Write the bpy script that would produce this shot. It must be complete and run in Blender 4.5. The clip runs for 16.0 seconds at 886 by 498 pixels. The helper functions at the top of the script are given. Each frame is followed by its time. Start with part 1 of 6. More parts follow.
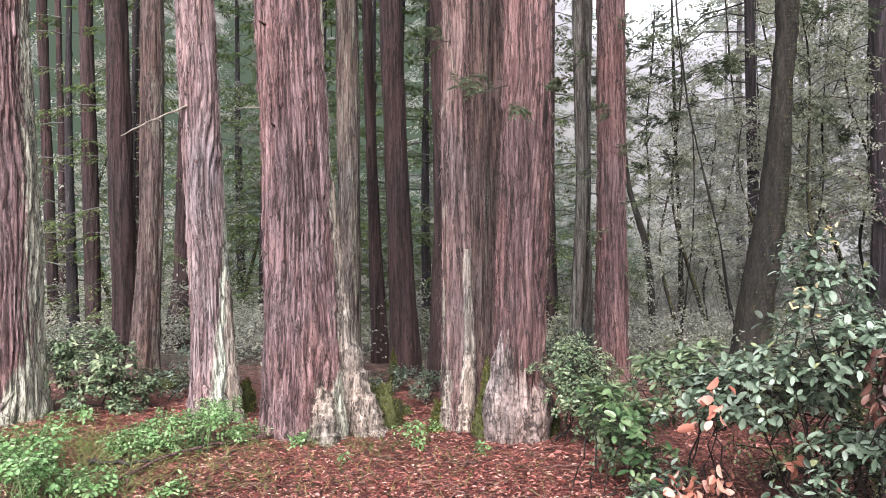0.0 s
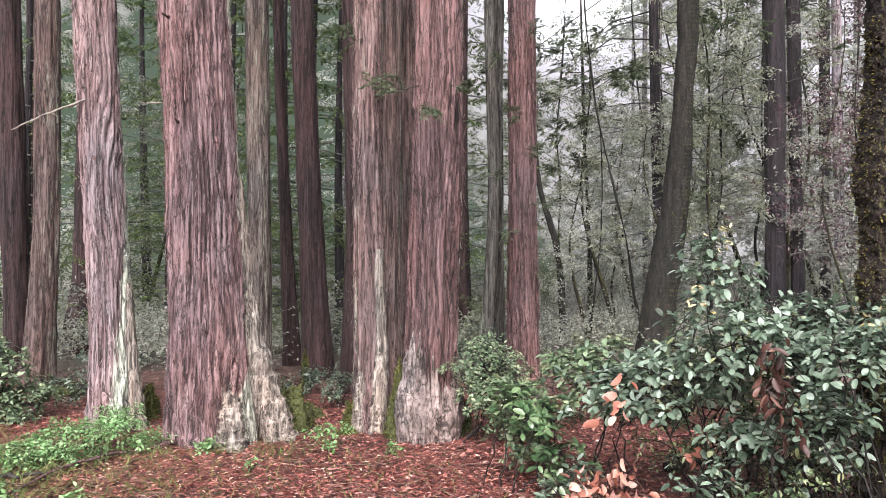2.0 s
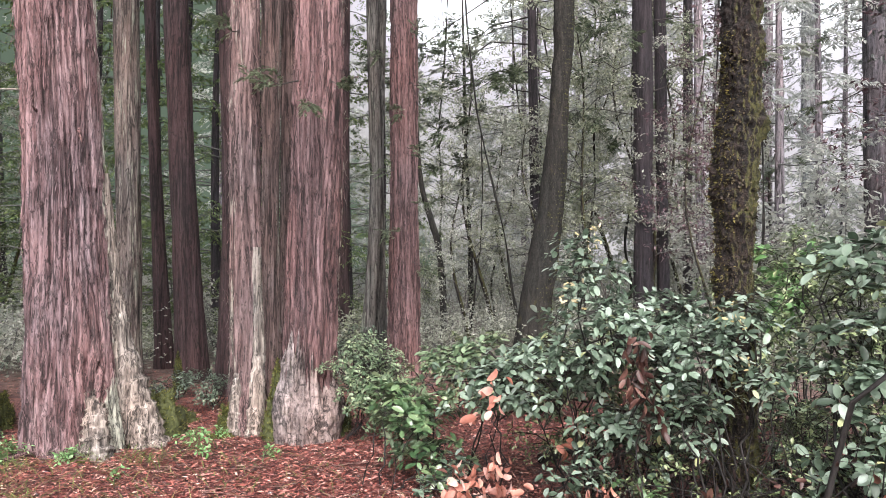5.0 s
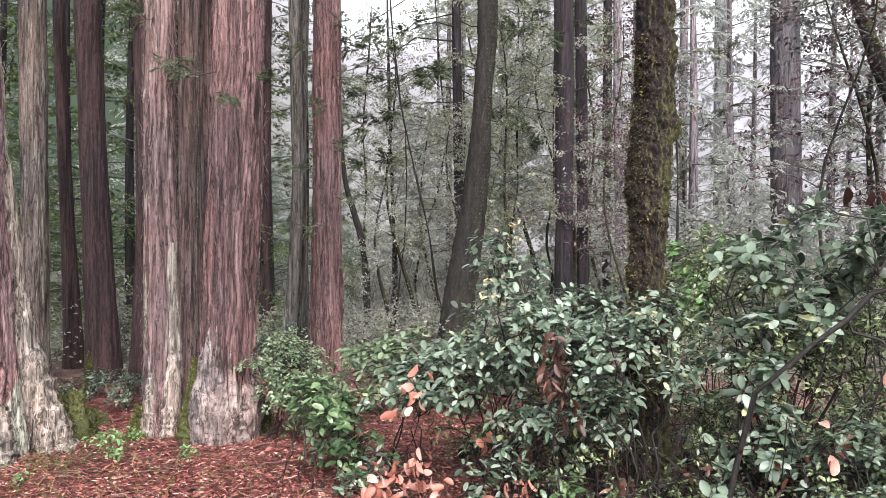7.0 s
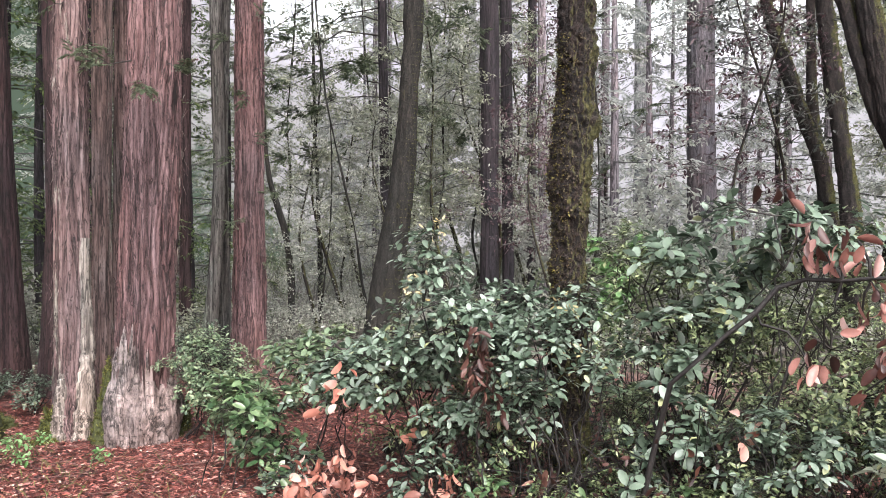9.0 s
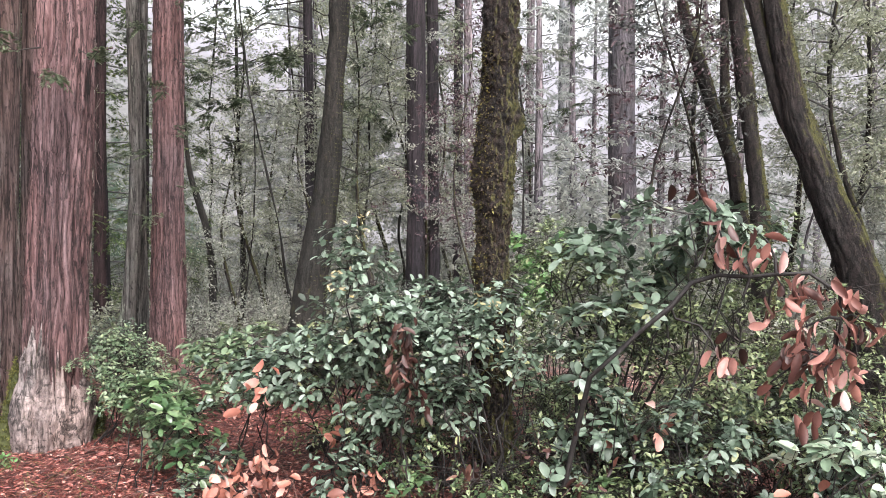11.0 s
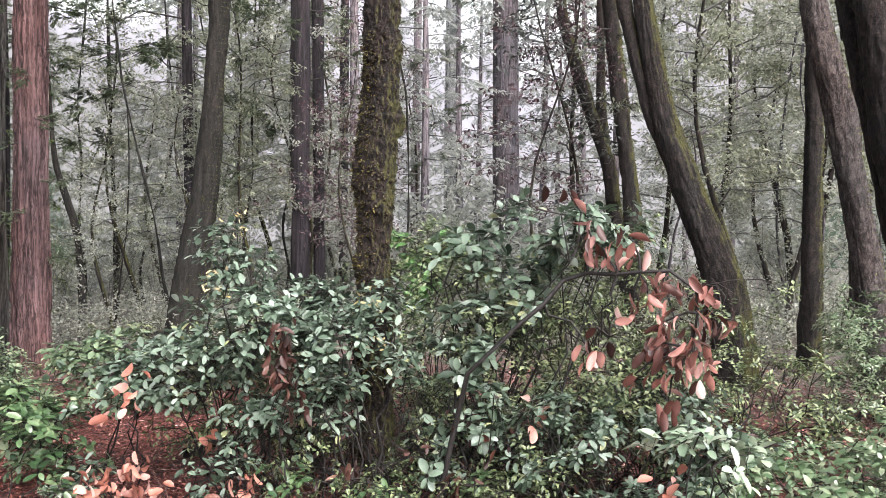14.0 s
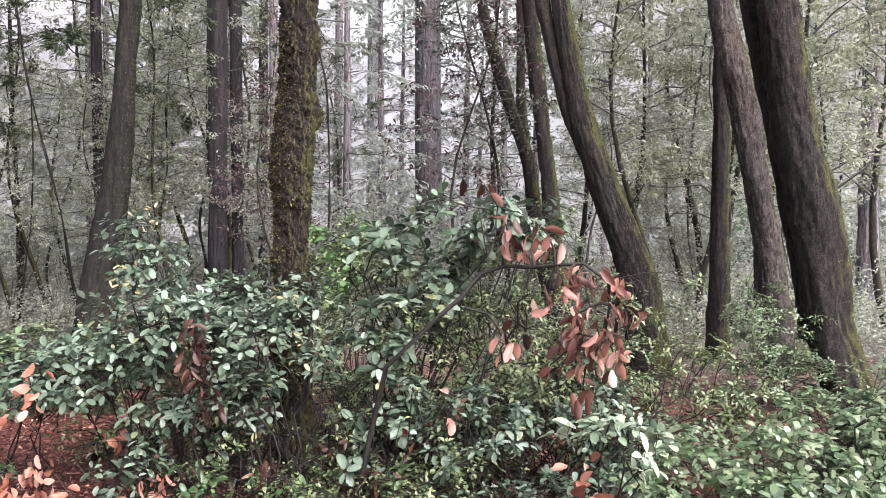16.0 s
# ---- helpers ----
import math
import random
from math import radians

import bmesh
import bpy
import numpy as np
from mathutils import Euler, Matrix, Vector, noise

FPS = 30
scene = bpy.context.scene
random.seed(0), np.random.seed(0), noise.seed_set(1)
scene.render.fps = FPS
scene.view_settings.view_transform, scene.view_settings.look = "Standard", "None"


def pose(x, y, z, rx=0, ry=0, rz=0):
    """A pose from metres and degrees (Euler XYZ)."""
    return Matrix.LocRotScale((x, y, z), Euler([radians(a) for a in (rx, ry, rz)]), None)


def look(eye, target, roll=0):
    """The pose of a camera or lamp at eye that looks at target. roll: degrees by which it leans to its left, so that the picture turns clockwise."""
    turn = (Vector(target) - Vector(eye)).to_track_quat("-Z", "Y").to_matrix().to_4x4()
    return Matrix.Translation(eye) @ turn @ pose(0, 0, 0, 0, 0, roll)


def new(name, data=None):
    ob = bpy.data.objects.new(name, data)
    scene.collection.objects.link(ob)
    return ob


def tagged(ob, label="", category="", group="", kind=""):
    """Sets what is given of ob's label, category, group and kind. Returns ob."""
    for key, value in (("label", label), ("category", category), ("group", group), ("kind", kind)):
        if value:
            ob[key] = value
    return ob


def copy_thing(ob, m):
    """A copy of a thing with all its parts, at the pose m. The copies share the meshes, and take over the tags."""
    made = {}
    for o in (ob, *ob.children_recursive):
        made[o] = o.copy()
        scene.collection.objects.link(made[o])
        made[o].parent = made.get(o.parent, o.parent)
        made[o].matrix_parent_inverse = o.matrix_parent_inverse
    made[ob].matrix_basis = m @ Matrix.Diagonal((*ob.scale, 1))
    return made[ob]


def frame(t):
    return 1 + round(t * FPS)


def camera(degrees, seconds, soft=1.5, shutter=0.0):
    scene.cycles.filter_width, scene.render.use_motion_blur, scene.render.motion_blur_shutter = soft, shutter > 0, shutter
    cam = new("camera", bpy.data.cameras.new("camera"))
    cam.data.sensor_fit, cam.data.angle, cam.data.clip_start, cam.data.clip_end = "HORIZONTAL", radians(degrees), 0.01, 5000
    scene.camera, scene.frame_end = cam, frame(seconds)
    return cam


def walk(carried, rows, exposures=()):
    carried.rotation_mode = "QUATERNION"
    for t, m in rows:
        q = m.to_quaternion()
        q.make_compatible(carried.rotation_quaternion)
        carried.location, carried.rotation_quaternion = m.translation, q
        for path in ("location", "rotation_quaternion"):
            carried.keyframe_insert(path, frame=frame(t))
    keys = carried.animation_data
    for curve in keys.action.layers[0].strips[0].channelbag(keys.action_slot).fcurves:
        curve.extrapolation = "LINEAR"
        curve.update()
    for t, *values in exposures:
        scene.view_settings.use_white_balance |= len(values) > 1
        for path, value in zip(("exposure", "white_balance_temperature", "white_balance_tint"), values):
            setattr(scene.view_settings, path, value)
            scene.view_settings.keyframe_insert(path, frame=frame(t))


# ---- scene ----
EXPOSURE = 0.87
cam = camera(60.5, 16.0, soft=0.6)
# seconds, x, y, z, yaw, pitch, roll
PATH = [(0, -0.0, 0.0, 1.6, 0.0, 0.0, 0.0),
        (0.5, 0.007, 0.006, 1.595, -1.32, -0.08, -0.03),
        (1, 0.027, 0.015, 1.596, -2.84, -0.02, 0.01),
        (1.5, 0.028, 0.02, 1.594, -4.55, 0.05, 0.03),
        (2, 0.036, 0.015, 1.598, -6.33, 0.04, 0.07),
        (2.5, 0.049, 0.018, 1.604, -7.9, 0.01, 0.02),
        (3, 0.054, 0.02, 1.602, -9.5, -0.05, 0.12),
        (3.5, 0.059, 0.016, 1.601, -11.03, -0.1, 0.22),
        (4, 0.055, 0.017, 1.592, -12.52, -0.06, 0.17),
        (6.5, 0.081, 0.004, 1.596, -19.07, -0.26, -0.3),
        (7, 0.087, 0.006, 1.597, -20.71, -0.37, -0.24),
        (7.5, 0.094, 0.007, 1.597, -22.28, -0.46, -0.16),
        (8, 0.096, 0.006, 1.596, -23.75, -0.53, -0.15),
        (8.5, 0.095, 0.008, 1.6, -25.05, -0.61, -0.18),
        (9, 0.105, 0.01, 1.597, -26.21, -0.68, -0.27),
        (11.5, 0.116, -0.004, 1.597, -33.1, -0.94, -0.44),
        (12, 0.115, -0.01, 1.598, -34.42, -0.95, -0.44),
        (12.5, 0.114, -0.011, 1.596, -35.81, -0.97, -0.51),
        (13, 0.125, -0.018, 1.599, -37.18, -0.99, -0.53),
        (13.5, 0.136, -0.025, 1.602, -38.55, -0.93, -0.65),
        (14, 0.141, -0.044, 1.604, -40.11, -1.0, -0.58),
        (14.5, 0.147, -0.048, 1.602, -41.71, -1.1, -0.69),
        (15, 0.156, -0.061, 1.597, -43.07, -1.24, -0.89),
        (15.5, 0.161, -0.058, 1.598, -44.5, -1.28, -0.68),
        (16, 0.163, -0.064, 1.595, -45.86, -1.29, -0.54)]
walk(cam, [(t, pose(x, y, z, 90 + p, r, yaw)) for t, x, y, z, yaw, p, r in PATH],
     exposures=[(0.0, EXPOSURE), (16.0, EXPOSURE)])

# ---- light ----
world = bpy.data.worlds.new("overcast_sky")
scene.world = world
world.use_nodes = True
wn, wl = world.node_tree.nodes, world.node_tree.links
sky = wn.new("ShaderNodeTexSky")
sky.sky_type, sky.sun_disc = "NISHITA", False
sky.sun_elevation, sky.sun_rotation = radians(44), radians(192)
sky.dust_density, sky.air_density = 4.0, 1.0
grey = wn.new("ShaderNodeHueSaturation")
grey.inputs["Saturation"].default_value = 0.45
wl.new(sky.outputs["Color"], grey.inputs["Color"])
wl.new(grey.outputs["Color"], wn["Background"].inputs["Color"])
wn["Background"].inputs["Strength"].default_value = 0.2
sun = new("sun", bpy.data.lights.new("sun", "SUN"))
sun.data.energy, sun.data.angle, sun.data.color = 4.1, radians(56), (1.02, 0.98, 1.015)
sun.matrix_world = look((-3, -14, 13.8), (0, 0, 0))

MIST_GLOW = 1.65  # emission strength of the painted misty backdrop

# ---- tools ----
def vnoise(p, seed=0):
    """Smooth value noise of an (n, 3) array of places, 0 to 1."""
    p = np.asarray(p, float)
    i = np.floor(p).astype(np.int64)
    f = p - i
    u = f * f * (3 - 2 * f)
    out = np.zeros(len(p))
    for dx in (0, 1):
        for dy in (0, 1):
            for dz in (0, 1):
                h = ((i[:, 0] + dx) * 374761393 + (i[:, 1] + dy) * 668265263 + (i[:, 2] + dz) * 1274126177 + seed * 974634777) & 0xFFFFFFFF
                h = ((h ^ (h >> 13)) * 1274126177) & 0xFFFFFFFF
                h = ((h ^ (h >> 16)) & 0xFFFF) / 65535.0
                w = (u[:, 0] if dx else 1 - u[:, 0]) * (u[:, 1] if dy else 1 - u[:, 1]) * (u[:, 2] if dz else 1 - u[:, 2])
                out += w * h
    return out


def fbm(p, octaves=3, seed=0):
    p = np.asarray(p, float)
    out, amp, total = 0, 1.0, 0.0
    for k in range(octaves):
        out = out + amp * vnoise(p * 2**k + 17.3 * k, seed + k)
        total += amp
        amp *= 0.5
    return out / total


def unit(v):
    return v / np.maximum(np.linalg.norm(v, axis=-1, keepdims=True), 1e-9)


def mesh_of(name, verts, faces, mats, smooth=True, index=None):
    """A mesh from arrays; faces: a list of (m, 3) or (m, 4) arrays."""
    me = bpy.data.meshes.new(name)
    faces = [f for f in faces if len(f)]
    me.vertices.add(len(verts))
    me.vertices.foreach_set("co", np.asarray(verts, np.float32).ravel())
    loops = np.concatenate([np.asarray(f).ravel() for f in faces])
    sizes = np.concatenate([np.full(len(f), np.shape(f)[1]) for f in faces])
    me.loops.add(len(loops))
    me.loops.foreach_set("vertex_index", loops.astype(np.int32))
    me.polygons.add(len(sizes))
    me.polygons.foreach_set("loop_start", np.concatenate([[0], np.cumsum(sizes)[:-1]]).astype(np.int32))
    me.polygons.foreach_set("loop_total", sizes.astype(np.int32))
    me.polygons.foreach_set("use_smooth", np.full(len(sizes), smooth))
    if index is not None:
        me.polygons.foreach_set("material_index", np.asarray(index, np.int32))
    for m in mats if isinstance(mats, (list, tuple)) else [mats]:
        me.materials.append(m)
    me.update(calc_edges=True)
    me.validate()
    return me


def thing(name, base, label, category, group="", kind=""):
    ob = new(name)
    ob.location = base
    ob.empty_display_size = 0.2
    return tagged(ob, label, category, group, kind)


def part(name, me, parent, label="", kind=""):
    """One mesh, made in the thing's own coordinates, under a thing or a part."""
    ob = new(name, me)
    ob.parent = parent
    return tagged(ob, label=label, kind=kind)


def join(pieces):
    """Joins (verts, [faces]) pieces into one."""
    verts, faces, n = [], {}, 0
    for v, fs in pieces:
        for f in fs:
            if len(f):
                faces.setdefault(np.shape(f)[1], []).append(np.asarray(f) + n)
        verts.append(v)
        n += len(v)
    return np.concatenate(verts), [np.concatenate(f) for f in faces.values()]


def tube(points, r0, r1, sides=5, knots=0.0, seed=0):
    """A tapered limb along points."""
    p = np.asarray(points, float)
    n = len(p)
    way = unit(np.gradient(p, axis=0))
    ref = np.where(np.abs(way[:, 2:3]) > 0.9, [[1.0, 0, 0]], [[0, 0, 1.0]])
    a = unit(np.cross(way, ref))
    b = np.cross(way, a)
    t = np.linspace(0, 1, n)
    r = (r0 + (r1 - r0) * t**0.8)
    if knots:
        r = r * (1 + knots * (vnoise(np.c_[t * n * 0.7, np.full(n, seed), t * 0], 5) - 0.5))
    ang = np.linspace(0, 2 * np.pi, sides, endpoint=False)
    v = p[:, None] + r[:, None, None] * (np.cos(ang)[None, :, None] * a[:, None] + np.sin(ang)[None, :, None] * b[:, None])
    i, j = np.meshgrid(np.arange(n - 1), np.arange(sides), indexing="ij")
    k = (j + 1) % sides
    q = np.stack([i * sides + j, i * sides + k, (i + 1) * sides + k, (i + 1) * sides + j], -1).reshape(-1, 4)
    tip = len(v) * sides
    verts = np.concatenate([v.reshape(-1, 3), p[-1:] + way[-1:] * r1])
    last = (n - 1) * sides
    cap = np.stack([last + np.arange(sides), last + (np.arange(sides) + 1) % sides, np.full(sides, tip)], -1)
    return verts, [q, cap]


def bent(a, b, sag, rng, n=6, wild=0.05):
    """A crooked way from a to b that sags by sag in its middle."""
    a, b = np.asarray(a, float), np.asarray(b, float)
    t = np.linspace(0, 1, n)[:, None]
    p = a + (b - a) * t
    p[:, 2:3] -= sag * 4 * t * (1 - t)
    size = np.linalg.norm(b - a) * wild
    p[1:-1] += rng.normal(0, size, (n - 2, 3))
    return p


def small_leaves(pos, way, up, length, width, droop=0.12):
    """Two-sided folded leaves, four corners each."""
    side = unit(np.cross(way, up))
    nr = np.cross(side, way)
    L, W = np.asarray(length).reshape(-1, 1), np.asarray(width).reshape(-1, 1)
    mid = pos + way * L * 0.45
    v = np.stack([pos, mid + side * W * 0.5 + nr * W * 0.18, pos + way * L - nr * L * droop, mid - side * W * 0.5 + nr * W * 0.18], 1).reshape(-1, 3)
    k = np.arange(len(pos))[:, None] * 4
    return v, [np.concatenate([k + [0, 1, 2], k + [0, 2, 3]])]


STATIONS = ((0.0, 0.0), (0.1, 0.24), (0.36, 0.46), (0.66, 0.48), (0.9, 0.29), (1.0, 0.0))


def full_leaves(pos, way, up, length, width, droop=0.18):
    """Oval leaves folded along the midrib, with a curved back."""
    side = unit(np.cross(way, up))
    nr = np.cross(side, way)
    L, W = np.asarray(length).reshape(-1, 1), np.asarray(width).reshape(-1, 1)
    d = np.asarray(droop, float).reshape(-1, 1) if np.ndim(droop) else droop
    rows = []
    for s, w in STATIONS:
        c = pos + way * L * s - nr * L * d * s * s
        rows += [c] if w == 0 else [c + side * W * w + nr * W * w * 0.3, c, c - side * W * w + nr * W * w * 0.3]
    v = np.stack(rows, 1).reshape(-1, 3)
    m = len(rows)
    k = np.arange(len(pos))[:, None] * m
    tris = np.concatenate([k + f for f in ([0, 1, 2], [0, 2, 3], [m - 4, m - 1, m - 3], [m - 3, m - 1, m - 2])])
    quads = np.concatenate([k + [a, a + 3, a + 4, a + 1] for a in (1, 4, 7)] + [k + [a + 1, a + 4, a + 5, a + 2] for a in (1, 4, 7)])
    return v, [tris, quads]


def oval_leaves(pos, way, up, length, width, droop=0.15):
    """Six-cornered leaves with a bent back."""
    side = unit(np.cross(way, up))
    nr = np.cross(side, way)
    L, W = np.asarray(length).reshape(-1, 1), np.asarray(width).reshape(-1, 1)
    a, b = pos + way * L * 0.3, pos + way * L * 0.72 - nr * L * droop * 0.4
    v = np.stack([pos, a + side * W * 0.46 + nr * W * 0.12, b + side * W * 0.4 + nr * W * 0.1, pos + way * L - nr * L * droop, b - side * W * 0.4 + nr * W * 0.1, a - side * W * 0.46 + nr * W * 0.12], 1).reshape(-1, 3)
    k = np.arange(len(pos))[:, None] * 6
    return v, [np.concatenate([k + [0, 1, 5], k + [2, 3, 4]]), k + [1, 2, 4, 5]]


# ---- materials ----
def shader(name):
    m = bpy.data.materials.new(name)
    m.use_nodes = True
    n = m.node_tree.nodes
    return m, n, m.node_tree.links, n["Principled BSDF"]


def ramp(n, stops):
    r = n.new("ShaderNodeValToRGB")
    e = r.color_ramp.elements
    while len(e) < len(stops):
        e.new(0.5)
    for el, (at, c) in zip(e, stops):
        el.position, el.color = at, (*c, 1) if np.ndim(c) else (c, c, c, 1)
    return r


def noisy(n, l, coord, scale, detail=5.0, rough=0.6, bend=0.0):
    m, t = n.new("ShaderNodeMapping"), n.new("ShaderNodeTexNoise")
    m.inputs["Scale"].default_value = scale
    t.inputs["Scale"].default_value, t.inputs["Detail"].default_value = 1.0, detail
    t.inputs["Roughness"].default_value, t.inputs["Distortion"].default_value = rough, bend
    l.new(coord, m.inputs["Vector"])
    l.new(m.outputs["Vector"], t.inputs["Vector"])
    return t.outputs["Fac"]


def math2(n, l, op, a, b):
    m = n.new("ShaderNodeMath")
    m.operation = op
    for k, v in enumerate((a, b)):
        if isinstance(v, (int, float)):
            m.inputs[k].default_value = v
        else:
            l.new(v, m.inputs[k])
    return m.outputs[0]


def mixed(n, l, fac, a, b, how="MIX"):
    m = n.new("ShaderNodeMix")
    m.data_type, m.blend_type = "RGBA", how
    for key, v in ((0, fac), (6, a), (7, b)):
        if isinstance(v, (int, float)):
            m.inputs[key].default_value = v
        elif isinstance(v, tuple):
            m.inputs[key].default_value = (*v, 1)
        else:
            l.new(v, m.inputs[key])
    return m.outputs[2]


def bark(name, dark, mid, pale, lichen=(0.56, 0.53, 0.45), cover=0.72, flank=0.9, side=(0.97, 0.25, 0), bleach=0.0, bleach_high=0.6, moss=-1.0, moss_low=0.0, moss_flank=0.0, moss_side=(-0.8, 0.6, 0), grain=(17, 17, 1.9), rough=0.85, relief=0.9, by_place=True, tone=0.67):
    """Furrowed fibrous bark, with lichen that favours one flank, a bleached foot, and moss."""
    dark, mid, pale, lichen = (tuple(tone * c for c in col) for col in (dark, mid, pale, lichen))
    m, n, l, p = shader(name)
    co = n.new("ShaderNodeTexCoord").outputs["Object"]
    geo = n.new("ShaderNodeNewGeometry")
    sep = n.new("ShaderNodeSeparateXYZ")
    l.new(co, sep.inputs[0])

    def facing(v):
        if by_place:
            flat, one, dot = n.new("ShaderNodeVectorMath"), n.new("ShaderNodeVectorMath"), n.new("ShaderNodeVectorMath")
            flat.operation, one.operation, dot.operation = "MULTIPLY", "NORMALIZE", "DOT_PRODUCT"
            flat.inputs[1].default_value, dot.inputs[1].default_value = (1, 1, 0), v
            l.new(co, flat.inputs[0])
            l.new(flat.outputs[0], one.inputs[0])
            l.new(one.outputs[0], dot.inputs[0])
            return dot.outputs["Value"]
        dot = n.new("ShaderNodeVectorMath")
        dot.operation = "DOT_PRODUCT"
        dot.inputs[1].default_value = v
        l.new(geo.outputs["Normal"], dot.inputs[0])
        return dot.outputs["Value"]

    def low(height, amount):
        g = n.new("ShaderNodeMapRange")
        g.inputs[1].default_value, g.inputs[2].default_value, g.inputs[3].default_value, g.inputs[4].default_value = 0.0, height, amount, 0.0
        l.new(sep.outputs["Z"], g.inputs[0])
        return g.outputs[0]

    f1 = noisy(n, l, co, (grain[0] * 1.15, grain[1] * 1.15, grain[2] * 0.6), 8, 0.7, 0.55)
    f2 = noisy(n, l, co, (grain[0] * 3.5, grain[1] * 3.5, grain[2] * 5), 5, 0.65, 0.3)
    f3 = noisy(n, l, co, (1.7, 1.7, 0.6), 3)
    f4 = noisy(n, l, co, (grain[0] * 0.8, grain[1] * 0.8, grain[2] * 0.4), 5, 0.62, 0.8)
    f5 = noisy(n, l, co, (grain[0] * 1.5, grain[1] * 1.5, grain[2] * 5.5), 4, 0.6, 0.8)
    r = ramp(n, ((0.34, dark), (0.45, mid), (0.64, pale), (0.78, tuple(min(0.8, c * 1.25) for c in pale))))
    l.new(f1, r.inputs["Fac"])
    r2 = ramp(n, ((0.36, 0.3), (0.52, 1.0)))
    l.new(f2, r2.inputs["Fac"])
    col = mixed(n, l, 0.75, r.outputs["Color"], r2.outputs["Color"], "MULTIPLY")
    crack = ramp(n, ((0.0, 0.03), (0.016, 0.3), (0.04, 1.0)))
    # short dark dashes: small shadows of torn bark put into the colour
    nick_shade = ramp(n, ((0.34, 0.06), (0.39, 1.0)))
    l.new(f5, nick_shade.inputs["Fac"])
    away = n.new("ShaderNodeMath")
    away.operation = "ABSOLUTE"
    l.new(math2(n, l, "SUBTRACT", f4, 0.5), away.inputs[0])
    l.new(away.outputs[0], crack.inputs["Fac"])
    tint = ramp(n, ((0.35, (0.8, 0.85, 0.92)), (0.65, (1.15, 1.0, 0.98))))
    l.new(f3, tint.inputs["Fac"])
    col = mixed(n, l, 0.9, col, tint.outputs["Color"], "MULTIPLY")
    if cover < 2:
        streak, blot = noisy(n, l, co, (30, 30, 2.2), 7, 0.75, 0.5), noisy(n, l, co, (5, 5, 1.6), 5, 0.7)
        v = math2(n, l, "ADD", math2(n, l, "ADD", math2(n, l, "MULTIPLY", streak, 2.2), -0.5), blot)
        v = math2(n, l, "ADD", v, math2(n, l, "MULTIPLY", facing(side), flank))
        if bleach:
            v = math2(n, l, "ADD", v, low(bleach_high, bleach))
        mask = ramp(n, ((0.0, 0.0), (0.22, 0.9)))
        l.new(math2(n, l, "SUBTRACT", v, 1.1 + cover), mask.inputs["Fac"])
        fine = ramp(n, ((0.36, tuple(0.16 * c for c in lichen)), (0.45, tuple(0.8 * c for c in lichen)), (0.6, lichen)))
        l.new(f2, fine.inputs["Fac"])
        col = mixed(n, l, mask.outputs["Color"], col, fine.outputs["Color"])
    col = mixed(n, l, 0.85, col, crack.outputs["Color"], "MULTIPLY")
    col = mixed(n, l, 0.7, col, nick_shade.outputs["Color"], "MULTIPLY")
    if moss > -1:
        spot = noisy(n, l, co, (5, 5, 2.6), 6, 0.75)
        v = math2(n, l, "ADD", math2(n, l, "ADD", spot, low(0.9, moss_low)), moss)
        if moss_flank:
            v = math2(n, l, "ADD", v, math2(n, l, "MULTIPLY", facing(moss_side), moss_flank))
        mask = ramp(n, ((0.56, 0.0), (0.68, 1.0)))
        l.new(v, mask.inputs["Fac"])
        fine = ramp(n, ((0.35, (0.02, 0.024, 0.007)), (0.65, (0.085, 0.077, 0.022))))
        l.new(noisy(n, l, co, (60, 60, 40), 4), fine.inputs["Fac"])
        col = mixed(n, l, mask.outputs["Color"], col, fine.outputs["Color"])
    l.new(col, p.inputs["Base Color"])
    p.inputs["Roughness"].default_value = rough
    p.inputs["Specular IOR Level"].default_value = 0.35
    h = math2(n, l, "ADD", f1, math2(n, l, "MULTIPLY", f2, 0.5))
    b = n.new("ShaderNodeBump")
    b.inputs["Strength"].default_value, b.inputs["Distance"].default_value = relief, 0.03
    l.new(h, b.inputs["Height"])
    l.new(b.outputs["Normal"], p.inputs["Normal"])
    return m


def foliage(name, stops, rough=0.35, shine=0.5, through_light=0.25, own=False, tone=0.67):
    """Leaves: a colour for each leaf, gloss above, light through the blade."""
    m, n, l, p = shader(name)
    rnd = n.new("ShaderNodeObjectInfo").outputs["Random"] if own else n.new("ShaderNodeNewGeometry").outputs["Random Per Island"]
    r = ramp(n, [(at, tuple(tone * c for c in col)) for at, col in stops])
    l.new(rnd, r.inputs["Fac"])
    co = n.new("ShaderNodeTexCoord").outputs["Object"]
    spots = ramp(n, ((0.35, 0.7), (0.6, 1.0)))
    l.new(noisy(n, l, co, (30, 30, 30), 3), spots.inputs["Fac"])
    col = mixed(n, l, 0.6, r.outputs["Color"], spots.outputs["Color"], "MULTIPLY")
    l.new(col, p.inputs["Base Color"])
    p.inputs["Roughness"].default_value = rough
    p.inputs["Specular IOR Level"].default_value = shine
    tr, mx = n.new("ShaderNodeBsdfTranslucent"), n.new("ShaderNodeMixShader")
    l.new(col, tr.inputs["Color"])
    mx.inputs[0].default_value = through_light
    l.new(p.outputs[0], mx.inputs[1])
    l.new(tr.outputs[0], mx.inputs[2])
    l.new(mx.outputs[0], n["Material Output"].inputs["Surface"])
    return m


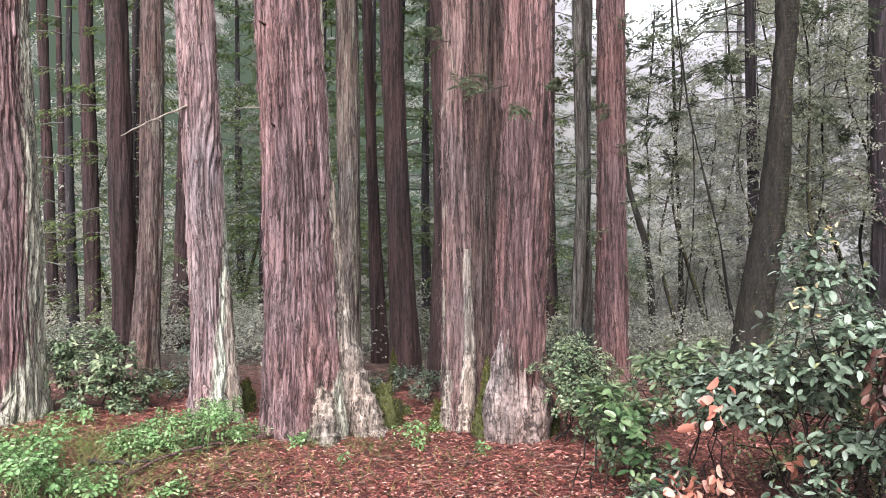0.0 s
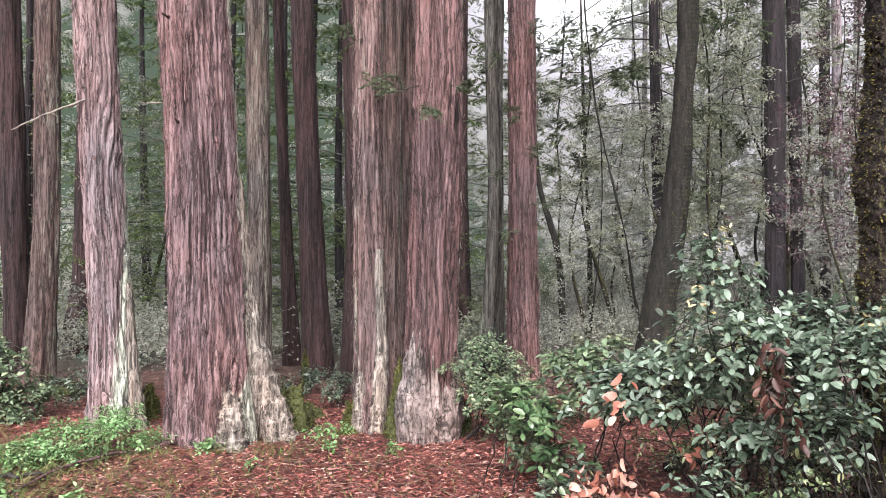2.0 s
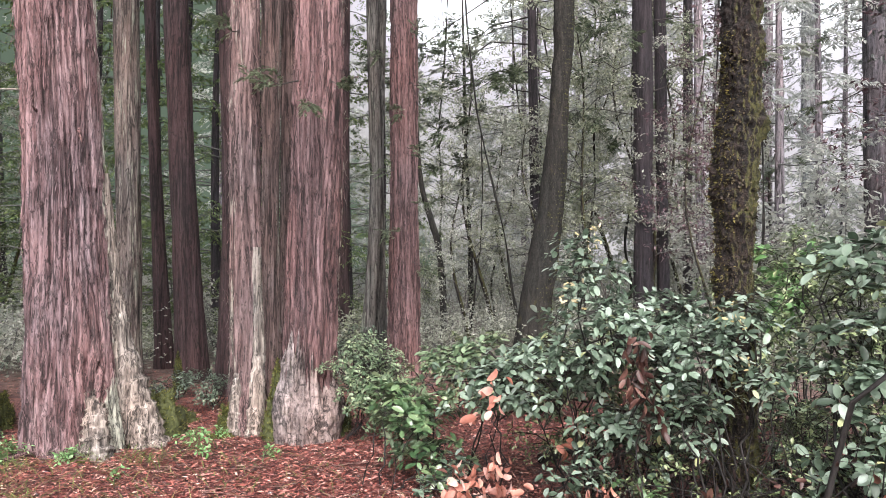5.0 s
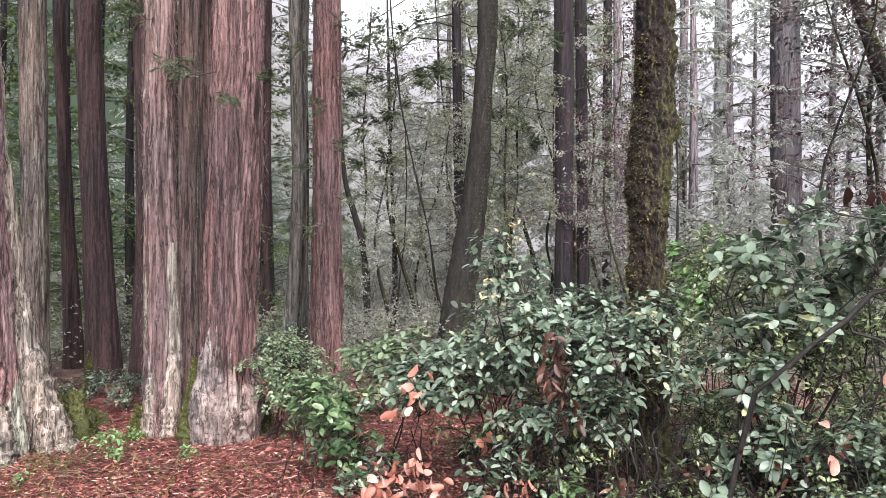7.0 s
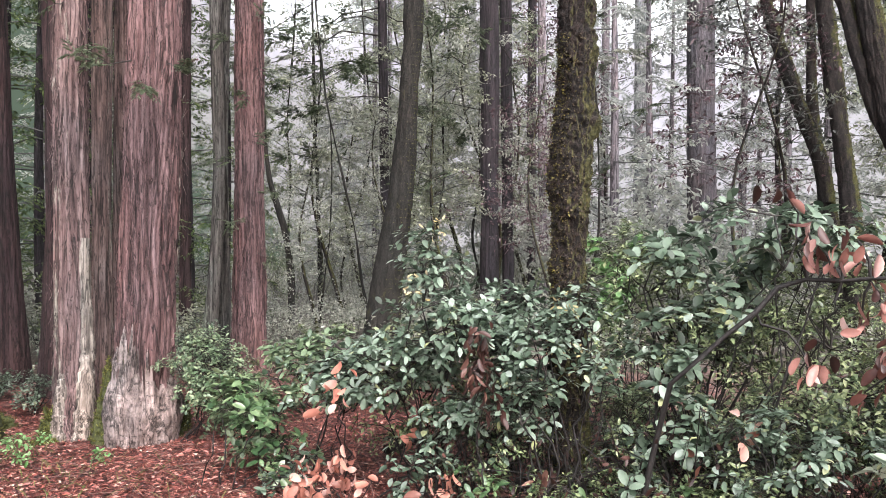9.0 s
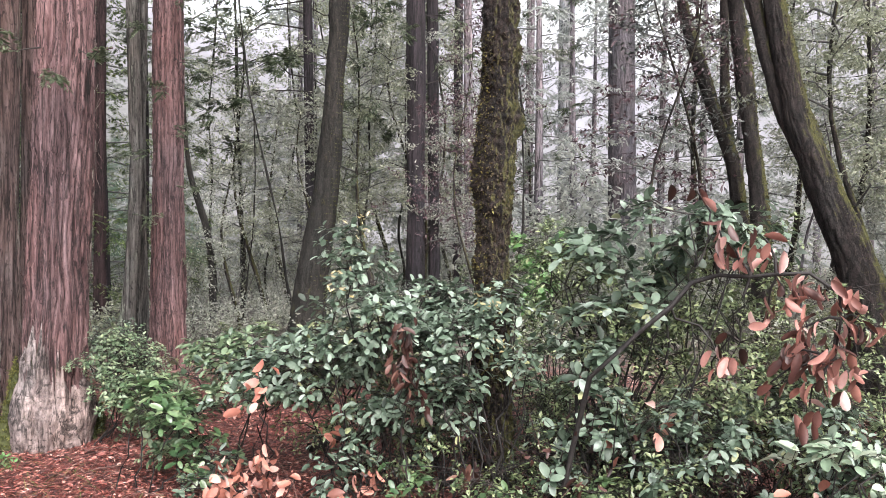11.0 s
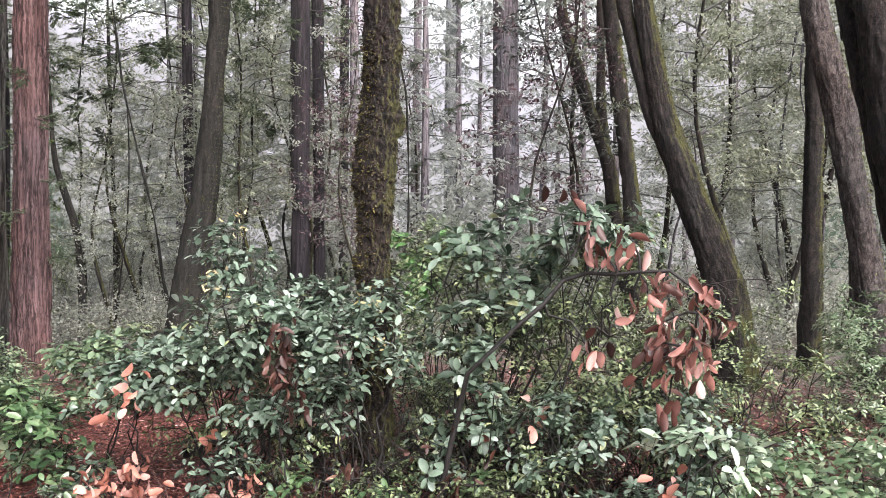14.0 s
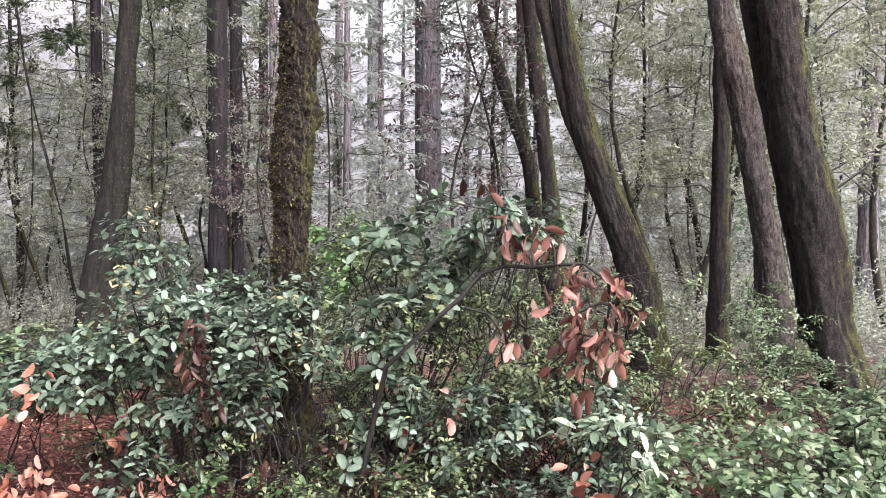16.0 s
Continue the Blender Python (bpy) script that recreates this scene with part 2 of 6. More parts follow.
def plain(name, stops, scale=(20, 20, 20), rough=0.8, relief=0.3, tone=0.67):
    m, n, l, p = shader(name)
    co = n.new("ShaderNodeTexCoord").outputs["Object"]
    f = noisy(n, l, co, scale, 6, 0.65)
    r = ramp(n, [(at, tuple(tone * c for c in col)) for at, col in stops])
    l.new(f, r.inputs["Fac"])
    l.new(r.outputs["Color"], p.inputs["Base Color"])
    p.inputs["Roughness"].default_value = rough
    b = n.new("ShaderNodeBump")
    b.inputs["Strength"].default_value, b.inputs["Distance"].default_value = relief, 0.02
    l.new(f, b.inputs["Height"])
    l.new(b.outputs["Normal"], p.inputs["Normal"])
    return m


BARK_RED = bark("redwood_bark", (0.02, 0.009, 0.009), (0.19, 0.11, 0.111), (0.44, 0.315, 0.318), lichen=(0.64, 0.64, 0.53), bleach=1.5, bleach_high=0.6, cover=1.12, flank=1.6)
BARK_BLEACHED = bark("bleached_redwood_bark", (0.038, 0.021, 0.021), (0.265, 0.18, 0.182), (0.57, 0.46, 0.463), lichen=(0.7, 0.74, 0.63), bleach=1.5, bleach_high=1.9, cover=1.05, flank=1.6)
BARK_RUST = bark("rusty_redwood_bark", (0.024, 0.011, 0.011), (0.145, 0.079, 0.077), (0.345, 0.222, 0.217), cover=1.4, flank=1.5)
# wine-red bark of the rear trunks, with grove shade put into its colour
BARK_SHADED = bark("shaded_redwood_bark", (0.018, 0.008, 0.009), (0.068, 0.035, 0.037), (0.14, 0.088, 0.088), cover=1.1, tone=0.52)
BARK_LICHEN = bark("lichened_redwood_bark", (0.03, 0.017, 0.016), (0.18, 0.115, 0.11), (0.38, 0.28, 0.265), lichen=(0.48, 0.455, 0.385), cover=0.6, flank=-0.5, bleach=0.15)
BARK_MINT = bark("mint_lichened_redwood_bark", (0.03, 0.022, 0.02), (0.15, 0.115, 0.1), (0.32, 0.27, 0.24), lichen=(0.42, 0.425, 0.345), cover=0.1, flank=0.1)
BARK_CLUMP = bark("grey_brown_redwood_bark", (0.04, 0.026, 0.023), (0.14, 0.092, 0.083), (0.28, 0.21, 0.19), cover=0.35, flank=0.4, lichen=(0.38, 0.37, 0.31))
BARK_GREY = bark("grey_lichen_bark", (0.03, 0.03, 0.026), (0.11, 0.1, 0.09), (0.26, 0.255, 0.23), cover=0.08, flank=-0.3, lichen=(0.38, 0.41, 0.34))
BARK_MOSS = bark("mossy_bark", (0.007, 0.005, 0.005), (0.027, 0.02, 0.018), (0.07, 0.056, 0.05), cover=0.6, flank=0.0, lichen=(0.19, 0.175, 0.165), moss=-0.12, moss_low=0.14, moss_flank=0.3, moss_side=(0.47, -0.88, 0.3), grain=(18, 18, 17), by_place=False)
BARK_FLAKE = bark("flaking_grey_brown_bark", (0.02, 0.016, 0.014), (0.075, 0.06, 0.055), (0.17, 0.145, 0.135), cover=0.35, flank=0.0, lichen=(0.3, 0.28, 0.26), moss=-0.2, moss_low=0.1, moss_flank=0.25, moss_side=(0.47, -0.88, 0.3), grain=(18, 18, 15), by_place=False)
BARK_OLIVE = bark("olive_mossy_bark", (0.007, 0.006, 0.005), (0.022, 0.02, 0.016), (0.055, 0.05, 0.042), cover=0.95, flank=0.0, lichen=(0.16, 0.155, 0.135), moss=-0.06, moss_low=0.1, grain=(16, 16, 8), by_place=False)
BARK_BROWN = bark("brown_mossy_bark", (0.003, 0.002, 0.002), (0.018, 0.011, 0.009), (0.066, 0.043, 0.033), cover=1.15, flank=0.0, lichen=(0.2, 0.17, 0.15), moss=-0.05, moss_low=0.2, moss_flank=0.32, moss_side=(0.82, -0.55, 0), grain=(24, 24, 34), relief=1.0, by_place=False)
BARK_FIR = bark("dark_fir_bark", (0.012, 0.009, 0.012), (0.033, 0.026, 0.032), (0.07, 0.058, 0.067), cover=1.1, grain=(16, 16, 1.8))
# next three barks: mist put into the colour, paler with each step of distance
BARK_HAZE_GREY = bark("haze_grey_fir_bark", (0.045, 0.04, 0.046), (0.1, 0.09, 0.1), (0.17, 0.155, 0.17), cover=1.2, grain=(14, 14, 1.8), tone=0.85)
BARK_HAZE_PALE = bark("haze_pale_fir_bark", (0.1, 0.09, 0.1), (0.2, 0.18, 0.195), (0.32, 0.29, 0.31), cover=3, grain=(10, 10, 1.5), tone=1.0)
BARK_HAZE_FAR = bark("haze_far_bark", (0.2, 0.21, 0.21), (0.3, 0.315, 0.32), (0.38, 0.4, 0.4), cover=3, grain=(8, 8, 1.2), tone=1.0)
BARK_PALEFOOT = bark("pale_root_bark", (0.035, 0.03, 0.026), (0.2, 0.175, 0.15), (0.5, 0.46, 0.4), cover=0.42, flank=0.3, lichen=(0.56, 0.57, 0.46), moss=-0.16, moss_flank=0.25, moss_side=(0.9, 0.3, 0), by_place=False, tone=0.85)
LEAF_YOUNG = foliage("fresh_leathery_leaf", ((0.0, (0.05, 0.11, 0.045)), (0.6, (0.16, 0.27, 0.12)), (1.0, (0.33, 0.42, 0.22))), 0.3, 0.9, 0.2)
LEAF_CREAM = foliage("cream_young_leaf", ((0.0, (0.45, 0.36, 0.16)), (1.0, (0.7, 0.62, 0.4))), 0.5, 0.4, 0.3, True, tone=0.9)
TWIG = plain("twig_bark", ((0.3, (0.012, 0.009, 0.008)), (0.7, (0.05, 0.038, 0.032))), (30, 30, 12))
HERB_STEM = plain("green_herb_stem", ((0.3, (0.06, 0.09, 0.03)), (0.7, (0.16, 0.21, 0.08))), (30, 30, 12))
TWIG_DARK = plain("wet_dark_twig_bark", ((0.3, (0.004, 0.003, 0.003)), (0.7, (0.022, 0.016, 0.014))), (40, 40, 16), 0.7, 0.6)
# far twigs, much paler than TWIG: haze is put into the colour
TWIG_HAZE = plain("hazed_twig_bark", ((0.3, (0.1, 0.098, 0.095)), (0.7, (0.27, 0.265, 0.255))), (12, 12, 12), tone=0.55)
STICK_RED = plain("reddish_dead_twig", ((0.3, (0.07, 0.03, 0.025)), (0.7, (0.3, 0.16, 0.13))), (9, 9, 9))
STICK = plain("dead_wood", ((0.3, (0.16, 0.13, 0.11)), (0.7, (0.42, 0.38, 0.33))), (30, 30, 8))
BURL = bark("grey_burl_wood", (0.03, 0.022, 0.02), (0.16, 0.128, 0.118), (0.37, 0.32, 0.3), cover=0.6, flank=0.0, lichen=(0.36, 0.34, 0.3), moss=-0.2, moss_flank=0.3, moss_side=(-0.9, 0.1, 0), grain=(8, 8, 5), relief=1.0, by_place=False, tone=0.95)
MOSS_FROND = foliage("cushion_moss_frond", ((0.0, (0.04, 0.044, 0.013)), (0.6, (0.135, 0.142, 0.04)), (1.0, (0.28, 0.28, 0.08))), 0.6, 0.3, 0.3, tone=0.8)
MOSS = plain("moss", ((0.3, (0.022, 0.028, 0.008)), (0.7, (0.105, 0.115, 0.03))), (50, 50, 50), 0.95, 0.8)
GREENS = ((0.0, (0.034, 0.055, 0.034)), (0.3, (0.112, 0.165, 0.11)), (0.6, (0.205, 0.28, 0.2)), (0.82, (0.285, 0.365, 0.285)), (0.96, (0.37, 0.44, 0.38)), (1.0, (0.44, 0.46, 0.22)))
LIGHT_GREENS = ((0.0, (0.04, 0.085, 0.04)), (0.4, (0.17, 0.245, 0.135)), (0.8, (0.3, 0.385, 0.24)), (1.0, (0.4, 0.47, 0.26)))
LEAF_RHODO = foliage("leathery_leaf", GREENS, 0.52, 0.5, 0.28, tone=0.8)
LEAF_RHODO_OWN = foliage("leathery_leaf_single", GREENS, 0.5, 0.5, 0.28, True, tone=0.8)
LEAF_LIGHT = foliage("lighter_leathery_leaf", LIGHT_GREENS, 0.45, 0.55, 0.26, tone=0.76)
LEAF_LIGHT_OWN = foliage("lighter_leathery_leaf_single", LIGHT_GREENS, 0.45, 0.55, 0.26, True, tone=0.76)
LEAF_DRY = foliage("dry_leaf", ((0.0, (0.03, 0.013, 0.011)), (0.36, (0.13, 0.05, 0.04)), (0.62, (0.34, 0.145, 0.115)), (0.88, (0.55, 0.28, 0.24)), (1.0, (0.64, 0.44, 0.41))), 0.45, 0.5, 0.2, True, tone=0.85)
LEAF_DARKDRY = foliage("dark_dry_leaf", ((0.0, (0.022, 0.01, 0.008)), (0.6, (0.07, 0.028, 0.022)), (0.9, (0.18, 0.085, 0.065)), (1.0, (0.36, 0.2, 0.15))), 0.5, 0.4, 0.15, True)
LEAF_CAUGHT = foliage("caught_dry_leaf", ((0.0, (0.02, 0.01, 0.009)), (0.7, (0.06, 0.028, 0.024)), (1.0, (0.16, 0.075, 0.06))), 0.5, 0.4, 0.15)
LEAF_ORANGE = foliage("orange_dry_leaf", ((0.0, (0.15, 0.06, 0.045)), (0.35, (0.5, 0.2, 0.145)), (0.7, (0.66, 0.31, 0.235)), (1.0, (0.7, 0.47, 0.42))), 0.5, 0.4, 0.2, True, tone=0.85)
LEAF_PALE = foliage("pale_leaf", ((0.0, (0.2, 0.29, 0.19)), (1.0, (0.48, 0.54, 0.41))), 0.35, 0.7, 0.2, True, tone=0.9)
LEAF_BRIGHT = foliage("bright_herb_leaf", ((0.0, (0.14, 0.29, 0.09)), (0.6, (0.27, 0.48, 0.21)), (1.0, (0.45, 0.62, 0.34))), 0.45, 0.4, 0.35, tone=0.8)
LEAF_SMALL = foliage("small_bush_leaf", ((0.0, (0.055, 0.095, 0.04)), (0.55, (0.245, 0.31, 0.15)), (0.9, (0.41, 0.48, 0.24)), (1.0, (0.5, 0.56, 0.3))), 0.35, 0.6, 0.25)
# next four: mist haze is put into these pale tree-leaf colours
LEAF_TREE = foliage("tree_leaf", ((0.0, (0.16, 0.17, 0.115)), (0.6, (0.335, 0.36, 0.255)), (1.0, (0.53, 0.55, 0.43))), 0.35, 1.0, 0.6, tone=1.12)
LEAF_FAR_HAZE = foliage("haze_pale_tree_leaf", ((0.0, (0.35, 0.365, 0.325)), (1.0, (0.57, 0.585, 0.53))), 0.35, 1.0, 0.6, tone=1.12)
LEAF_MID_HAZE = foliage("haze_grey_green_leaf", ((0.0, (0.225, 0.235, 0.195)), (0.6, (0.41, 0.425, 0.36)), (1.0, (0.58, 0.59, 0.525))), 0.35, 1.0, 0.6, tone=1.18)
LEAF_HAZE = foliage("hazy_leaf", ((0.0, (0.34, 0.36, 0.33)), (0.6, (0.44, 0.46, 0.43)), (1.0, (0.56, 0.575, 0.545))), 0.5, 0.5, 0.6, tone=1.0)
LEAF_COVER = foliage("mint_cover_leaf", ((0.0, (0.1, 0.185, 0.08)), (0.6, (0.24, 0.33, 0.18)), (1.0, (0.43, 0.48, 0.32))), 0.3, 1.0, 0.3, tone=0.8)
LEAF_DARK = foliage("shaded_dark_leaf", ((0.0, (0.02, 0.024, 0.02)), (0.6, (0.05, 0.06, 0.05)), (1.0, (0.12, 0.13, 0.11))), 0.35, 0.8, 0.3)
LEAF_RED = foliage("reddish_leaf", ((0.0, (0.05, 0.026, 0.033)), (0.6, (0.15, 0.08, 0.095)), (1.0, (0.32, 0.22, 0.235))), 0.4, 0.6, 0.25)
NEEDLES = foliage("conifer_needles", ((0.0, (0.06, 0.085, 0.05)), (0.6, (0.13, 0.165, 0.095)), (1.0, (0.26, 0.3, 0.19))), 0.4, 0.6, 0.45, tone=0.85)
NEEDLES_WARM = foliage("yellow_green_needles", ((0.0, (0.05, 0.085, 0.03)), (0.6, (0.13, 0.19, 0.065)), (1.0, (0.3, 0.37, 0.13))), 0.4, 0.5, 0.4, tone=0.85)
SCALE = foliage("crusty_scale", ((0.0, (0.012, 0.008, 0.006)), (0.5, (0.05, 0.033, 0.022)), (0.78, (0.095, 0.07, 0.036)), (0.95, (0.14, 0.115, 0.05)), (1.0, (0.2, 0.18, 0.13))), 0.7, 0.3, 0.05)
MOSS_LEAF = foliage("moss_frond", ((0.0, (0.025, 0.024, 0.008)), (0.6, (0.082, 0.072, 0.02)), (1.0, (0.18, 0.15, 0.042))), 0.6, 0.3, 0.3, tone=1.25)
GRASS = foliage("grass_blade", ((0.0, (0.1, 0.17, 0.04)), (0.6, (0.2, 0.27, 0.08)), (1.0, (0.42, 0.36, 0.16))), 0.5, 0.4, 0.3)
CHIP = foliage("bark_chip", ((0.0, (0.08, 0.024, 0.02)), (0.5, (0.34, 0.13, 0.11)), (0.8, (0.55, 0.27, 0.22)), (1.0, (0.72, 0.52, 0.46))), 0.5, 0.6, 0.0, tone=0.85)
LITTER = foliage("litter_flake", ((0.0, (0.012, 0.004, 0.004)), (0.35, (0.1, 0.024, 0.02)), (0.65, (0.27, 0.075, 0.06)), (0.9, (0.45, 0.19, 0.15)), (1.0, (0.62, 0.42, 0.35))), 0.45, 0.6, 0.0, tone=0.9)


def soil_material():
    m, n, l, p = shader("needle_litter_soil")
    co = n.new("ShaderNodeTexCoord").outputs["Object"]
    a, b, c = noisy(n, l, co, (0.9, 0.9, 0.9), 5), noisy(n, l, co, (60, 60, 60), 7, 0.75), noisy(n, l, co, (9, 9, 9), 5, 0.7)
    r = ramp(n, ((0.43, (0.006, 0.002, 0.002)), (0.5, (0.11, 0.03, 0.026)), (0.58, (0.34, 0.14, 0.115))))
    l.new(math2(n, l, "ADD", math2(n, l, "MULTIPLY", b, 0.65), math2(n, l, "MULTIPLY", c, 0.35)), r.inputs["Fac"])
    patch = ramp(n, ((0.38, (0.6, 0.55, 0.55)), (0.6, (1.25, 1.12, 1.08))))
    l.new(a, patch.inputs["Fac"])
    red = mixed(n, l, 1.0, r.outputs["Color"], patch.outputs["Color"], "MULTIPLY")
    # duller far ground cover, darkened further to hold the shade under the trees
    shaded_duff = ramp(n, ((0.36, (0.03, 0.024, 0.02)), (0.5, (0.1, 0.08, 0.068)), (0.64, (0.2, 0.175, 0.15))))
    l.new(c, shaded_duff.inputs["Fac"])
    gap = n.new("ShaderNodeVectorMath")
    gap.operation = "DISTANCE"
    gap.inputs[1].default_value = (-1.0, 1.0, 0.0)
    l.new(co, gap.inputs[0])
    edge = ramp(n, ((0.37, 0.0), (0.5, 1.0)))
    l.new(math2(n, l, "ADD", math2(n, l, "MULTIPLY", gap.outputs["Value"], 0.04), math2(n, l, "MULTIPLY", a, 0.15)), edge.inputs["Fac"])
    l.new(mixed(n, l, edge.outputs["Color"], red, shaded_duff.outputs["Color"]), p.inputs["Base Color"])
    p.inputs["Roughness"].default_value = 0.6
    bp = n.new("ShaderNodeBump")
    bp.inputs["Strength"].default_value, bp.inputs["Distance"].default_value = 0.9, 0.03
    l.new(b, bp.inputs["Height"])
    l.new(bp.outputs["Normal"], p.inputs["Normal"])
    return m


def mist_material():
    """Glowing paint for the backdrop: distant woods and bright mist as emitted colour."""
    m, n, l, p = shader("glowing_misty_distance")
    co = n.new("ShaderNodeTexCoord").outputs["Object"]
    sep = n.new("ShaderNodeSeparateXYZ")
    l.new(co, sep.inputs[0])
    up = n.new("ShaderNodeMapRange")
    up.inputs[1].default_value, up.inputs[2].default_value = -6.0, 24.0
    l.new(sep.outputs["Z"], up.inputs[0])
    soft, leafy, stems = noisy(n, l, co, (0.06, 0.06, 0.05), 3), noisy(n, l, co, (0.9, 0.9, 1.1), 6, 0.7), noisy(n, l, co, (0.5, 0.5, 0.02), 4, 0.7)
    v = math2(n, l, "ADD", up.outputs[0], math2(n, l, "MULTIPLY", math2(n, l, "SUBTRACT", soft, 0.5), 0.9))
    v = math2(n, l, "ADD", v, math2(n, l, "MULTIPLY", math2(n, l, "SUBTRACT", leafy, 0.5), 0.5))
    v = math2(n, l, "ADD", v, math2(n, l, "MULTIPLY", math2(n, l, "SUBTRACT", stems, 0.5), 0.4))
    # bank dims the glow to the left, behind the grove
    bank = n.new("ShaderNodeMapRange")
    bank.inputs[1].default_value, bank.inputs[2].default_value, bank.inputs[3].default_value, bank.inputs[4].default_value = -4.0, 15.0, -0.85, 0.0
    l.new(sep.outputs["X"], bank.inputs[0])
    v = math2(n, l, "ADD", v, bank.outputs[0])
    # clear paints a brighter opening in the mist, thick a dimmer end
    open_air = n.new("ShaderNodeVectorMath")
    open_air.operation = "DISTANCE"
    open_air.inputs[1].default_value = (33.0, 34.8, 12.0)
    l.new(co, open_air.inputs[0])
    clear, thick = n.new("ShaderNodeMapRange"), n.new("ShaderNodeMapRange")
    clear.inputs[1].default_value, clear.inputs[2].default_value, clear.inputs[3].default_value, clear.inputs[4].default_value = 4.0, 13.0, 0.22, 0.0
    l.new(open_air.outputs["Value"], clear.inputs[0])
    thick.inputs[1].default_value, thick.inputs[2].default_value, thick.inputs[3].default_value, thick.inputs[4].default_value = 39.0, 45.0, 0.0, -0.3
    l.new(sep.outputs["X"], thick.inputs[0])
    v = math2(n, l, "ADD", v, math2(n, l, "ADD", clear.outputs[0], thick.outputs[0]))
    # hole: a white sky gap painted high into the glow
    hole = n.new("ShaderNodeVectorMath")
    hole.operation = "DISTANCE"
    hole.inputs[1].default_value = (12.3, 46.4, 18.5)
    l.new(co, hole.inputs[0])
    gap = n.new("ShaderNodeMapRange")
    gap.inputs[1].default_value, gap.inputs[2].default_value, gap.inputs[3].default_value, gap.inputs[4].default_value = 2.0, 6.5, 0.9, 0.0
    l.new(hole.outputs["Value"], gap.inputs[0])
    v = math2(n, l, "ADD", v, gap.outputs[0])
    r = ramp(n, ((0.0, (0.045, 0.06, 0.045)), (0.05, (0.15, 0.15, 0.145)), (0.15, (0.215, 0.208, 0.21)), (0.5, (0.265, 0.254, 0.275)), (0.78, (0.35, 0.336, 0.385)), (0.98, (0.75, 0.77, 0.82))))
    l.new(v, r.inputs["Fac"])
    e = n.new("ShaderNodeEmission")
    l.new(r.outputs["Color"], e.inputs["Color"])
    e.inputs["Strength"].default_value = MIST_GLOW
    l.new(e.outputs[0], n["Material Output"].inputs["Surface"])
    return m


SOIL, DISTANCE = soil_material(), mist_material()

# ---- ground and distance ----
def heights(x, y):
    p = np.c_[x, y, 0 * x]
    far = np.hypot(x, y)
    return 0.10 * (fbm(p * 0.45, 3, 3) - 0.5) * np.clip(far / 4, 0, 1) + 0.03 * (fbm(p * 3.1, 3, 9) - 0.5) + 0.02 * np.clip(far - 60, 0, 400)


def ground():
    u = np.linspace(-1, 1, 190)
    w = np.sign(u) * (np.abs(u) * 8 + 0.6 * (np.exp(np.abs(u) ** 3 * 6.4) - 1))
    gx, gy = np.meshgrid(w + 2.5, w + 5.0, indexing="ij")
    x, y = gx.ravel(), gy.ravel()
    i, j = np.meshgrid(np.arange(189), np.arange(189), indexing="ij")
    k = i * 190 + j
    q = np.stack([k, k + 190, k + 191, k + 1], -1).reshape(-1, 4)
    ob = new("ground", mesh_of("ground", np.c_[x, y, heights(x, y)], [q], SOIL))
    return tagged(ob, "forest floor of damp red-brown redwood needles", "ground", kind="structure")


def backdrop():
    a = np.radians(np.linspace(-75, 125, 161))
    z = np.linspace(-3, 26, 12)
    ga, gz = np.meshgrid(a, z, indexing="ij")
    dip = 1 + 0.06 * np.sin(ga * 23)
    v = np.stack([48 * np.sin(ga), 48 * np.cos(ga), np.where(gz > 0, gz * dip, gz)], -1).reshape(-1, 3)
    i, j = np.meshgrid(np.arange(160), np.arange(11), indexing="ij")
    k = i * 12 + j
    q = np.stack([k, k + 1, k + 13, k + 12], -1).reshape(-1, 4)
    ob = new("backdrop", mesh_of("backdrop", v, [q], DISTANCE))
    return tagged(ob, "glowing painted backdrop of distant misty woods", "backdrop", kind="structure")


ground()
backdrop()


def on_ground(x, y):
    return float(heights(np.array([x]), np.array([y]))[0])


# ---- trunks ----
def spine_of(points, top, thin=0.35):
    """Heights every few centimetres along a trunk given by (x, y, z, r), drawn on to the ground and up to top."""
    p = np.array(points, float)
    lead = (p[-1] - p[-2]) / max(p[-1, 2] - p[-2, 2], 0.1)
    head = p[-1].copy()
    head[:2] += np.clip(lead[:2], -0.12, 0.12) * (top - head[2]) * 0.6
    head[2], head[3] = top, p[-1, 3] * thin
    foot = p[0].copy()
    foot[2] = -0.25
    foot[:2] -= (p[1] - p[0])[:2] / max(p[1, 2] - p[0, 2], 0.1) * min(p[0, 2] + 0.25, 0.6)
    p = np.vstack([foot, p, head]) if p[0, 2] > -0.2 else np.vstack([p, head])
    return p


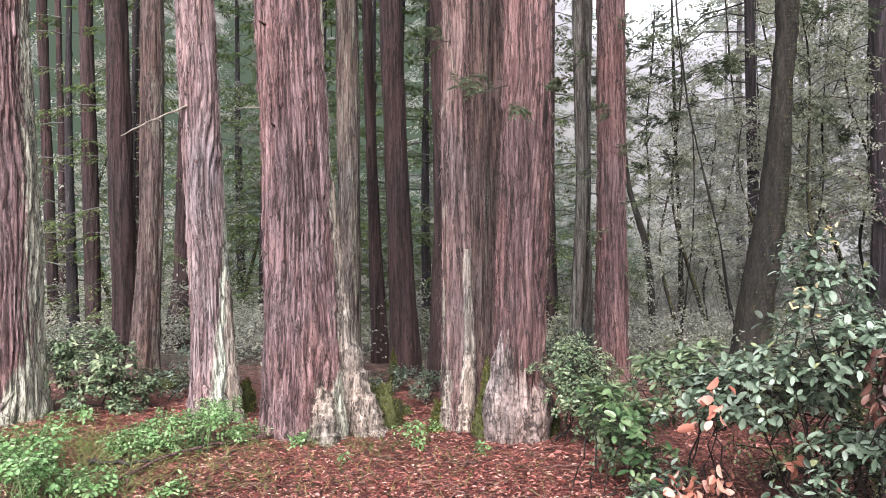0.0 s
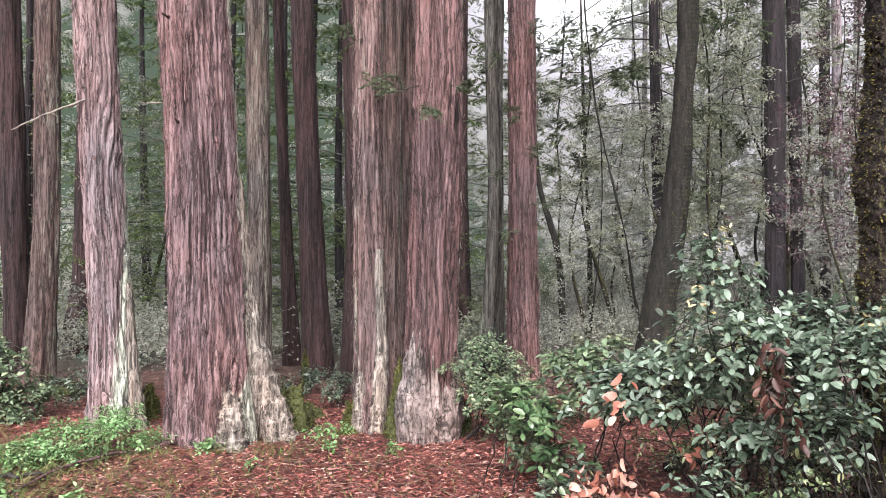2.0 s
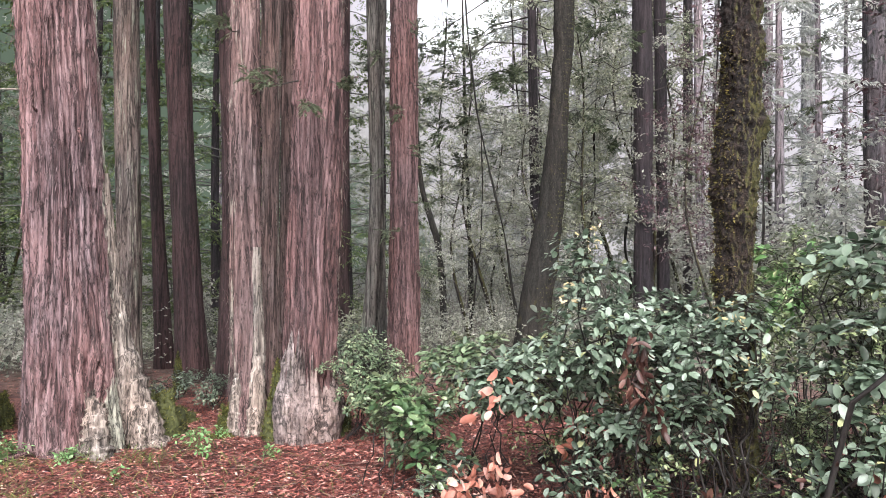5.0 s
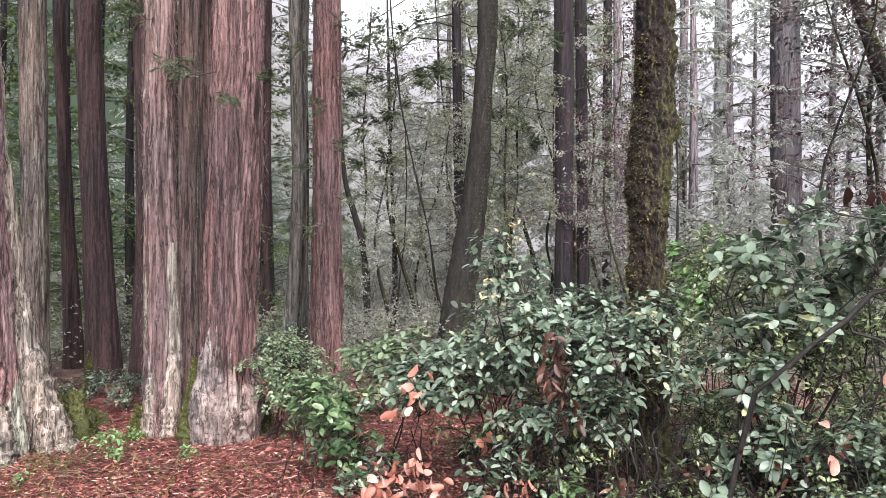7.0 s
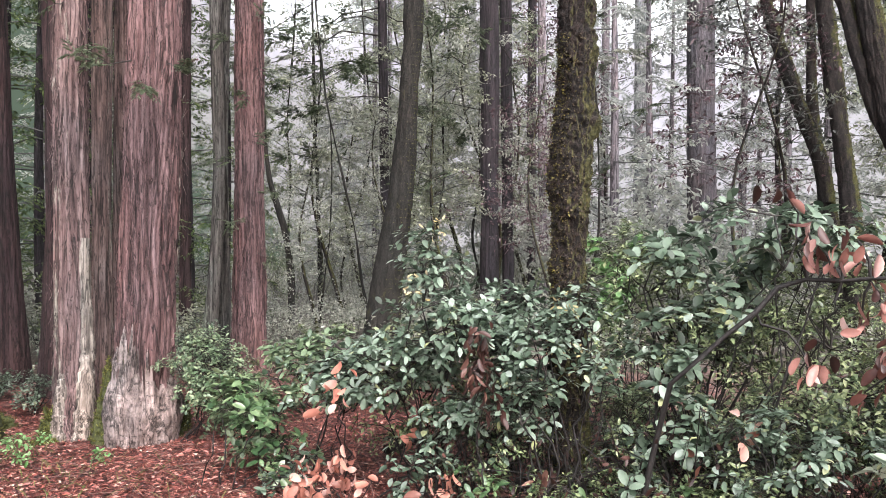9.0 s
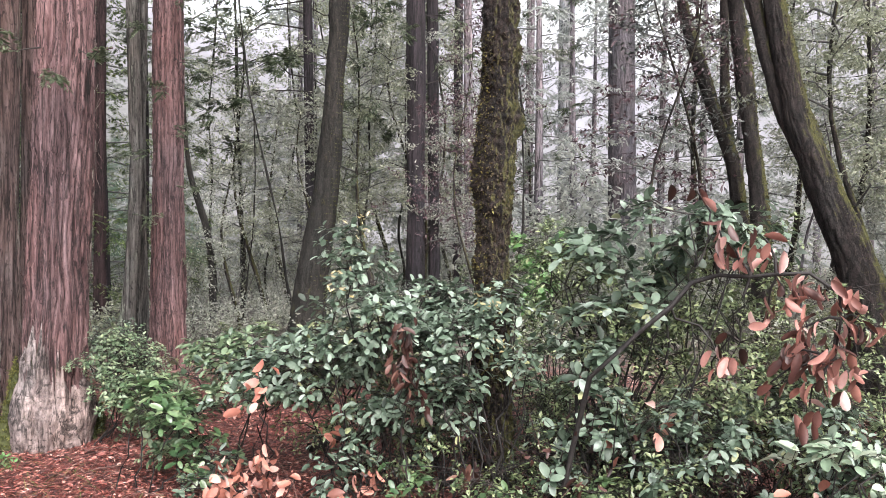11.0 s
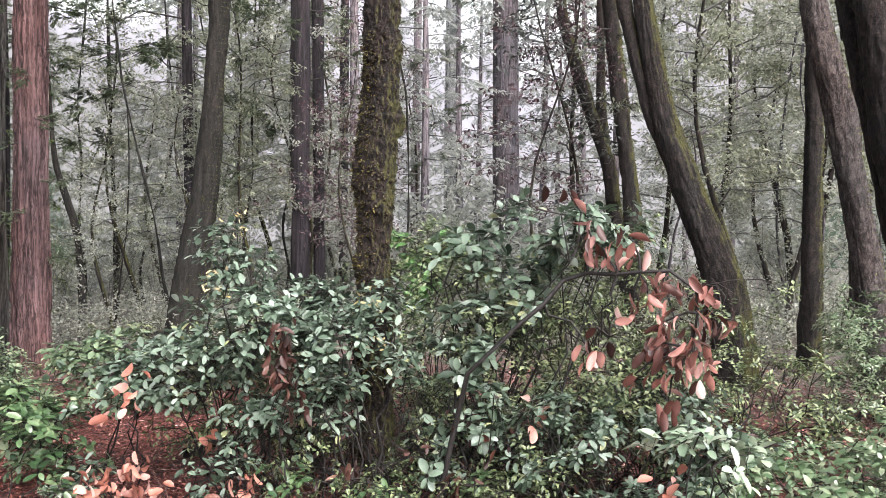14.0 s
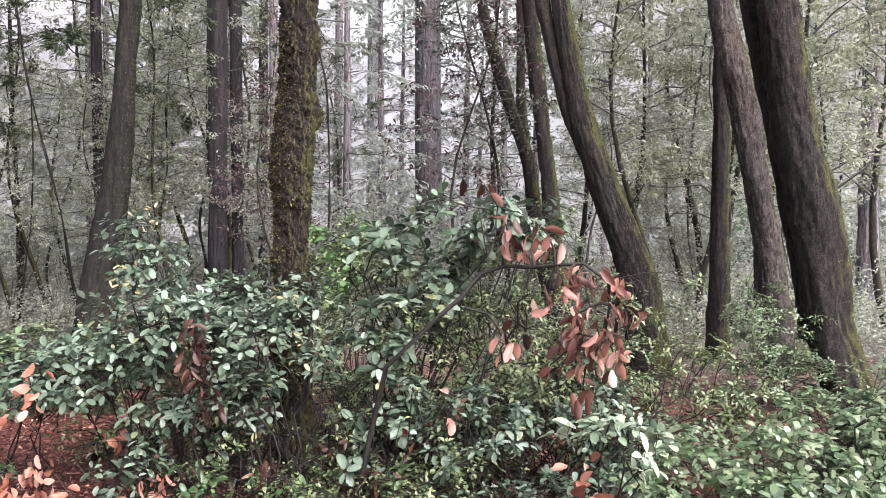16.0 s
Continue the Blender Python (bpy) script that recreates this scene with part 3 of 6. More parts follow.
def trunk_verts(points, top, seen, around, step, kind, seed, flare=0.25):
    p = spine_of(points, top)
    step, around = (step, around) if kind == "knobbly" else (step * 1.3, max(10, int(around * 0.82)))
    z = np.concatenate([np.arange(-0.25, seen, step), np.linspace(seen, top, 14)[1:]])
    zz = np.linspace(-0.25, top, 600)
    cols = []
    for c in (0, 1, 3):
        s = np.interp(zz, p[:, 2], p[:, c])
        w = max(3, int(0.5 / (zz[1] - zz[0]))) | 1
        s = np.convolve(np.pad(s, w // 2, mode="edge"), np.ones(w) / w, "valid")
        cols.append(np.interp(z, zz, s))
    x, y, r = cols
    a = np.linspace(0, 2 * np.pi, around, endpoint=False)
    ga, gz = np.meshgrid(a, z, indexing="xy")
    gr = np.repeat(r[:, None], around, 1)
    d = np.stack([np.cos(ga), np.sin(ga), 0 * ga], -1)
    q = np.stack([np.cos(ga) * gr, np.sin(ga) * gr, gz], -1).reshape(-1, 3)
    big = max(r[len(r) // 4], 0.05)
    if kind == "redwood" and around >= 90:
        strips = max(8, round(2 * np.pi * big / 0.055))
        warp = 2.4 * (fbm(q * [2.5, 2.5, 0.9], 2, seed) - 0.5) * 2 + 1.2 * (vnoise(q * [9, 9, 2.6], seed + 1) - 0.5)
        u = ga.ravel() / (2 * np.pi) * strips + warp
        cell = np.floor(u)
        own = (np.sin((cell % strips) * 12.9898 + seed) * 43758.5453) % 1
        w = gz.ravel() / 0.5 + own * 7 + 0.5 * vnoise(q * [6, 6, 3], seed + 2)
        lift = (np.sin((cell % strips) * 78.233 + np.floor(w) * 37.719 + seed) * 24634.6345) % 1
        edge = 1 - np.abs(2 * (u - cell) - 1) ** 2.5
        tear = (1 - (w - np.floor(w))) ** 5
        n2 = 1 - np.abs(2 * fbm(q * [38, 38, 3.0], 2, seed + 2) - 1)
        n3 = fbm(q * [80, 80, 14], 2, seed + 4)
        off = 0.04 * (edge - 0.78) + 0.022 * (lift - 0.5) + 0.012 * tear + 0.024 * (n2 - 0.7) + 0.02 * (n3 - 0.5) + 0.05 * (vnoise(q * [3, 3, 0.4], seed + 3) - 0.5)
        off *= min(1.0, big / 0.24)
    elif kind == "redwood":
        n1 = 1 - np.abs(2 * fbm(q * [14, 14, 1.0], 2, seed + 1) - 1)
        n2 = 1 - np.abs(2 * fbm(q * [34, 34, 2.6], 2, seed + 2) - 1)
        off = (0.045 * (n1 - 0.75) + 0.025 * (n2 - 0.7) + 0.04 * (vnoise(q * [3, 3, 0.4], seed + 3) - 0.5)) * min(1.0, big / 0.2)
    else:
        n1, n2, n3 = fbm(q * [5, 5, 1.6], 3, seed), 1.2 - np.abs(2 * fbm(q * [20, 20, 5], 3, seed + 1) - 1), fbm(q * [60, 60, 30], 2, seed + 2)
        off = (0.1 * (n1 - 0.5) + (0.07 if kind == "knobbly" else 0.028) * (n2 - 0.98) + 0.04 * (n3 - 0.5)) * min(1.0, big / 0.15)
    if kind == "knobbly":
        off = 0.6 * off + 0.06 * (vnoise(q * [6, 6, 3.2], seed + 5) - 0.45) + 0.05 * (1 - np.abs(2 * fbm(q * [24, 24, 20], 3, seed + 6) - 1) - 0.7) + 0.035 * (fbm(q * [55, 55, 48], 2, seed + 7) - 0.5)
        for bz, ba, high in ((2.3, -37, 0.055), (1.95, 150, 0.022), (1.75, -110, 0.025), (1.4, 165, 0.02), (2.75, -60, 0.025)):
            turn = np.abs((np.degrees(ga.ravel()) - ba + 180) % 360 - 180)
            off = off + high * np.exp(-((gz.ravel() - bz) / 0.09) ** 2 - (turn / 32) ** 2)
    off = off.reshape(gr.shape)
    lobes = np.sin(ga * 5 + seed) * 0.5 + np.sin(ga * 8 + 2.1 * seed) * 0.35 + np.sin(ga * 13 + seed * 0.7) * 0.3
    gr = gr + off + gr * flare * np.exp(-np.clip(gz, 0, None) / 0.28) * (0.35 + 0.5 * lobes)
    v = np.stack([x[:, None] + d[..., 0] * gr, y[:, None] + d[..., 1] * gr, gz], -1)
    n = len(z)
    i, j = np.meshgrid(np.arange(n - 1), np.arange(around), indexing="ij")
    k = (j + 1) % around
    quads = np.stack([i * around + j, i * around + k, (i + 1) * around + k, (i + 1) * around + j], -1).reshape(-1, 4)
    verts = np.vstack([v.reshape(-1, 3), [[x[-1], y[-1], top + 0.3]]])
    last = (n - 1) * around
    cap = np.stack([last + np.arange(around), last + (np.arange(around) + 1) % around, np.full(around, n * around)], -1)
    return verts, [quads, cap], v


def flakes(v, seen_rows, count, rng, size=1.0, wide=1.0):
    """Torn slivers that stand off the bark."""
    rows = rng.integers(4, seen_rows, count)
    cols = rng.integers(0, v.shape[1], count)
    pos = v[rows, cols]
    centre = v[rows].mean(1)
    out = unit((pos - centre) * [1, 1, 0])
    side = np.cross(out, [0, 0, 1.0])
    L = rng.uniform(0.04, 0.17, (count, 1)) * size
    W = rng.uniform(0.004, 0.013, (count, 1)) * size * wide
    lean = rng.normal(0, 0.18, (count, 1))
    down = unit(np.array([[0, 0, -1.0]]) + side * lean)
    flip = rng.choice([-1.0, 1.0], (count, 1))
    lift = rng.uniform(0.08, 0.4, (count, 1))
    ring = []
    for s, w in ((0, 1.0), (0.5, 0.8), (1.0, 0.15)):
        c = pos + down * flip * L * s + out * (L * lift * s * s + 0.002)
        ring += [c - side * W * w * 0.5, c + out * W * 0.35, c + side * W * w * 0.5]
    vv = np.stack(ring, 1).reshape(-1, 3)
    k = np.arange(count)[:, None] * 9
    return vv, [np.concatenate([k + f for f in ([0, 1, 4, 3], [1, 2, 5, 4], [3, 4, 7, 6], [4, 5, 8, 7])])]


def needle_crown(cx, cy, z0, z1, reach, count, rng, size=0.5):
    """High crown, out of the eye's reach: layered sprays."""
    z = rng.uniform(z0, z1, count)
    f = 1 - 0.75 * (z - z0) / (z1 - z0)
    a, r = rng.uniform(0, 2 * np.pi, count), reach * f * np.sqrt(rng.uniform(0.03, 1, count))
    pos = np.c_[cx + r * np.cos(a), cy + r * np.sin(a), z - 0.25 * r]
    way = unit(np.c_[np.cos(a), np.sin(a), rng.normal(-0.35, 0.25, count)] + rng.normal(0, 0.3, (count, 3)))
    return small_leaves(pos, way, unit(rng.normal(0, 0.3, (count, 3)) + [0, 0, 1]), rng.uniform(0.6, 1.3, count) * size, rng.uniform(0.25, 0.5, count) * size)


def sprays(pos, way, rng, count=40, length=0.35, size=0.05, flat=0.12):
    """One feathery twig: needles to both sides of a drooping stem."""
    pos, way = np.asarray(pos, float), unit(np.asarray(way, float))
    t = rng.uniform(0.05, 1, count)
    side = unit(np.cross(way, [0, 0, 1.0]))
    hand = rng.choice([-1.0, 1.0], count)
    off = rng.uniform(0, 0.4, count) * (1 - t) * length
    p = pos + way * (t * length)[:, None] + side * (hand * off)[:, None] + np.c_[0 * t, 0 * t, -flat * t * t * length - off * 0.25]
    w = unit(way * 0.6 + side * (hand * 0.7)[:, None] + rng.normal(0, 0.15, (count, 3)) + [0, 0, -0.15])
    return small_leaves(p, w, unit(rng.normal(0, 0.25, (count, 3)) + [0, 0, 1]), rng.uniform(0.7, 1.5, count) * size, rng.uniform(0.2, 0.34, count) * size * 1.3)


def tree(name, points, material, label, around=40, step=0.08, seen=5.0, top=24.0, kind="redwood", seed=1, flakes_count=0, crown=(13, 1.5, 260), flare=0.25, shoots=(), group="redwood grove", needles=NEEDLES, second=None):
    """A forest tree. points: (x, y, z, r) up its trunk; shoots: (z, angle in degrees, length) of low living twigs; second: (points) of a second stem."""
    rng = np.random.default_rng(seed)
    bx, by = points[0][0], points[0][1]
    bz = on_ground(bx, by)
    th = thing(name, (bx, by, bz), label, "tree", group)
    pts = [(x - bx, y - by, z - bz, r) for x, y, z, r in points]
    v, f, grid = trunk_verts(pts, top, seen, around, step, kind, seed, flare)
    trunk = part("trunk", mesh_of("trunk", v, f, material), th)
    if second:
        v2, f2, g2 = trunk_verts([(x - bx, y - by, z - bz, r) for x, y, z, r in second], top * 0.9, seen, max(16, around // 2), step * 1.5, kind, seed + 50, 0)
        low = second[0][2] - bz - 0.3
        v2[:, 2] = np.maximum(v2[:, 2], low)
        part("stem", mesh_of("stem", v2, f2, material), th)
    if kind == "knobbly":
        rows = int((seen + 0.25) / step / 1.2)
        n = flakes_count * 3
        pick = grid[rng.integers(2, rows, n), rng.integers(0, grid.shape[1], n)]
        keep = fbm(pick * [11, 11, 9], 3, seed + 8) + rng.normal(0, 0.05, n) > 0.46
        pick = pick[keep]
        n = len(pick)
        axis = np.stack([np.interp(pick[:, 2], grid[:, 0, 2], grid.mean(1)[:, c]) for c in range(3)], 1)
        out = unit((pick - axis) * [1, 1, 0])
        L = rng.uniform(0.006, 0.022, n)
        sc = small_leaves(pick - out * 0.003, unit(out * rng.uniform(0.1, 0.6, (n, 1)) + rng.normal(0, 0.4, (n, 3)) + [0, 0, -0.9]), unit(out + rng.normal(0, 0.3, (n, 3)) + [0, 0, 0.4]), L, L * rng.uniform(0.45, 0.95, n))
        part("bark_scale", mesh_of("bark_scale", *sc, SCALE), trunk, "crusty brown scales and lichen", "stuff")
    elif flakes_count:
        fv, ff = flakes(grid, int((seen + 0.25) / step / 1.2), flakes_count, rng, *((0.36, 2.4) if kind in ("moss", "knobbly") else (1.0, 1.0)))
        part("bark_fibre", mesh_of("bark_fibre", fv, ff, material, smooth=False), trunk, "torn slivers of bark", "stuff")
    if kind in ("moss", "knobbly") and around > 24:
        tips = []
        for k in range(7):
            row = grid[-1 - k % 9].mean(0)
            a, L = k * 2.4 + seed, rng.uniform(1.2, 2.4)
            way = bent(row, row + [L * np.cos(a), L * np.sin(a), L * 0.7], -0.2, rng, 6, 0.06)
            part("limb", mesh_of("limb", *tube(way, 0.05, 0.012, 6, 0.3, k), material), trunk)
            tips += list(way[2:])
        tips = np.array(tips)
        at = tips[rng.integers(0, len(tips), 900)] + rng.normal(0, 0.5, (900, 3))
        part("crown", mesh_of("crown", *small_leaves(at, unit(rng.normal(0, 1, (900, 3))), unit(rng.normal(0, 0.5, (900, 3)) + [0, 0, 1]), rng.uniform(0.08, 0.16, 900), rng.uniform(0.04, 0.07, 900)), LEAF_TREE), th, "thin leafy crown", "stuff")
        rows = int((seen + 0.25) / step / 1.2)
        lee = np.array([0.47, -0.88, 0]) if points[0][0] > 4 else np.array([-0.85, 0.1, 0])
        pick = grid[rng.integers(2, rows, 9000), rng.integers(0, grid.shape[1], 9000)]
        out = unit((pick - np.stack([np.interp(pick[:, 2], grid[:, 0, 2], grid.mean(1)[:, c]) for c in range(3)], 1)) * [1, 1, 0])
        keep = (out @ lee + rng.normal(0, 0.25, 9000) + 0.5 * (fbm(pick * [6, 6, 3], 2, seed) - 0.5) > (0.52 if kind == "knobbly" else 0.74))
        pick, out = pick[keep], out[keep]
        n = len(pick)
        if n:
            fr = small_leaves(pick - out * 0.004, unit(out * 0.8 + rng.normal(0, 0.5, (n, 3)) + [0, 0, -0.2]), unit(rng.normal(0, 1, (n, 3))), rng.uniform(0.012, 0.032, n), rng.uniform(0.005, 0.013, n))
            part("moss", mesh_of("moss", *fr, MOSS_LEAF if kind == "knobbly" else MOSS_FROND), trunk, "furry yellow-green moss", "stuff")
    if crown:
        low, reach, count = crown
        last = v[-1]
        cv, cf = needle_crown(last[0], last[1], low, top + 1, reach, count, rng)
        part("crown", mesh_of("crown", cv, cf, needles), th, "green needle sprays")
    if shoots:
        green = []
        for z, ang, length in shoots:
            row = grid[np.argmin(np.abs(grid[:, 0, 2] - z))]
            d = np.array([np.cos(radians(ang)), np.sin(radians(ang)), 0])
            foot = row[np.argmax((row - row.mean(0)) @ d)]
            end = foot + d * length + [0, 0, rng.uniform(-0.25, 0.1) * length]
            way = bent(foot - d * 0.02, end - [0, 0, 0.22 * length if length > 1.2 else 0], 0.04 - 0.05 * length, rng, 6)
            part("twig", mesh_of("twig", *tube(way, 0.004 + 0.005 * length, 0.002, 5), TWIG), trunk)
            for k in range(2, 6):
                for _ in range(6 if length > 1.7 else 2):
                    green.append(sprays(way[k], unit(d + rng.normal(0, 0.6, 3) + [0, 0, -0.1]), rng, 34, rng.uniform(0.1, 0.22) * (0.6 + length * 0.5), 0.04 if length < 0.8 else 0.075))
        
        part("shoot_foliage", mesh_of("shoot_foliage", *join(green), needles), th, "grey-green needle sprays")
    return th

# ---- the redwood grove ----
tree("redwood_tree", [(-4.1, 7.1, 0.23, 0.32), (-4.11, 7.1, 1.82, 0.30), (-4.17, 7.06, 3.92, 0.256)], BARK_RED, "large redwood trunk with pink-grey shaggy bark", 200, 0.028, 4.4, 30, seed=11, flakes_count=1000)
tree("redwood_tree", [(-2.17, 7.23, 0.1, 0.214), (-2.19, 7.23, 0.74, 0.178), (-2.24, 7.21, 1.82, 0.172), (-2.35, 7.18, 3.96, 0.168)], BARK_BLEACHED, "slightly leaning redwood trunk with bleached lower bark", 150, 0.028, 4.3, 27, seed=12, flakes_count=700)
tree("redwood_tree", [(-1.18, 6.75, 0.07, 0.41), (-1.22, 6.74, 0.8, 0.345), (-1.28, 6.73, 1.81, 0.303), (-1.37, 6.71, 3.8, 0.28)], BARK_RED, "thick redwood trunk with fluted base and fibrous bark", 240, 0.025, 4.2, 32, seed=13, flakes_count=1400, flare=0.32)
tree("redwood_tree", [(-3.79, 9.58, 0.11, 0.199), (-3.74, 9.6, 0.75, 0.166), (-3.69, 9.62, 1.89, 0.14), (-3.68, 9.62, 4.76, 0.134)], BARK_CLUMP, "brown redwood trunk with pale streaks at its foot", 100, 0.05, 5.2, 26, seed=14, flakes_count=200)
tree("redwood_tree", [(-4.25, 10.15, 0.4, 0.15), (-4.28, 10.13, 1.91, 0.149), (-4.35, 10.1, 4.92, 0.145)], BARK_SHADED, "dark redwood trunk in the shade", 80, 0.06, 5.4, 26, seed=15)
tree("redwood_tree", [(-5.85, 12.72, 0.24, 0.12), (-5.88, 12.7, 1.99, 0.12), (-5.96, 12.67, 5.76, 0.107)], BARK_SHADED, "slim dark red redwood trunk", 56, 0.08, 6.4, 24, seed=16)
tree("redwood_tree", [(-7.3, 14.24, 0.23, 0.104), (-7.31, 14.23, 0.97, 0.094), (-7.39, 14.19, 3.09, 0.094), (-7.48, 14.15, 6.24, 0.1)], BARK_SHADED, "slim shaded redwood trunk", 40, 0.1, 7, 24, seed=17)
tree("redwood_tree", [(-8.13, 16.06, 0.18, 0.096), (-8.05, 16.1, 0.89, 0.086), (-8.07, 16.09, 3.29, 0.08), (-8.14, 16.05, 6.87, 0.059)], BARK_SHADED, "thin crooked shaded redwood trunk", 36, 0.1, 7.5, 22, seed=18)
tree("redwood_tree", [(-5.62, 13.91, 0.37, 0.086), (-5.61, 13.91, 6.17, 0.077)], BARK_SHADED, "thin dark redwood trunk", 36, 0.1, 6.8, 22, seed=19)
tree("redwood_tree", [(-4.28, 12.27, 0.15, 0.24), (-4.22, 12.3, 1.06, 0.13), (-4.19, 12.31, 3.35, 0.095), (-4.18, 12.31, 5.64, 0.087)], BARK_SHADED, "dark redwood trunk with swollen foot", 56, 0.08, 6.2, 24, seed=20)
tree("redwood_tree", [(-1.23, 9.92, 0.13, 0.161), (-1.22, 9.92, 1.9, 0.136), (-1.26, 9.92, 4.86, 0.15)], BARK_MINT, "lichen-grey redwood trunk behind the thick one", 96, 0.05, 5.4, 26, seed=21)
tree("redwood_tree", [(-0.88, 10.76, 0.01, 0.128), (-0.93, 10.76, 1.13, 0.096), (-1.01, 10.75, 2.73, 0.08), (-1.08, 10.75, 5.13, 0.072)], BARK_SHADED, "slim dark leaning redwood trunk", 52, 0.08, 5.8, 24, seed=22)
tree("redwood_tree", [(-0.46, 9.59, 0.0, 0.2), (-0.52, 9.59, 1.18, 0.162), (-0.59, 9.58, 2.61, 0.147), (-0.67, 9.58, 4.74, 0.128)], BARK_SHADED, "dark wine-red leaning redwood trunk", 100, 0.05, 5.3, 27, seed=23)
tree("redwood_tree", [(-0.02, 8.6, 0.01, 0.157), (0.0, 8.6, 1.86, 0.105), (-0.04, 8.6, 4.42, 0.106)], BARK_SHADED, "dark red redwood trunk pressed behind another", 80, 0.05, 4.9, 26, seed=24)
tree("redwood_tree", [(0.16, 7.0, -0.01, 0.165), (0.13, 7.0, 0.77, 0.135), (0.12, 7.0, 2.33, 0.133), (0.12, 7.0, 3.9, 0.122)], BARK_LICHEN, "redwood trunk with pale lichen streaks and split foot", 130, 0.03, 4.3, 26, seed=25, flakes_count=500, shoots=((3.55, -120, 0.3), (3.2, -60, 0.25)), flare=0.4)
tree("redwood_tree", [(0.42, 8.99, -0.07, 0.127), (0.42, 8.99, 1.87, 0.1), (0.43, 8.99, 4.55, 0.11)], BARK_CLUMP, "grey-brown redwood trunk in the clump", 72, 0.06, 5, 25, seed=26)
tree("redwood_tree", [(0.66, 9.58, -0.1, 0.135), (0.67, 9.58, 1.89, 0.114), (0.69, 9.58, 4.74, 0.107)], BARK_CLUMP, "greenish grey redwood trunk in the clump", 72, 0.06, 5.3, 25, seed=27)
tree("redwood_tree", [(0.62, 6.52, 0.0, 0.23), (0.67, 6.52, 1.31, 0.207), (0.71, 6.51, 2.28, 0.193), (0.73, 6.51, 3.74, 0.178)], BARK_RUST, "red-brown redwood trunk growing from a grey burl", 180, 0.026, 4.1, 29, seed=28, flakes_count=700, shoots=((3.0, -150, 0.45), (2.75, -100, 0.35), (2.95, -70, 0.25)), flare=0.1)
tree("redwood_tree", [(1.66, 11.88, 0.19, 0.088), (1.68, 11.88, 5.5, 0.07)], BARK_SHADED, "thin dark trunk behind the grove", 36, 0.1, 6.2, 22, seed=29)
tree("redwood_tree", [(1.74, 10.25, 0.08, 0.09), (1.84, 10.24, 1.53, 0.083), (1.87, 10.23, 2.67, 0.075), (1.81, 10.24, 4.96, 0.083)], BARK_GREY, "slender grey lichened trunk", 60, 0.06, 5.6, 20, seed=30, second=[(1.98, 10.41, 0.06, 0.085), (1.96, 10.42, 2.69, 0.053), (1.98, 10.41, 5.02, 0.061)])
tree("redwood_tree", [(2.12, 9.57, 0.04, 0.21), (2.12, 9.57, 1.89, 0.177), (2.11, 9.57, 4.74, 0.163)], BARK_RUST, "straight red-brown redwood with small leafy shoots", 120, 0.045, 5.2, 28, seed=31, flakes_count=300, shoots=tuple((z, a, 0.4) for z, a in ((4.4, -90), (4.0, -150), (3.7, -60), (3.3, -110), (2.9, -80), (2.6, -150), (2.2, -70), (1.8, -120), (1.45, -60), (4.2, -30))))

# ---- firs and mossy broadleaf trees ----
tree("mossy_tree", [(4.3, 10.66, 0.0, 0.27), (4.4, 10.62, 0.98, 0.226), (4.59, 10.55, 2.31, 0.18), (4.68, 10.51, 3.49, 0.147), (4.75, 10.48, 5.04, 0.139)], BARK_OLIVE, "curved mossy trunk leaning over the shrubs", 80, 0.05, 5.8, 18, "moss", 40, 350, crown=None, group="mossy trees")
tree("fir_tree", [(5.49, 13.42, 0.41, 0.083), (5.49, 13.42, 1.71, 0.083), (5.42, 13.45, 6.02, 0.08)], BARK_FIR, "thin dark fir trunk with sloping boughs", 36, 0.1, 7, 22, seed=41, group="firs", shoots=((6.4, 160, 2.9), (6.0, 150, 2.6), (5.7, 215, 2.4), (5.5, 185, 2.8), (5.1, 235, 2.0), (4.9, 160, 2.6), (4.6, 205, 2.4), (4.3, 200, 2.0), (6.2, -20, 2.3), (5.2, -20, 2.0), (3.9, 170, 2.2), (4.6, 20, 2.0), (3.4, 190, 1.9), (5.8, -60, 2.0), (4.0, -30, 1.8)))
tree("fir_tree", [(7.04, 12.15, 0.3, 0.175), (7.04, 12.15, 1.81, 0.165), (7.01, 12.17, 6.03, 0.168)], BARK_FIR, "dark straight fir trunk with thin bare boughs", 64, 0.08, 7, 27, seed=42, group="firs", shoots=tuple((z, a, 1.5) for z, a in ((5.9, -170), (5.4, 10), (5.0, 175), (4.4, -10), (4.0, 190), (3.4, 20), (2.9, 170), (5.7, -40))))
tree("fir_tree", [(7.66, 12.5, 0.3, 0.104), (7.58, 12.53, 6.2, 0.104)], BARK_FIR, "slim dark fir trunk beside a thicker one", 40, 0.1, 7, 25, seed=43, group="firs")
tree("fir_tree", [(9.85, 15.12, 0.3, 0.101), (9.85, 15.12, 7.22, 0.095)], BARK_FIR, "slim dark fir trunk", 36, 0.1, 8, 25, seed=44, group="firs")
tree("fir_tree", [(9.54, 14.13, 0.3, 0.095), (9.48, 14.17, 6.89, 0.09)], BARK_HAZE_PALE, "slim fir trunk with haze-paled bark", 36, 0.1, 8, 24, seed=45, group="firs")
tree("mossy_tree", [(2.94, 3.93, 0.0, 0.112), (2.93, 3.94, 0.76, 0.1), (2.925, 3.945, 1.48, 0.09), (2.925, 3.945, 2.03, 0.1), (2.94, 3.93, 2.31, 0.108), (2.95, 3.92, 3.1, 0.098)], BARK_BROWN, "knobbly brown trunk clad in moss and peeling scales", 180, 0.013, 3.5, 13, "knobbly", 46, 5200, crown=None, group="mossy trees")
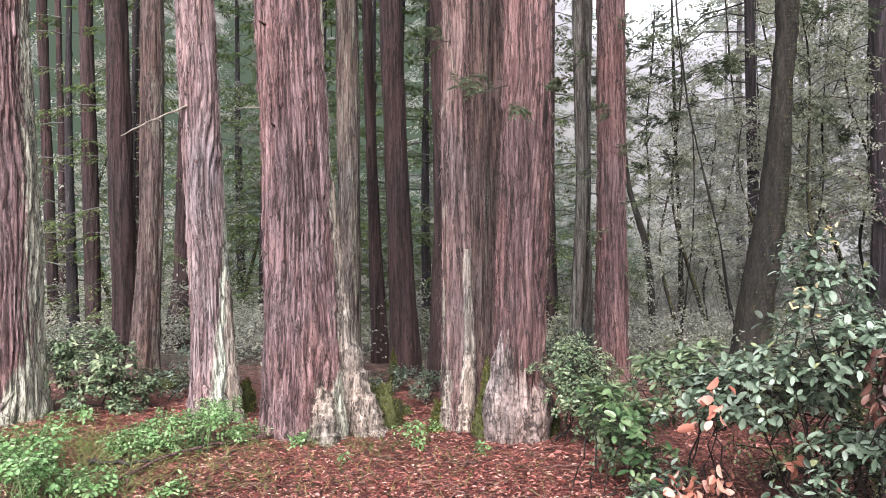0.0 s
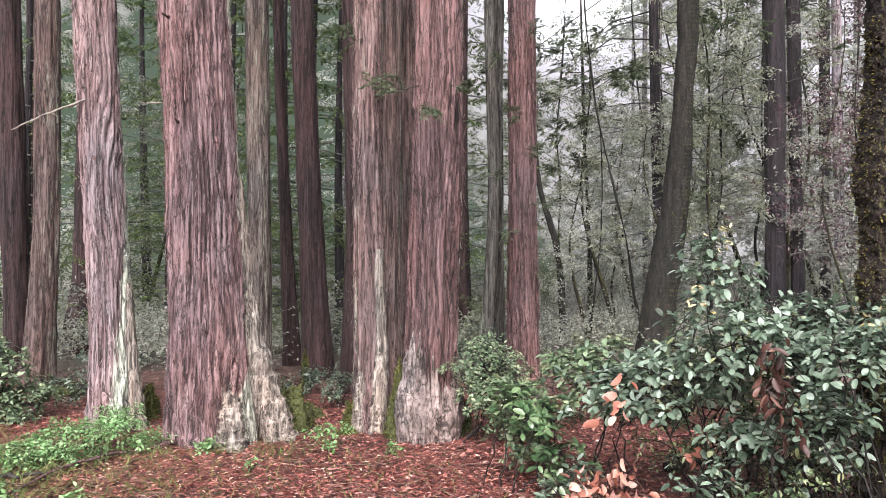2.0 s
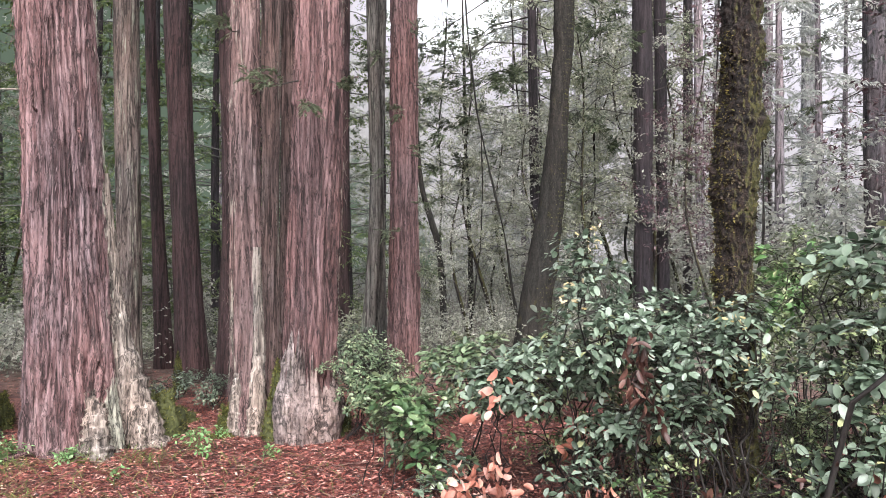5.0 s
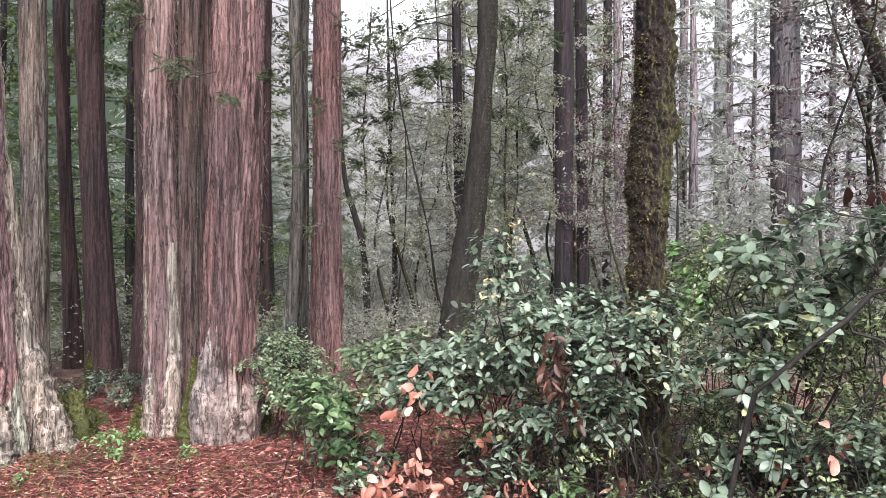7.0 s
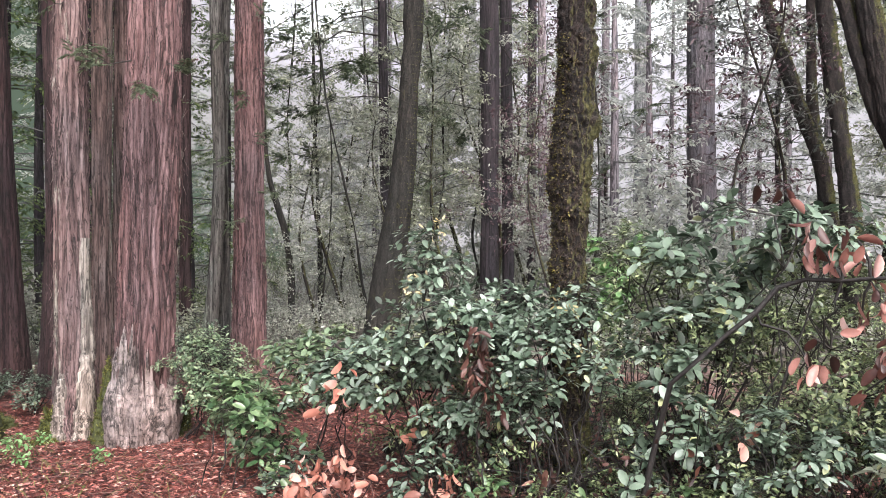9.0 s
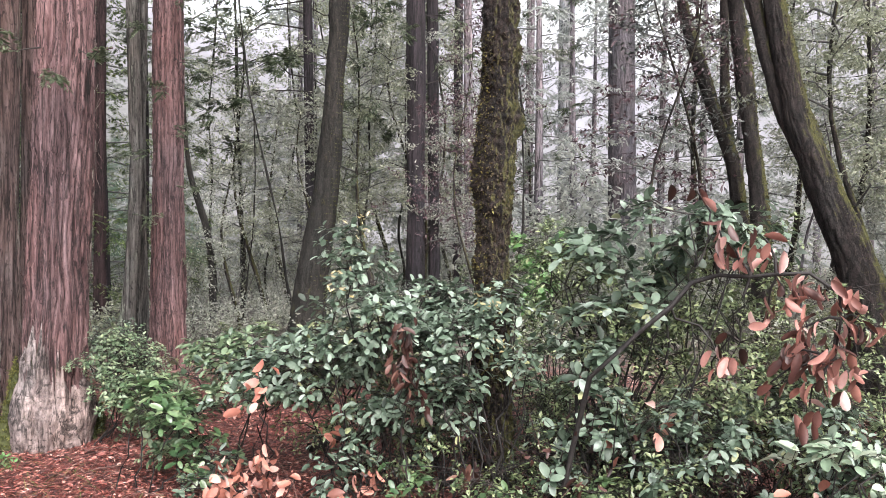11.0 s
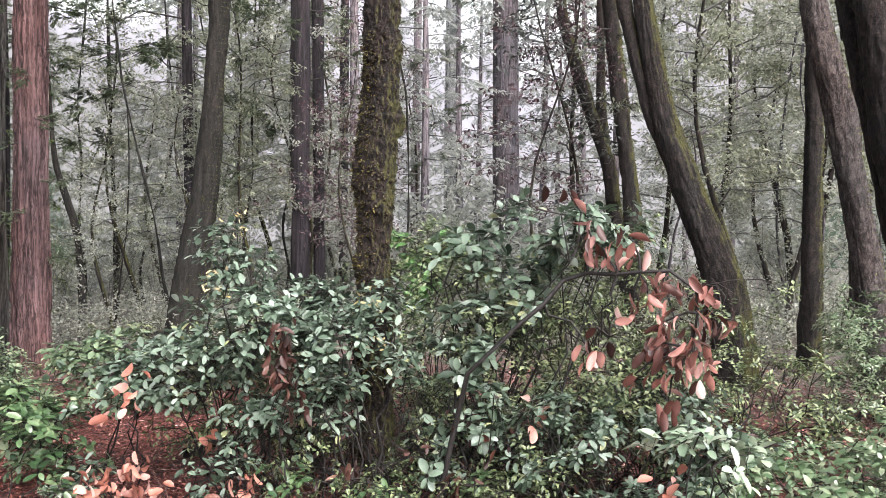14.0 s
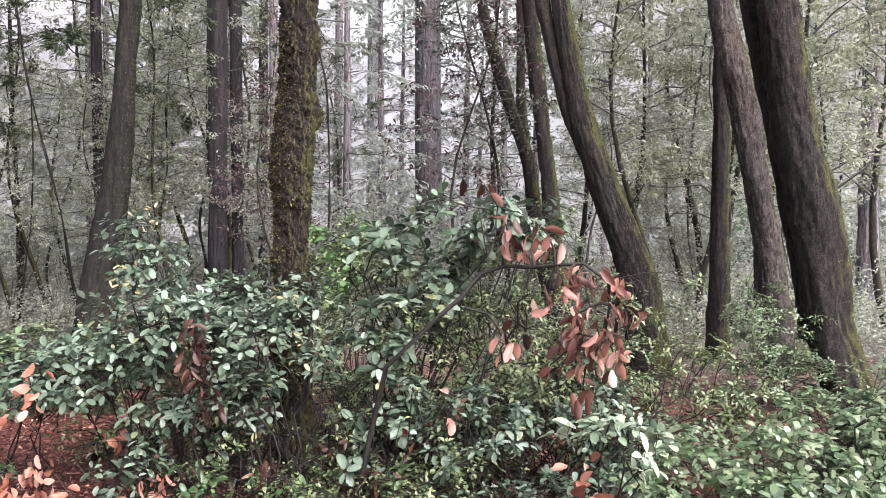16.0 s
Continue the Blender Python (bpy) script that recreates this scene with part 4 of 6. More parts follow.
tree("fir_tree", [(15.66, 15.55, 0.2, 0.4), (15.66, 15.55, 2.19, 0.375), (15.59, 15.62, 8.28, 0.355)], BARK_HAZE_GREY, "tall fir trunk with bark coloured grey for mist", 64, 0.15, 10, 34, seed=47, group="firs", shoots=tuple((z, a, 2.2) for z, a in ((8.6, 140), (8.0, -40), (7.2, 150), (6.4, -30), (5.6, 130), (5.0, -50), (4.2, 145))))
tree("fir_tree", [(22.28, 25.77, 0.2, 0.29), (22.28, 25.77, 12.05, 0.27)], BARK_HAZE_FAR, "distant fir trunk with mist put into its pale bark", 24, 0.4, 14, 30, seed=48, group="firs")
tree("fir_tree", [(16.13, 20.47, 0.3, 0.16), (16.18, 20.43, 9.63, 0.13)], BARK_HAZE_PALE, "far fir trunk with haze-paled bark", 24, 0.3, 12, 28, seed=49, group="firs")
tree("mossy_tree", [(10.75, 7.5, 0.0, 0.15), (10.5, 7.81, 1.92, 0.122), (10.44, 7.88, 2.75, 0.114), (10.23, 8.17, 3.78, 0.107), (9.95, 8.54, 5.3, 0.091)], BARK_MOSS, "forked dark leaning broadleaf trunk", 44, 0.08, 6, 14, "moss", 50, 350, crown=None, group="mossy trees", second=[(10.48, 7.9, 2.5, 0.08), (10.6, 8.2, 3.66, 0.083), (10.6, 8.25, 5.57, 0.064)])
tree("mossy_tree", [(9.52, 6.6, 0.0, 0.135), (9.47, 6.67, 1.32, 0.121), (9.45, 6.71, 2.2, 0.115), (9.33, 6.88, 3.74, 0.125), (9.24, 7.0, 4.96, 0.105)], BARK_MOSS, "grey-brown leaning broadleaf trunk", 52, 0.07, 5.8, 15, "moss", 51, 350, crown=None, group="mossy trees")
tree("mossy_tree", [(7.88, 4.17, 0.0, 0.225), (7.86, 4.21, 0.56, 0.214), (7.81, 4.29, 1.13, 0.21), (7.64, 4.6, 2.03, 0.163), (7.49, 4.88, 2.94, 0.146), (7.37, 5.1, 4.24, 0.109)], BARK_MOSS, "leaning twin-stemmed trunk with bright moss along its back", 84, 0.05, 5, 14, "moss", 52, 350, crown=None, group="mossy trees", second=[(7.72, 4.5, 1.7, 0.1), (7.47, 5.03, 2.96, 0.09), (7.3, 5.31, 4.27, 0.078)])
tree("mossy_tree", [(9.74, 4.23, 0.02, 0.145), (9.75, 4.23, 1.64, 0.117), (9.74, 4.24, 4.56, 0.09)], BARK_MOSS, "upright dark mossy trunk beside the path", 56, 0.07, 5.5, 14, "moss", 53, 350, crown=None, group="mossy trees")
tree("mossy_tree", [(9.37, 3.28, 0.0, 0.17), (9.33, 3.41, 1.3, 0.16), (9.22, 3.7, 2.99, 0.164), (9.11, 3.99, 4.37, 0.155)], BARK_FLAKE, "grey flaking leaning trunk", 72, 0.05, 5.2, 15, "moss", 54, 350, crown=None, group="mossy trees")
tree("mossy_tree", [(7.67, 2.0, 0.0, 0.225), (7.62, 2.23, 0.79, 0.2), (7.59, 2.33, 1.62, 0.215), (7.53, 2.54, 2.67, 0.192), (7.49, 2.71, 3.75, 0.171)], BARK_MOSS, "big dark leaning trunk with mossy edge", 90, 0.04, 4.6, 15, "moss", 55, 350, crown=None, group="mossy trees", flare=0.4, second=[(7.84, 2.5, 0.9, 0.09), (7.8, 2.62, 1.62, 0.09), (7.74, 2.81, 2.73, 0.102), (7.67, 3.01, 3.85, 0.117)])
tree("mossy_tree", [(12.25, 4.71, 0.1, 0.074), (12.26, 4.71, 2.53, 0.07)], BARK_MOSS, "thin dark trunk by the path", 24, 0.1, 6, 12, "moss", 56, crown=None, group="mossy trees")
tree("fir_tree", [(19.49, 5.08, 0.2, 0.24), (19.5, 5.05, 6.8, 0.204)], BARK_HAZE_PALE, "fir trunk with mist put into its pale bark", 40, 0.2, 9, 30, seed=57, group="firs")
tree("understory_tree", [(3.44, 12.54, 0.0, 0.063), (3.45, 12.53, 0.49, 0.054), (3.38, 12.55, 1.61, 0.054), (3.08, 12.64, 2.64, 0.046)], BARK_OLIVE, "thin crooked sapling with bare stem", 20, 0.08, 5, 7, "moss", 58, crown=None, group="understory", flare=0)
tree("understory_tree", [(4.49, 14.31, 0.23, 0.051), (4.48, 14.32, 1.5, 0.041), (4.39, 14.34, 3.64, 0.031)], BARK_OLIVE, "thin upright sapling with bare stem", 16, 0.1, 5, 7, "moss", 59, crown=None, group="understory", flare=0)


for k in range(13):
    rs = np.random.default_rng(300 + k)
    b, d = radians((15.5, 18.4, 20.8, 22.2, 26, 28, 34.5, 36.5, 24.2, 57.3, 64.6, 66.5, 71)[k]), rs.uniform(11.5, 17)
    x, y, r = d * math.sin(b), d * math.cos(b), rs.uniform(0.014, 0.03)
    zs = (0.0, 0.8, 1.7, 2.7, 3.8, 5.2)
    bend = np.cumsum(rs.normal(0, 0.17, (6, 2)), 0)
    tree("understory_tree", [(x + bend[j, 0], y + bend[j, 1], zs[j], r * (1 - 0.09 * j)) for j in range(6)], BARK_OLIVE if k < 9 else BARK_HAZE_GREY, "thin crooked sapling stem with few twigs", 12, 0.1, 5.4, 7.5, "moss", 300 + k, crown=None, group="understory", flare=0, shoots=tuple((z, rs.uniform(0, 360), rs.uniform(0.5, 1.0)) for z in (1.6, 2.4, 3.1, 3.9, 4.6)), needles=LEAF_MID_HAZE)


# ---- understory and far trees ----
def broadleaf(label, height, z0, spread, limbs, leaves, leaf, seed, material, wood=BARK_MOSS, r=0.07):
    """A small many-limbed tree at the origin: curved trunk, limbs, twigs and loose layers of leaves."""
    rng = np.random.default_rng(seed)
    th = thing("understory_tree", (0, 0, 0), label, "tree", "understory")
    t = np.linspace(0, 1, 12)
    lean = rng.normal(0, 0.13, 2) * height
    way = np.c_[lean[0] * t**1.5 + 0.3 * np.sin(t * 7 + seed), lean[1] * t**1.5 + 0.3 * np.cos(t * 6 + seed), -0.2 + (height + 0.2) * t]
    trunk = part("trunk", mesh_of("trunk", *tube(way, r, r * 0.2, 9, 0.3, seed), wood), th)
    tips = []
    for k in range(limbs):
        z = z0 + (height - z0) * (k + rng.uniform()) / limbs
        foot = np.array([np.interp(z, way[:, 2], way[:, c]) for c in range(3)])
        a = rng.uniform(0, 2 * np.pi)
        reach = spread * rng.uniform(0.5, 1.0) * (1.15 - 0.6 * z / height)
        end = foot + [reach * np.cos(a), reach * np.sin(a), reach * rng.uniform(0.0, 0.5)]
        limb = bent(foot, end, -0.08 * reach, rng, 7, 0.05)
        tubes = [tube(limb[::2], r * 0.3, 0.005, 4, 0.3, k)]
        for _ in range(6):
            p = limb[rng.integers(2, 7)]
            q = p + rng.normal(0, 1, 3) * [0.45, 0.45, 0.22] * (0.5 + 0.25 * spread)
            twig = bent(p, q, 0.03, rng, 4, 0.08)
            tubes.append(tube(twig[::3], 0.0035, 0.0015, 3))
            tips += [twig[2], twig[3], twig[3]]
        part("limb", mesh_of("limb", *join(tubes), TWIG_HAZE), trunk)
    tips = np.array(tips)
    at = tips[rng.integers(0, len(tips), leaves)] + rng.normal(0, 1, (leaves, 3)) * [0.1, 0.1, 0.05]
    v = small_leaves(at, unit(rng.normal(0, 1, (leaves, 3)) * [1, 1, 0.6] + [0, 0, -0.4]), unit(rng.normal(0, 0.55, (leaves, 3)) + [0, -0.5, 1]), leaf * rng.uniform(0.6, 1.3, leaves), leaf * 0.42 * rng.uniform(0.7, 1.2, leaves))
    part("crown", mesh_of("crown", *v, material), th, "loose layers of small leaves", "stuff")
    return th


def conifer(label, height, z0, reach, boughs, seed, material, wood=BARK_FIR, r=0.14, per=18, size=0.1):
    """A conifer at the origin with drooping feathery boughs."""
    rng = np.random.default_rng(seed)
    th = thing("conifer", (0, 0, 0), label, "tree", "conifers")
    way = np.c_[0.1 * np.sin(np.linspace(0, 4, 10)), 0.1 * np.cos(np.linspace(0, 3, 10)), np.linspace(-0.2, height, 10)]
    trunk = part("trunk", mesh_of("trunk", *tube(way, r, 0.02, 12, 0.1, seed), wood), th)
    green = []
    for k in range(boughs):
        z = z0 + (height - z0) * ((k + rng.uniform()) / boughs) ** 1.25
        a = k * 2.4 + rng.normal(0, 0.3)
        length = reach * (1 - 0.8 * (z - z0) / (height - z0)) * rng.uniform(0.6, 1.05)
        d = np.array([np.cos(a), np.sin(a), 0])
        foot = np.array([0, 0, z])
        end = foot + d * length + [0, 0, rng.uniform(-0.35, 0.12) * length]
        bough = bent(foot, end, -0.07 * length, rng, 7, 0.025)
        part("bough", mesh_of("bough", *tube(bough[::2], 0.008 + 0.006 * length, 0.003, 4, 0.2, k), TWIG_HAZE), trunk)
        for t in range(2, 7):
            for hand in (-1, 1):
                side = np.cross(d, [0, 0, 1.0]) * hand
                dirn = unit(d * rng.uniform(0.3, 0.9) + side * rng.uniform(0.4, 1) + [0, 0, rng.uniform(-0.55, 0.0)])
                green.append(sprays(bough[t], dirn, rng, per, rng.uniform(0.25, 0.6) * (0.5 + 0.25 * length), size * rng.uniform(0.8, 1.3), 0.25))
    part("needles", mesh_of("needles", *join(green), material), th, "feathery green needle sprays", "stuff")
    return th


def plant(kinds, places, seed):
    """Places built trees: the first place of a kind moves the tree itself, the next ones copy it."""
    rng = np.random.default_rng(seed)
    used = set()
    for k, bearing, away, size in places:
        x, y = away * math.sin(radians(bearing)), away * math.cos(radians(bearing))
        m = pose(x, y, on_ground(x, y), 0, 0, rng.uniform(0, 360)) @ Matrix.Diagonal((size, size, size, 1))
        if k in used:
            copy_thing(kinds[k], m)
        else:
            kinds[k].matrix_basis = m
            used.add(k)


# farther kinds get paler leaves, which carry the haze in their colour
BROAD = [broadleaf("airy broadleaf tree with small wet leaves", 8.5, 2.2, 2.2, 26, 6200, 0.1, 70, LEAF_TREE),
         broadleaf("open understory tree with many thin limbs", 7.0, 1.7, 1.8, 22, 5600, 0.092, 71, LEAF_MID_HAZE),
         broadleaf("tall airy broadleaf tree among the trunks", 11.0, 2.4, 2.6, 26, 4600, 0.11, 72, LEAF_FAR_HAZE),
         broadleaf("broadleaf tree in pale haze colours", 10.0, 2.0, 2.8, 26, 4000, 0.15, 73, LEAF_HAZE, r=0.08),
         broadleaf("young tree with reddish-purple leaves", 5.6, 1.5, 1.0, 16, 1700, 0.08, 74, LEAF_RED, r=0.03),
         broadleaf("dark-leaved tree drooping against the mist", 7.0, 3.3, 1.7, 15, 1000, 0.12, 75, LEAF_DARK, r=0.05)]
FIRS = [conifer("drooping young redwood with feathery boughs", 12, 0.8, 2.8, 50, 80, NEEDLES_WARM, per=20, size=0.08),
        conifer("slender fir with airy boughs", 15, 2.0, 2.4, 44, 81, LEAF_MID_HAZE, BARK_HAZE_PALE, r=0.1),
        conifer("fir in pale haze colours", 18, 1.0, 3.6, 46, 82, LEAF_FAR_HAZE, BARK_HAZE_PALE, 0.2, 15, 0.13),
        conifer("fir in grey-green haze colours", 17, 0.6, 3.2, 52, 83, LEAF_HAZE, BARK_HAZE_PALE, 0.15, 19, 0.145)]
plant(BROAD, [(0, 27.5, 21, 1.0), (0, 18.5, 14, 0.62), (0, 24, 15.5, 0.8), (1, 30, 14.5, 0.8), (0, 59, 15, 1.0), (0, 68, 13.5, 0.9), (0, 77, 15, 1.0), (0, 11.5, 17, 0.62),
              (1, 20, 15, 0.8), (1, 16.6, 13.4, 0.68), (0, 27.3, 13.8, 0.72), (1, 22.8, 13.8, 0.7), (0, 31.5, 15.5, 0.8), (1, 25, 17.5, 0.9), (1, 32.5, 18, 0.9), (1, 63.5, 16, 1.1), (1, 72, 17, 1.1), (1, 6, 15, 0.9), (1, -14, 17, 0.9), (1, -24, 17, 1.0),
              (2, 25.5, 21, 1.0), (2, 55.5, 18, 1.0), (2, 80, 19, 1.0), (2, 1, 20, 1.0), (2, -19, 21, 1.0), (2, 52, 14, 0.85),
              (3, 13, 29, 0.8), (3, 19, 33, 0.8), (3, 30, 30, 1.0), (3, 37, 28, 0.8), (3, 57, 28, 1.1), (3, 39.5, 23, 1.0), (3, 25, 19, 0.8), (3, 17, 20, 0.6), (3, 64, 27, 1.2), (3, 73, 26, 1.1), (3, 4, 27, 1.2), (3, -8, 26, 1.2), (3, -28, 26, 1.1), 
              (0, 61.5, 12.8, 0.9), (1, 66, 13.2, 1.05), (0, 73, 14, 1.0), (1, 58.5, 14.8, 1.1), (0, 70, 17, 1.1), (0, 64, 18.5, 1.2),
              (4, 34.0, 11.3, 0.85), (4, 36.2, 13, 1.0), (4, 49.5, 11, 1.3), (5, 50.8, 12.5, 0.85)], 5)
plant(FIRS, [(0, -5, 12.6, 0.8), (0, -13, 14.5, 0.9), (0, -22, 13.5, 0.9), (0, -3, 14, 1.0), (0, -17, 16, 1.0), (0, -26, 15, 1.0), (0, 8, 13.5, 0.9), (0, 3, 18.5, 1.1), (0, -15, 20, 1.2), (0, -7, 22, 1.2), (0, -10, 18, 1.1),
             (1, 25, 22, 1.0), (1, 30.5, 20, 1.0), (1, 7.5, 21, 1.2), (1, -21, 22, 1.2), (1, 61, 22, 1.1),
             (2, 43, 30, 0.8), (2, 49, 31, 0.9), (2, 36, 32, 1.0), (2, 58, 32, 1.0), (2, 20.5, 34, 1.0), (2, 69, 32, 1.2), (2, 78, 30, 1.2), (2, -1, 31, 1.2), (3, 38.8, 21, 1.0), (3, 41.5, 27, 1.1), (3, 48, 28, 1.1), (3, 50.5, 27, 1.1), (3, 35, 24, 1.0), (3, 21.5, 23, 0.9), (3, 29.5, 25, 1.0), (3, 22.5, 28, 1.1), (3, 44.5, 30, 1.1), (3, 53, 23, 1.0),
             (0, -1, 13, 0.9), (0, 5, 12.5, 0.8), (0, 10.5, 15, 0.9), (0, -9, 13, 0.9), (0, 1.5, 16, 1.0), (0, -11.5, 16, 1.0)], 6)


# ---- shrubs ----
def leaf_mesh(name, material, length, width, droop):
    v, f = full_leaves(np.zeros((1, 3)), np.array([[1.0, 0, 0]]), np.array([[0, 0, 1.0]]), [length], [width], droop)
    return mesh_of(name, v, f, material)


def frame_of(pos, way, up):
    side = np.cross(up, way)
    side /= max(np.linalg.norm(side), 1e-6)
    nr = np.cross(way, side)
    m = Matrix(((way[0], side[0], nr[0], pos[0]), (way[1], side[1], nr[1], pos[1]), (way[2], side[2], nr[2], pos[2]), (0, 0, 0, 1)))
    return m


def whorl(tip, aim, rng, count, droop=0.25, open_=0.9):
    """Bases, ways and upper sides of a rosette of leaves round a twig's end."""
    aim = unit(np.asarray(aim, float))
    ref = np.array([1.0, 0, 0]) if abs(aim[2]) > 0.8 else np.array([0, 0, 1.0])
    a = unit(np.cross(aim, ref))
    b = np.cross(aim, a)
    ang = np.linspace(0, 2 * np.pi, count, endpoint=False) + rng.uniform(0, 6) + rng.normal(0, 0.2, count)
    radial = np.cos(ang)[:, None] * a + np.sin(ang)[:, None] * b
    way = unit(radial * open_ + aim * rng.uniform(0.1, 0.6, (count, 1)) + [0, 0, -droop] + rng.normal(0, 0.12, (count, 3)))
    pos = np.asarray(tip) - aim * rng.uniform(0, 0.05, (count, 1)) + way * 0.012
    return pos, way, unit(aim + [0, 0, 0.7] + rng.normal(0, 0.15, (count, 3)))


def shrub(name, base, lobes, label, material, own=None, singles=0, tips=90, leaf=(0.058, 0.031), per=9, seed=1, category="shrub", group="shrubs", stems=3, full=True, droop=0.15, stem_r=0.007, nod=0.15, clump=0.085, wood=None):
    """A bush. lobes: (x, y, z, rx, ry, rz) of its leafy masses in the world; leaves sit along the twigs and round their ends."""
    rng = np.random.default_rng(seed)
    bz = on_ground(base[0], base[1])
    o = np.array([base[0], base[1], bz])
    th = thing(name, tuple(o), label, category, group)
    twigs, P, W, U = [], [], [], []
    volume = np.array([lb[3] * lb[4] + lb[4] * lb[5] + lb[3] * lb[5] for lb in lobes])
    for lb, share in zip(lobes, volume / volume.sum()):
        c, rad = np.array(lb[:3]) - o, np.array(lb[3:])
        nodes = []
        for k in range(max(1, int(stems))):
            foot = np.array([rng.normal(0, 0.1) + c[0] * 0.45, rng.normal(0, 0.1) + c[1] * 0.45, 0])
            foot[2] = on_ground(foot[0] + o[0], foot[1] + o[1]) - bz - 0.03
            end = c + rng.uniform(-0.6, 0.6, 3) * rad
            way = bent(foot, end, -0.08 * np.linalg.norm(end[:2] - foot[:2]), rng, 8, 0.035)
            nodes.append(way[3:])
            part("stem", mesh_of("stem", *tube(way, stem_r * rng.uniform(0.6, 1.2), 0.004, 6, 0.2, k), wood or TWIG_DARK), th)
        nodes = np.concatenate(nodes)
        for k in range(max(3, int(tips * share))):
            if k % 6 == 0:
                d = unit(rng.normal(0, 1, 3) + [0, 0, 0.2])
                mid = c + d * rad * rng.uniform(0.1, 1.0) ** 0.4 * rng.uniform(0.85, 1.2)
                mid[2] = max(mid[2], 0.05)
                foot = nodes[np.argmin(np.linalg.norm(nodes - mid, axis=1) + rng.uniform(0, 0.25, len(nodes)))]
                branch = bent(foot, mid, -0.03, rng, 7, 0.07)
                twigs.append(tube(branch[::2], 0.005, 0.0025, 3))
            tip = mid + rng.normal(0, 1, 3) * [clump, clump, clump * 0.45]
            tip[2] = max(tip[2], 0.04)
            foot = branch[rng.integers(3, 7)]
            twig = bent(foot, tip, -0.02, rng, 6, 0.06)
            twigs.append(tube(twig[::2] if tips > 250 else twig, 0.003, 0.0015, 3))
            aim = unit(unit(twig[-1] - twig[-2]) * 0.5 + d * 0.25 + [0, 0, 0.65])
            n = rng.integers(max(3, per - 2), per + 3)
            p, w, u = whorl(tip, aim, rng, max(3, n * 2 // 3), nod)
            P.append(p), W.append(w), U.append(u)
            t = rng.uniform(0.4, 0.97, n - n * 2 // 3) * 5
            p = np.stack([np.interp(t, np.arange(6), twig[:, k]) for k in range(3)], 1)
            w = unit(rng.normal(0, 1, p.shape) * [1, 1, 0.35] + aim * 0.3)
            P.append(p), W.append(w), U.append(unit(rng.normal(0, 0.35, p.shape) + [0, 0, 1]))
    part("twig_mass", mesh_of("twig_mass", *join(twigs), wood or TWIG), th, "fine green stalks" if wood else "fine dark twigs", "stuff")
    P, W, U = np.concatenate(P), np.concatenate(W), np.concatenate(U)
    size = rng.uniform(0.45, 1.2, len(P))
    near = np.argsort(np.linalg.norm((P + o)[:, :2], axis=1)) if singles else np.arange(len(P))
    if singles:
        near = np.concatenate([near[: 3 * singles : 3], near[1 : 3 * singles : 3], near[2 : 3 * singles : 3], near[3 * singles :]])
    mine, rest = near[:singles], near[singles:]
    if len(rest):
        make = full_leaves if full is True else oval_leaves if full else small_leaves
        v = make(P[rest], W[rest], U[rest], leaf[0] * size[rest], leaf[1] * size[rest], droop)
        part("foliage", mesh_of("foliage", *v, material), th, "", "stuff")
    if singles:
        shapes = [leaf_mesh("leaf", own, leaf[0] * z, leaf[1] * z * w, dr) for z, w, dr in ((0.55, 1.0, 0.1), (0.8, 1.1, 0.22), (1.05, 0.92, 0.3), (0.7, 1.15, 0.02), (1.2, 1.0, 0.15))]
        for k in mine:
            ob = part("leaf", shapes[rng.integers(0, 5)], th)
            ob.matrix_basis = frame_of(P[k], W[k], U[k])
    return th


def dead_branch(name, path, clusters, label, material, leaf=(0.1, 0.042), seed=1, r=0.006, hang=0.6, group="dry branches", category="branch"):
    """A twig with clusters of withered leaves. clusters: (x, y, z, count) in the world."""
    rng = np.random.default_rng(seed)
    o = np.array(path[0], float)
    th = thing(name, tuple(o), label, category, group)
    main = np.array(path, float) - o
    t = np.linspace(0, len(main) - 1, 14)
    way = np.stack([np.interp(t, np.arange(len(main)), main[:, c]) for c in range(3)], 1)
    way[1:-1] += rng.normal(0, 0.02, (12, 3))
    wood = [tube(way, r, r * 0.4, 6, 0.3, seed)]
    shapes = [leaf_mesh("leaf", material, leaf[0] * s, leaf[1] * s * w, dr) for s, w, dr in ((0.8, 1.0, 0.18), (1.0, 0.85, 0.06), (1.12, 0.9, 0.2), (0.9, 1.1, -0.12), (0.7, 0.75, 0.28), (1.0, 1.0, 0.1))]
    for me in shapes:
        bend = 0.2 + 1.6 * rng.uniform()
        for v in me.vertices:
            v.co.z += bend * abs(v.co.y) ** 1.5 * 1.8 + 0.003 * math.sin(v.co.x * 60 + v.co.y * 70)
            v.co.y *= 0.95
    sprigs = []
    for x, y, z, count in clusters:
        tip = np.array([x, y, z]) - o
        foot = way[np.argmin(np.linalg.norm(way - tip, axis=1))]
        twig = bent(foot, tip, -0.02, rng, 5, 0.05)
        wood.append(tube(twig, r * 0.5, r * 0.25, 5))
        p, w, u = whorl(tip, rng.normal(0, 0.4, 3) + [0, 0, -0.3], rng, count, hang)
        sprigs.append((p + rng.normal(0, 0.04, p.shape), unit(w + rng.normal(0, 0.38, w.shape)), u))
    stem = part("stem", mesh_of("stem", *join(wood), TWIG_DARK), th)
    for p, w, u in sprigs:
        for k in range(len(p)):
            part("leaf", shapes[rng.integers(0, 6)], stem).matrix_basis = frame_of(p[k], w[k], u[k])
    return th


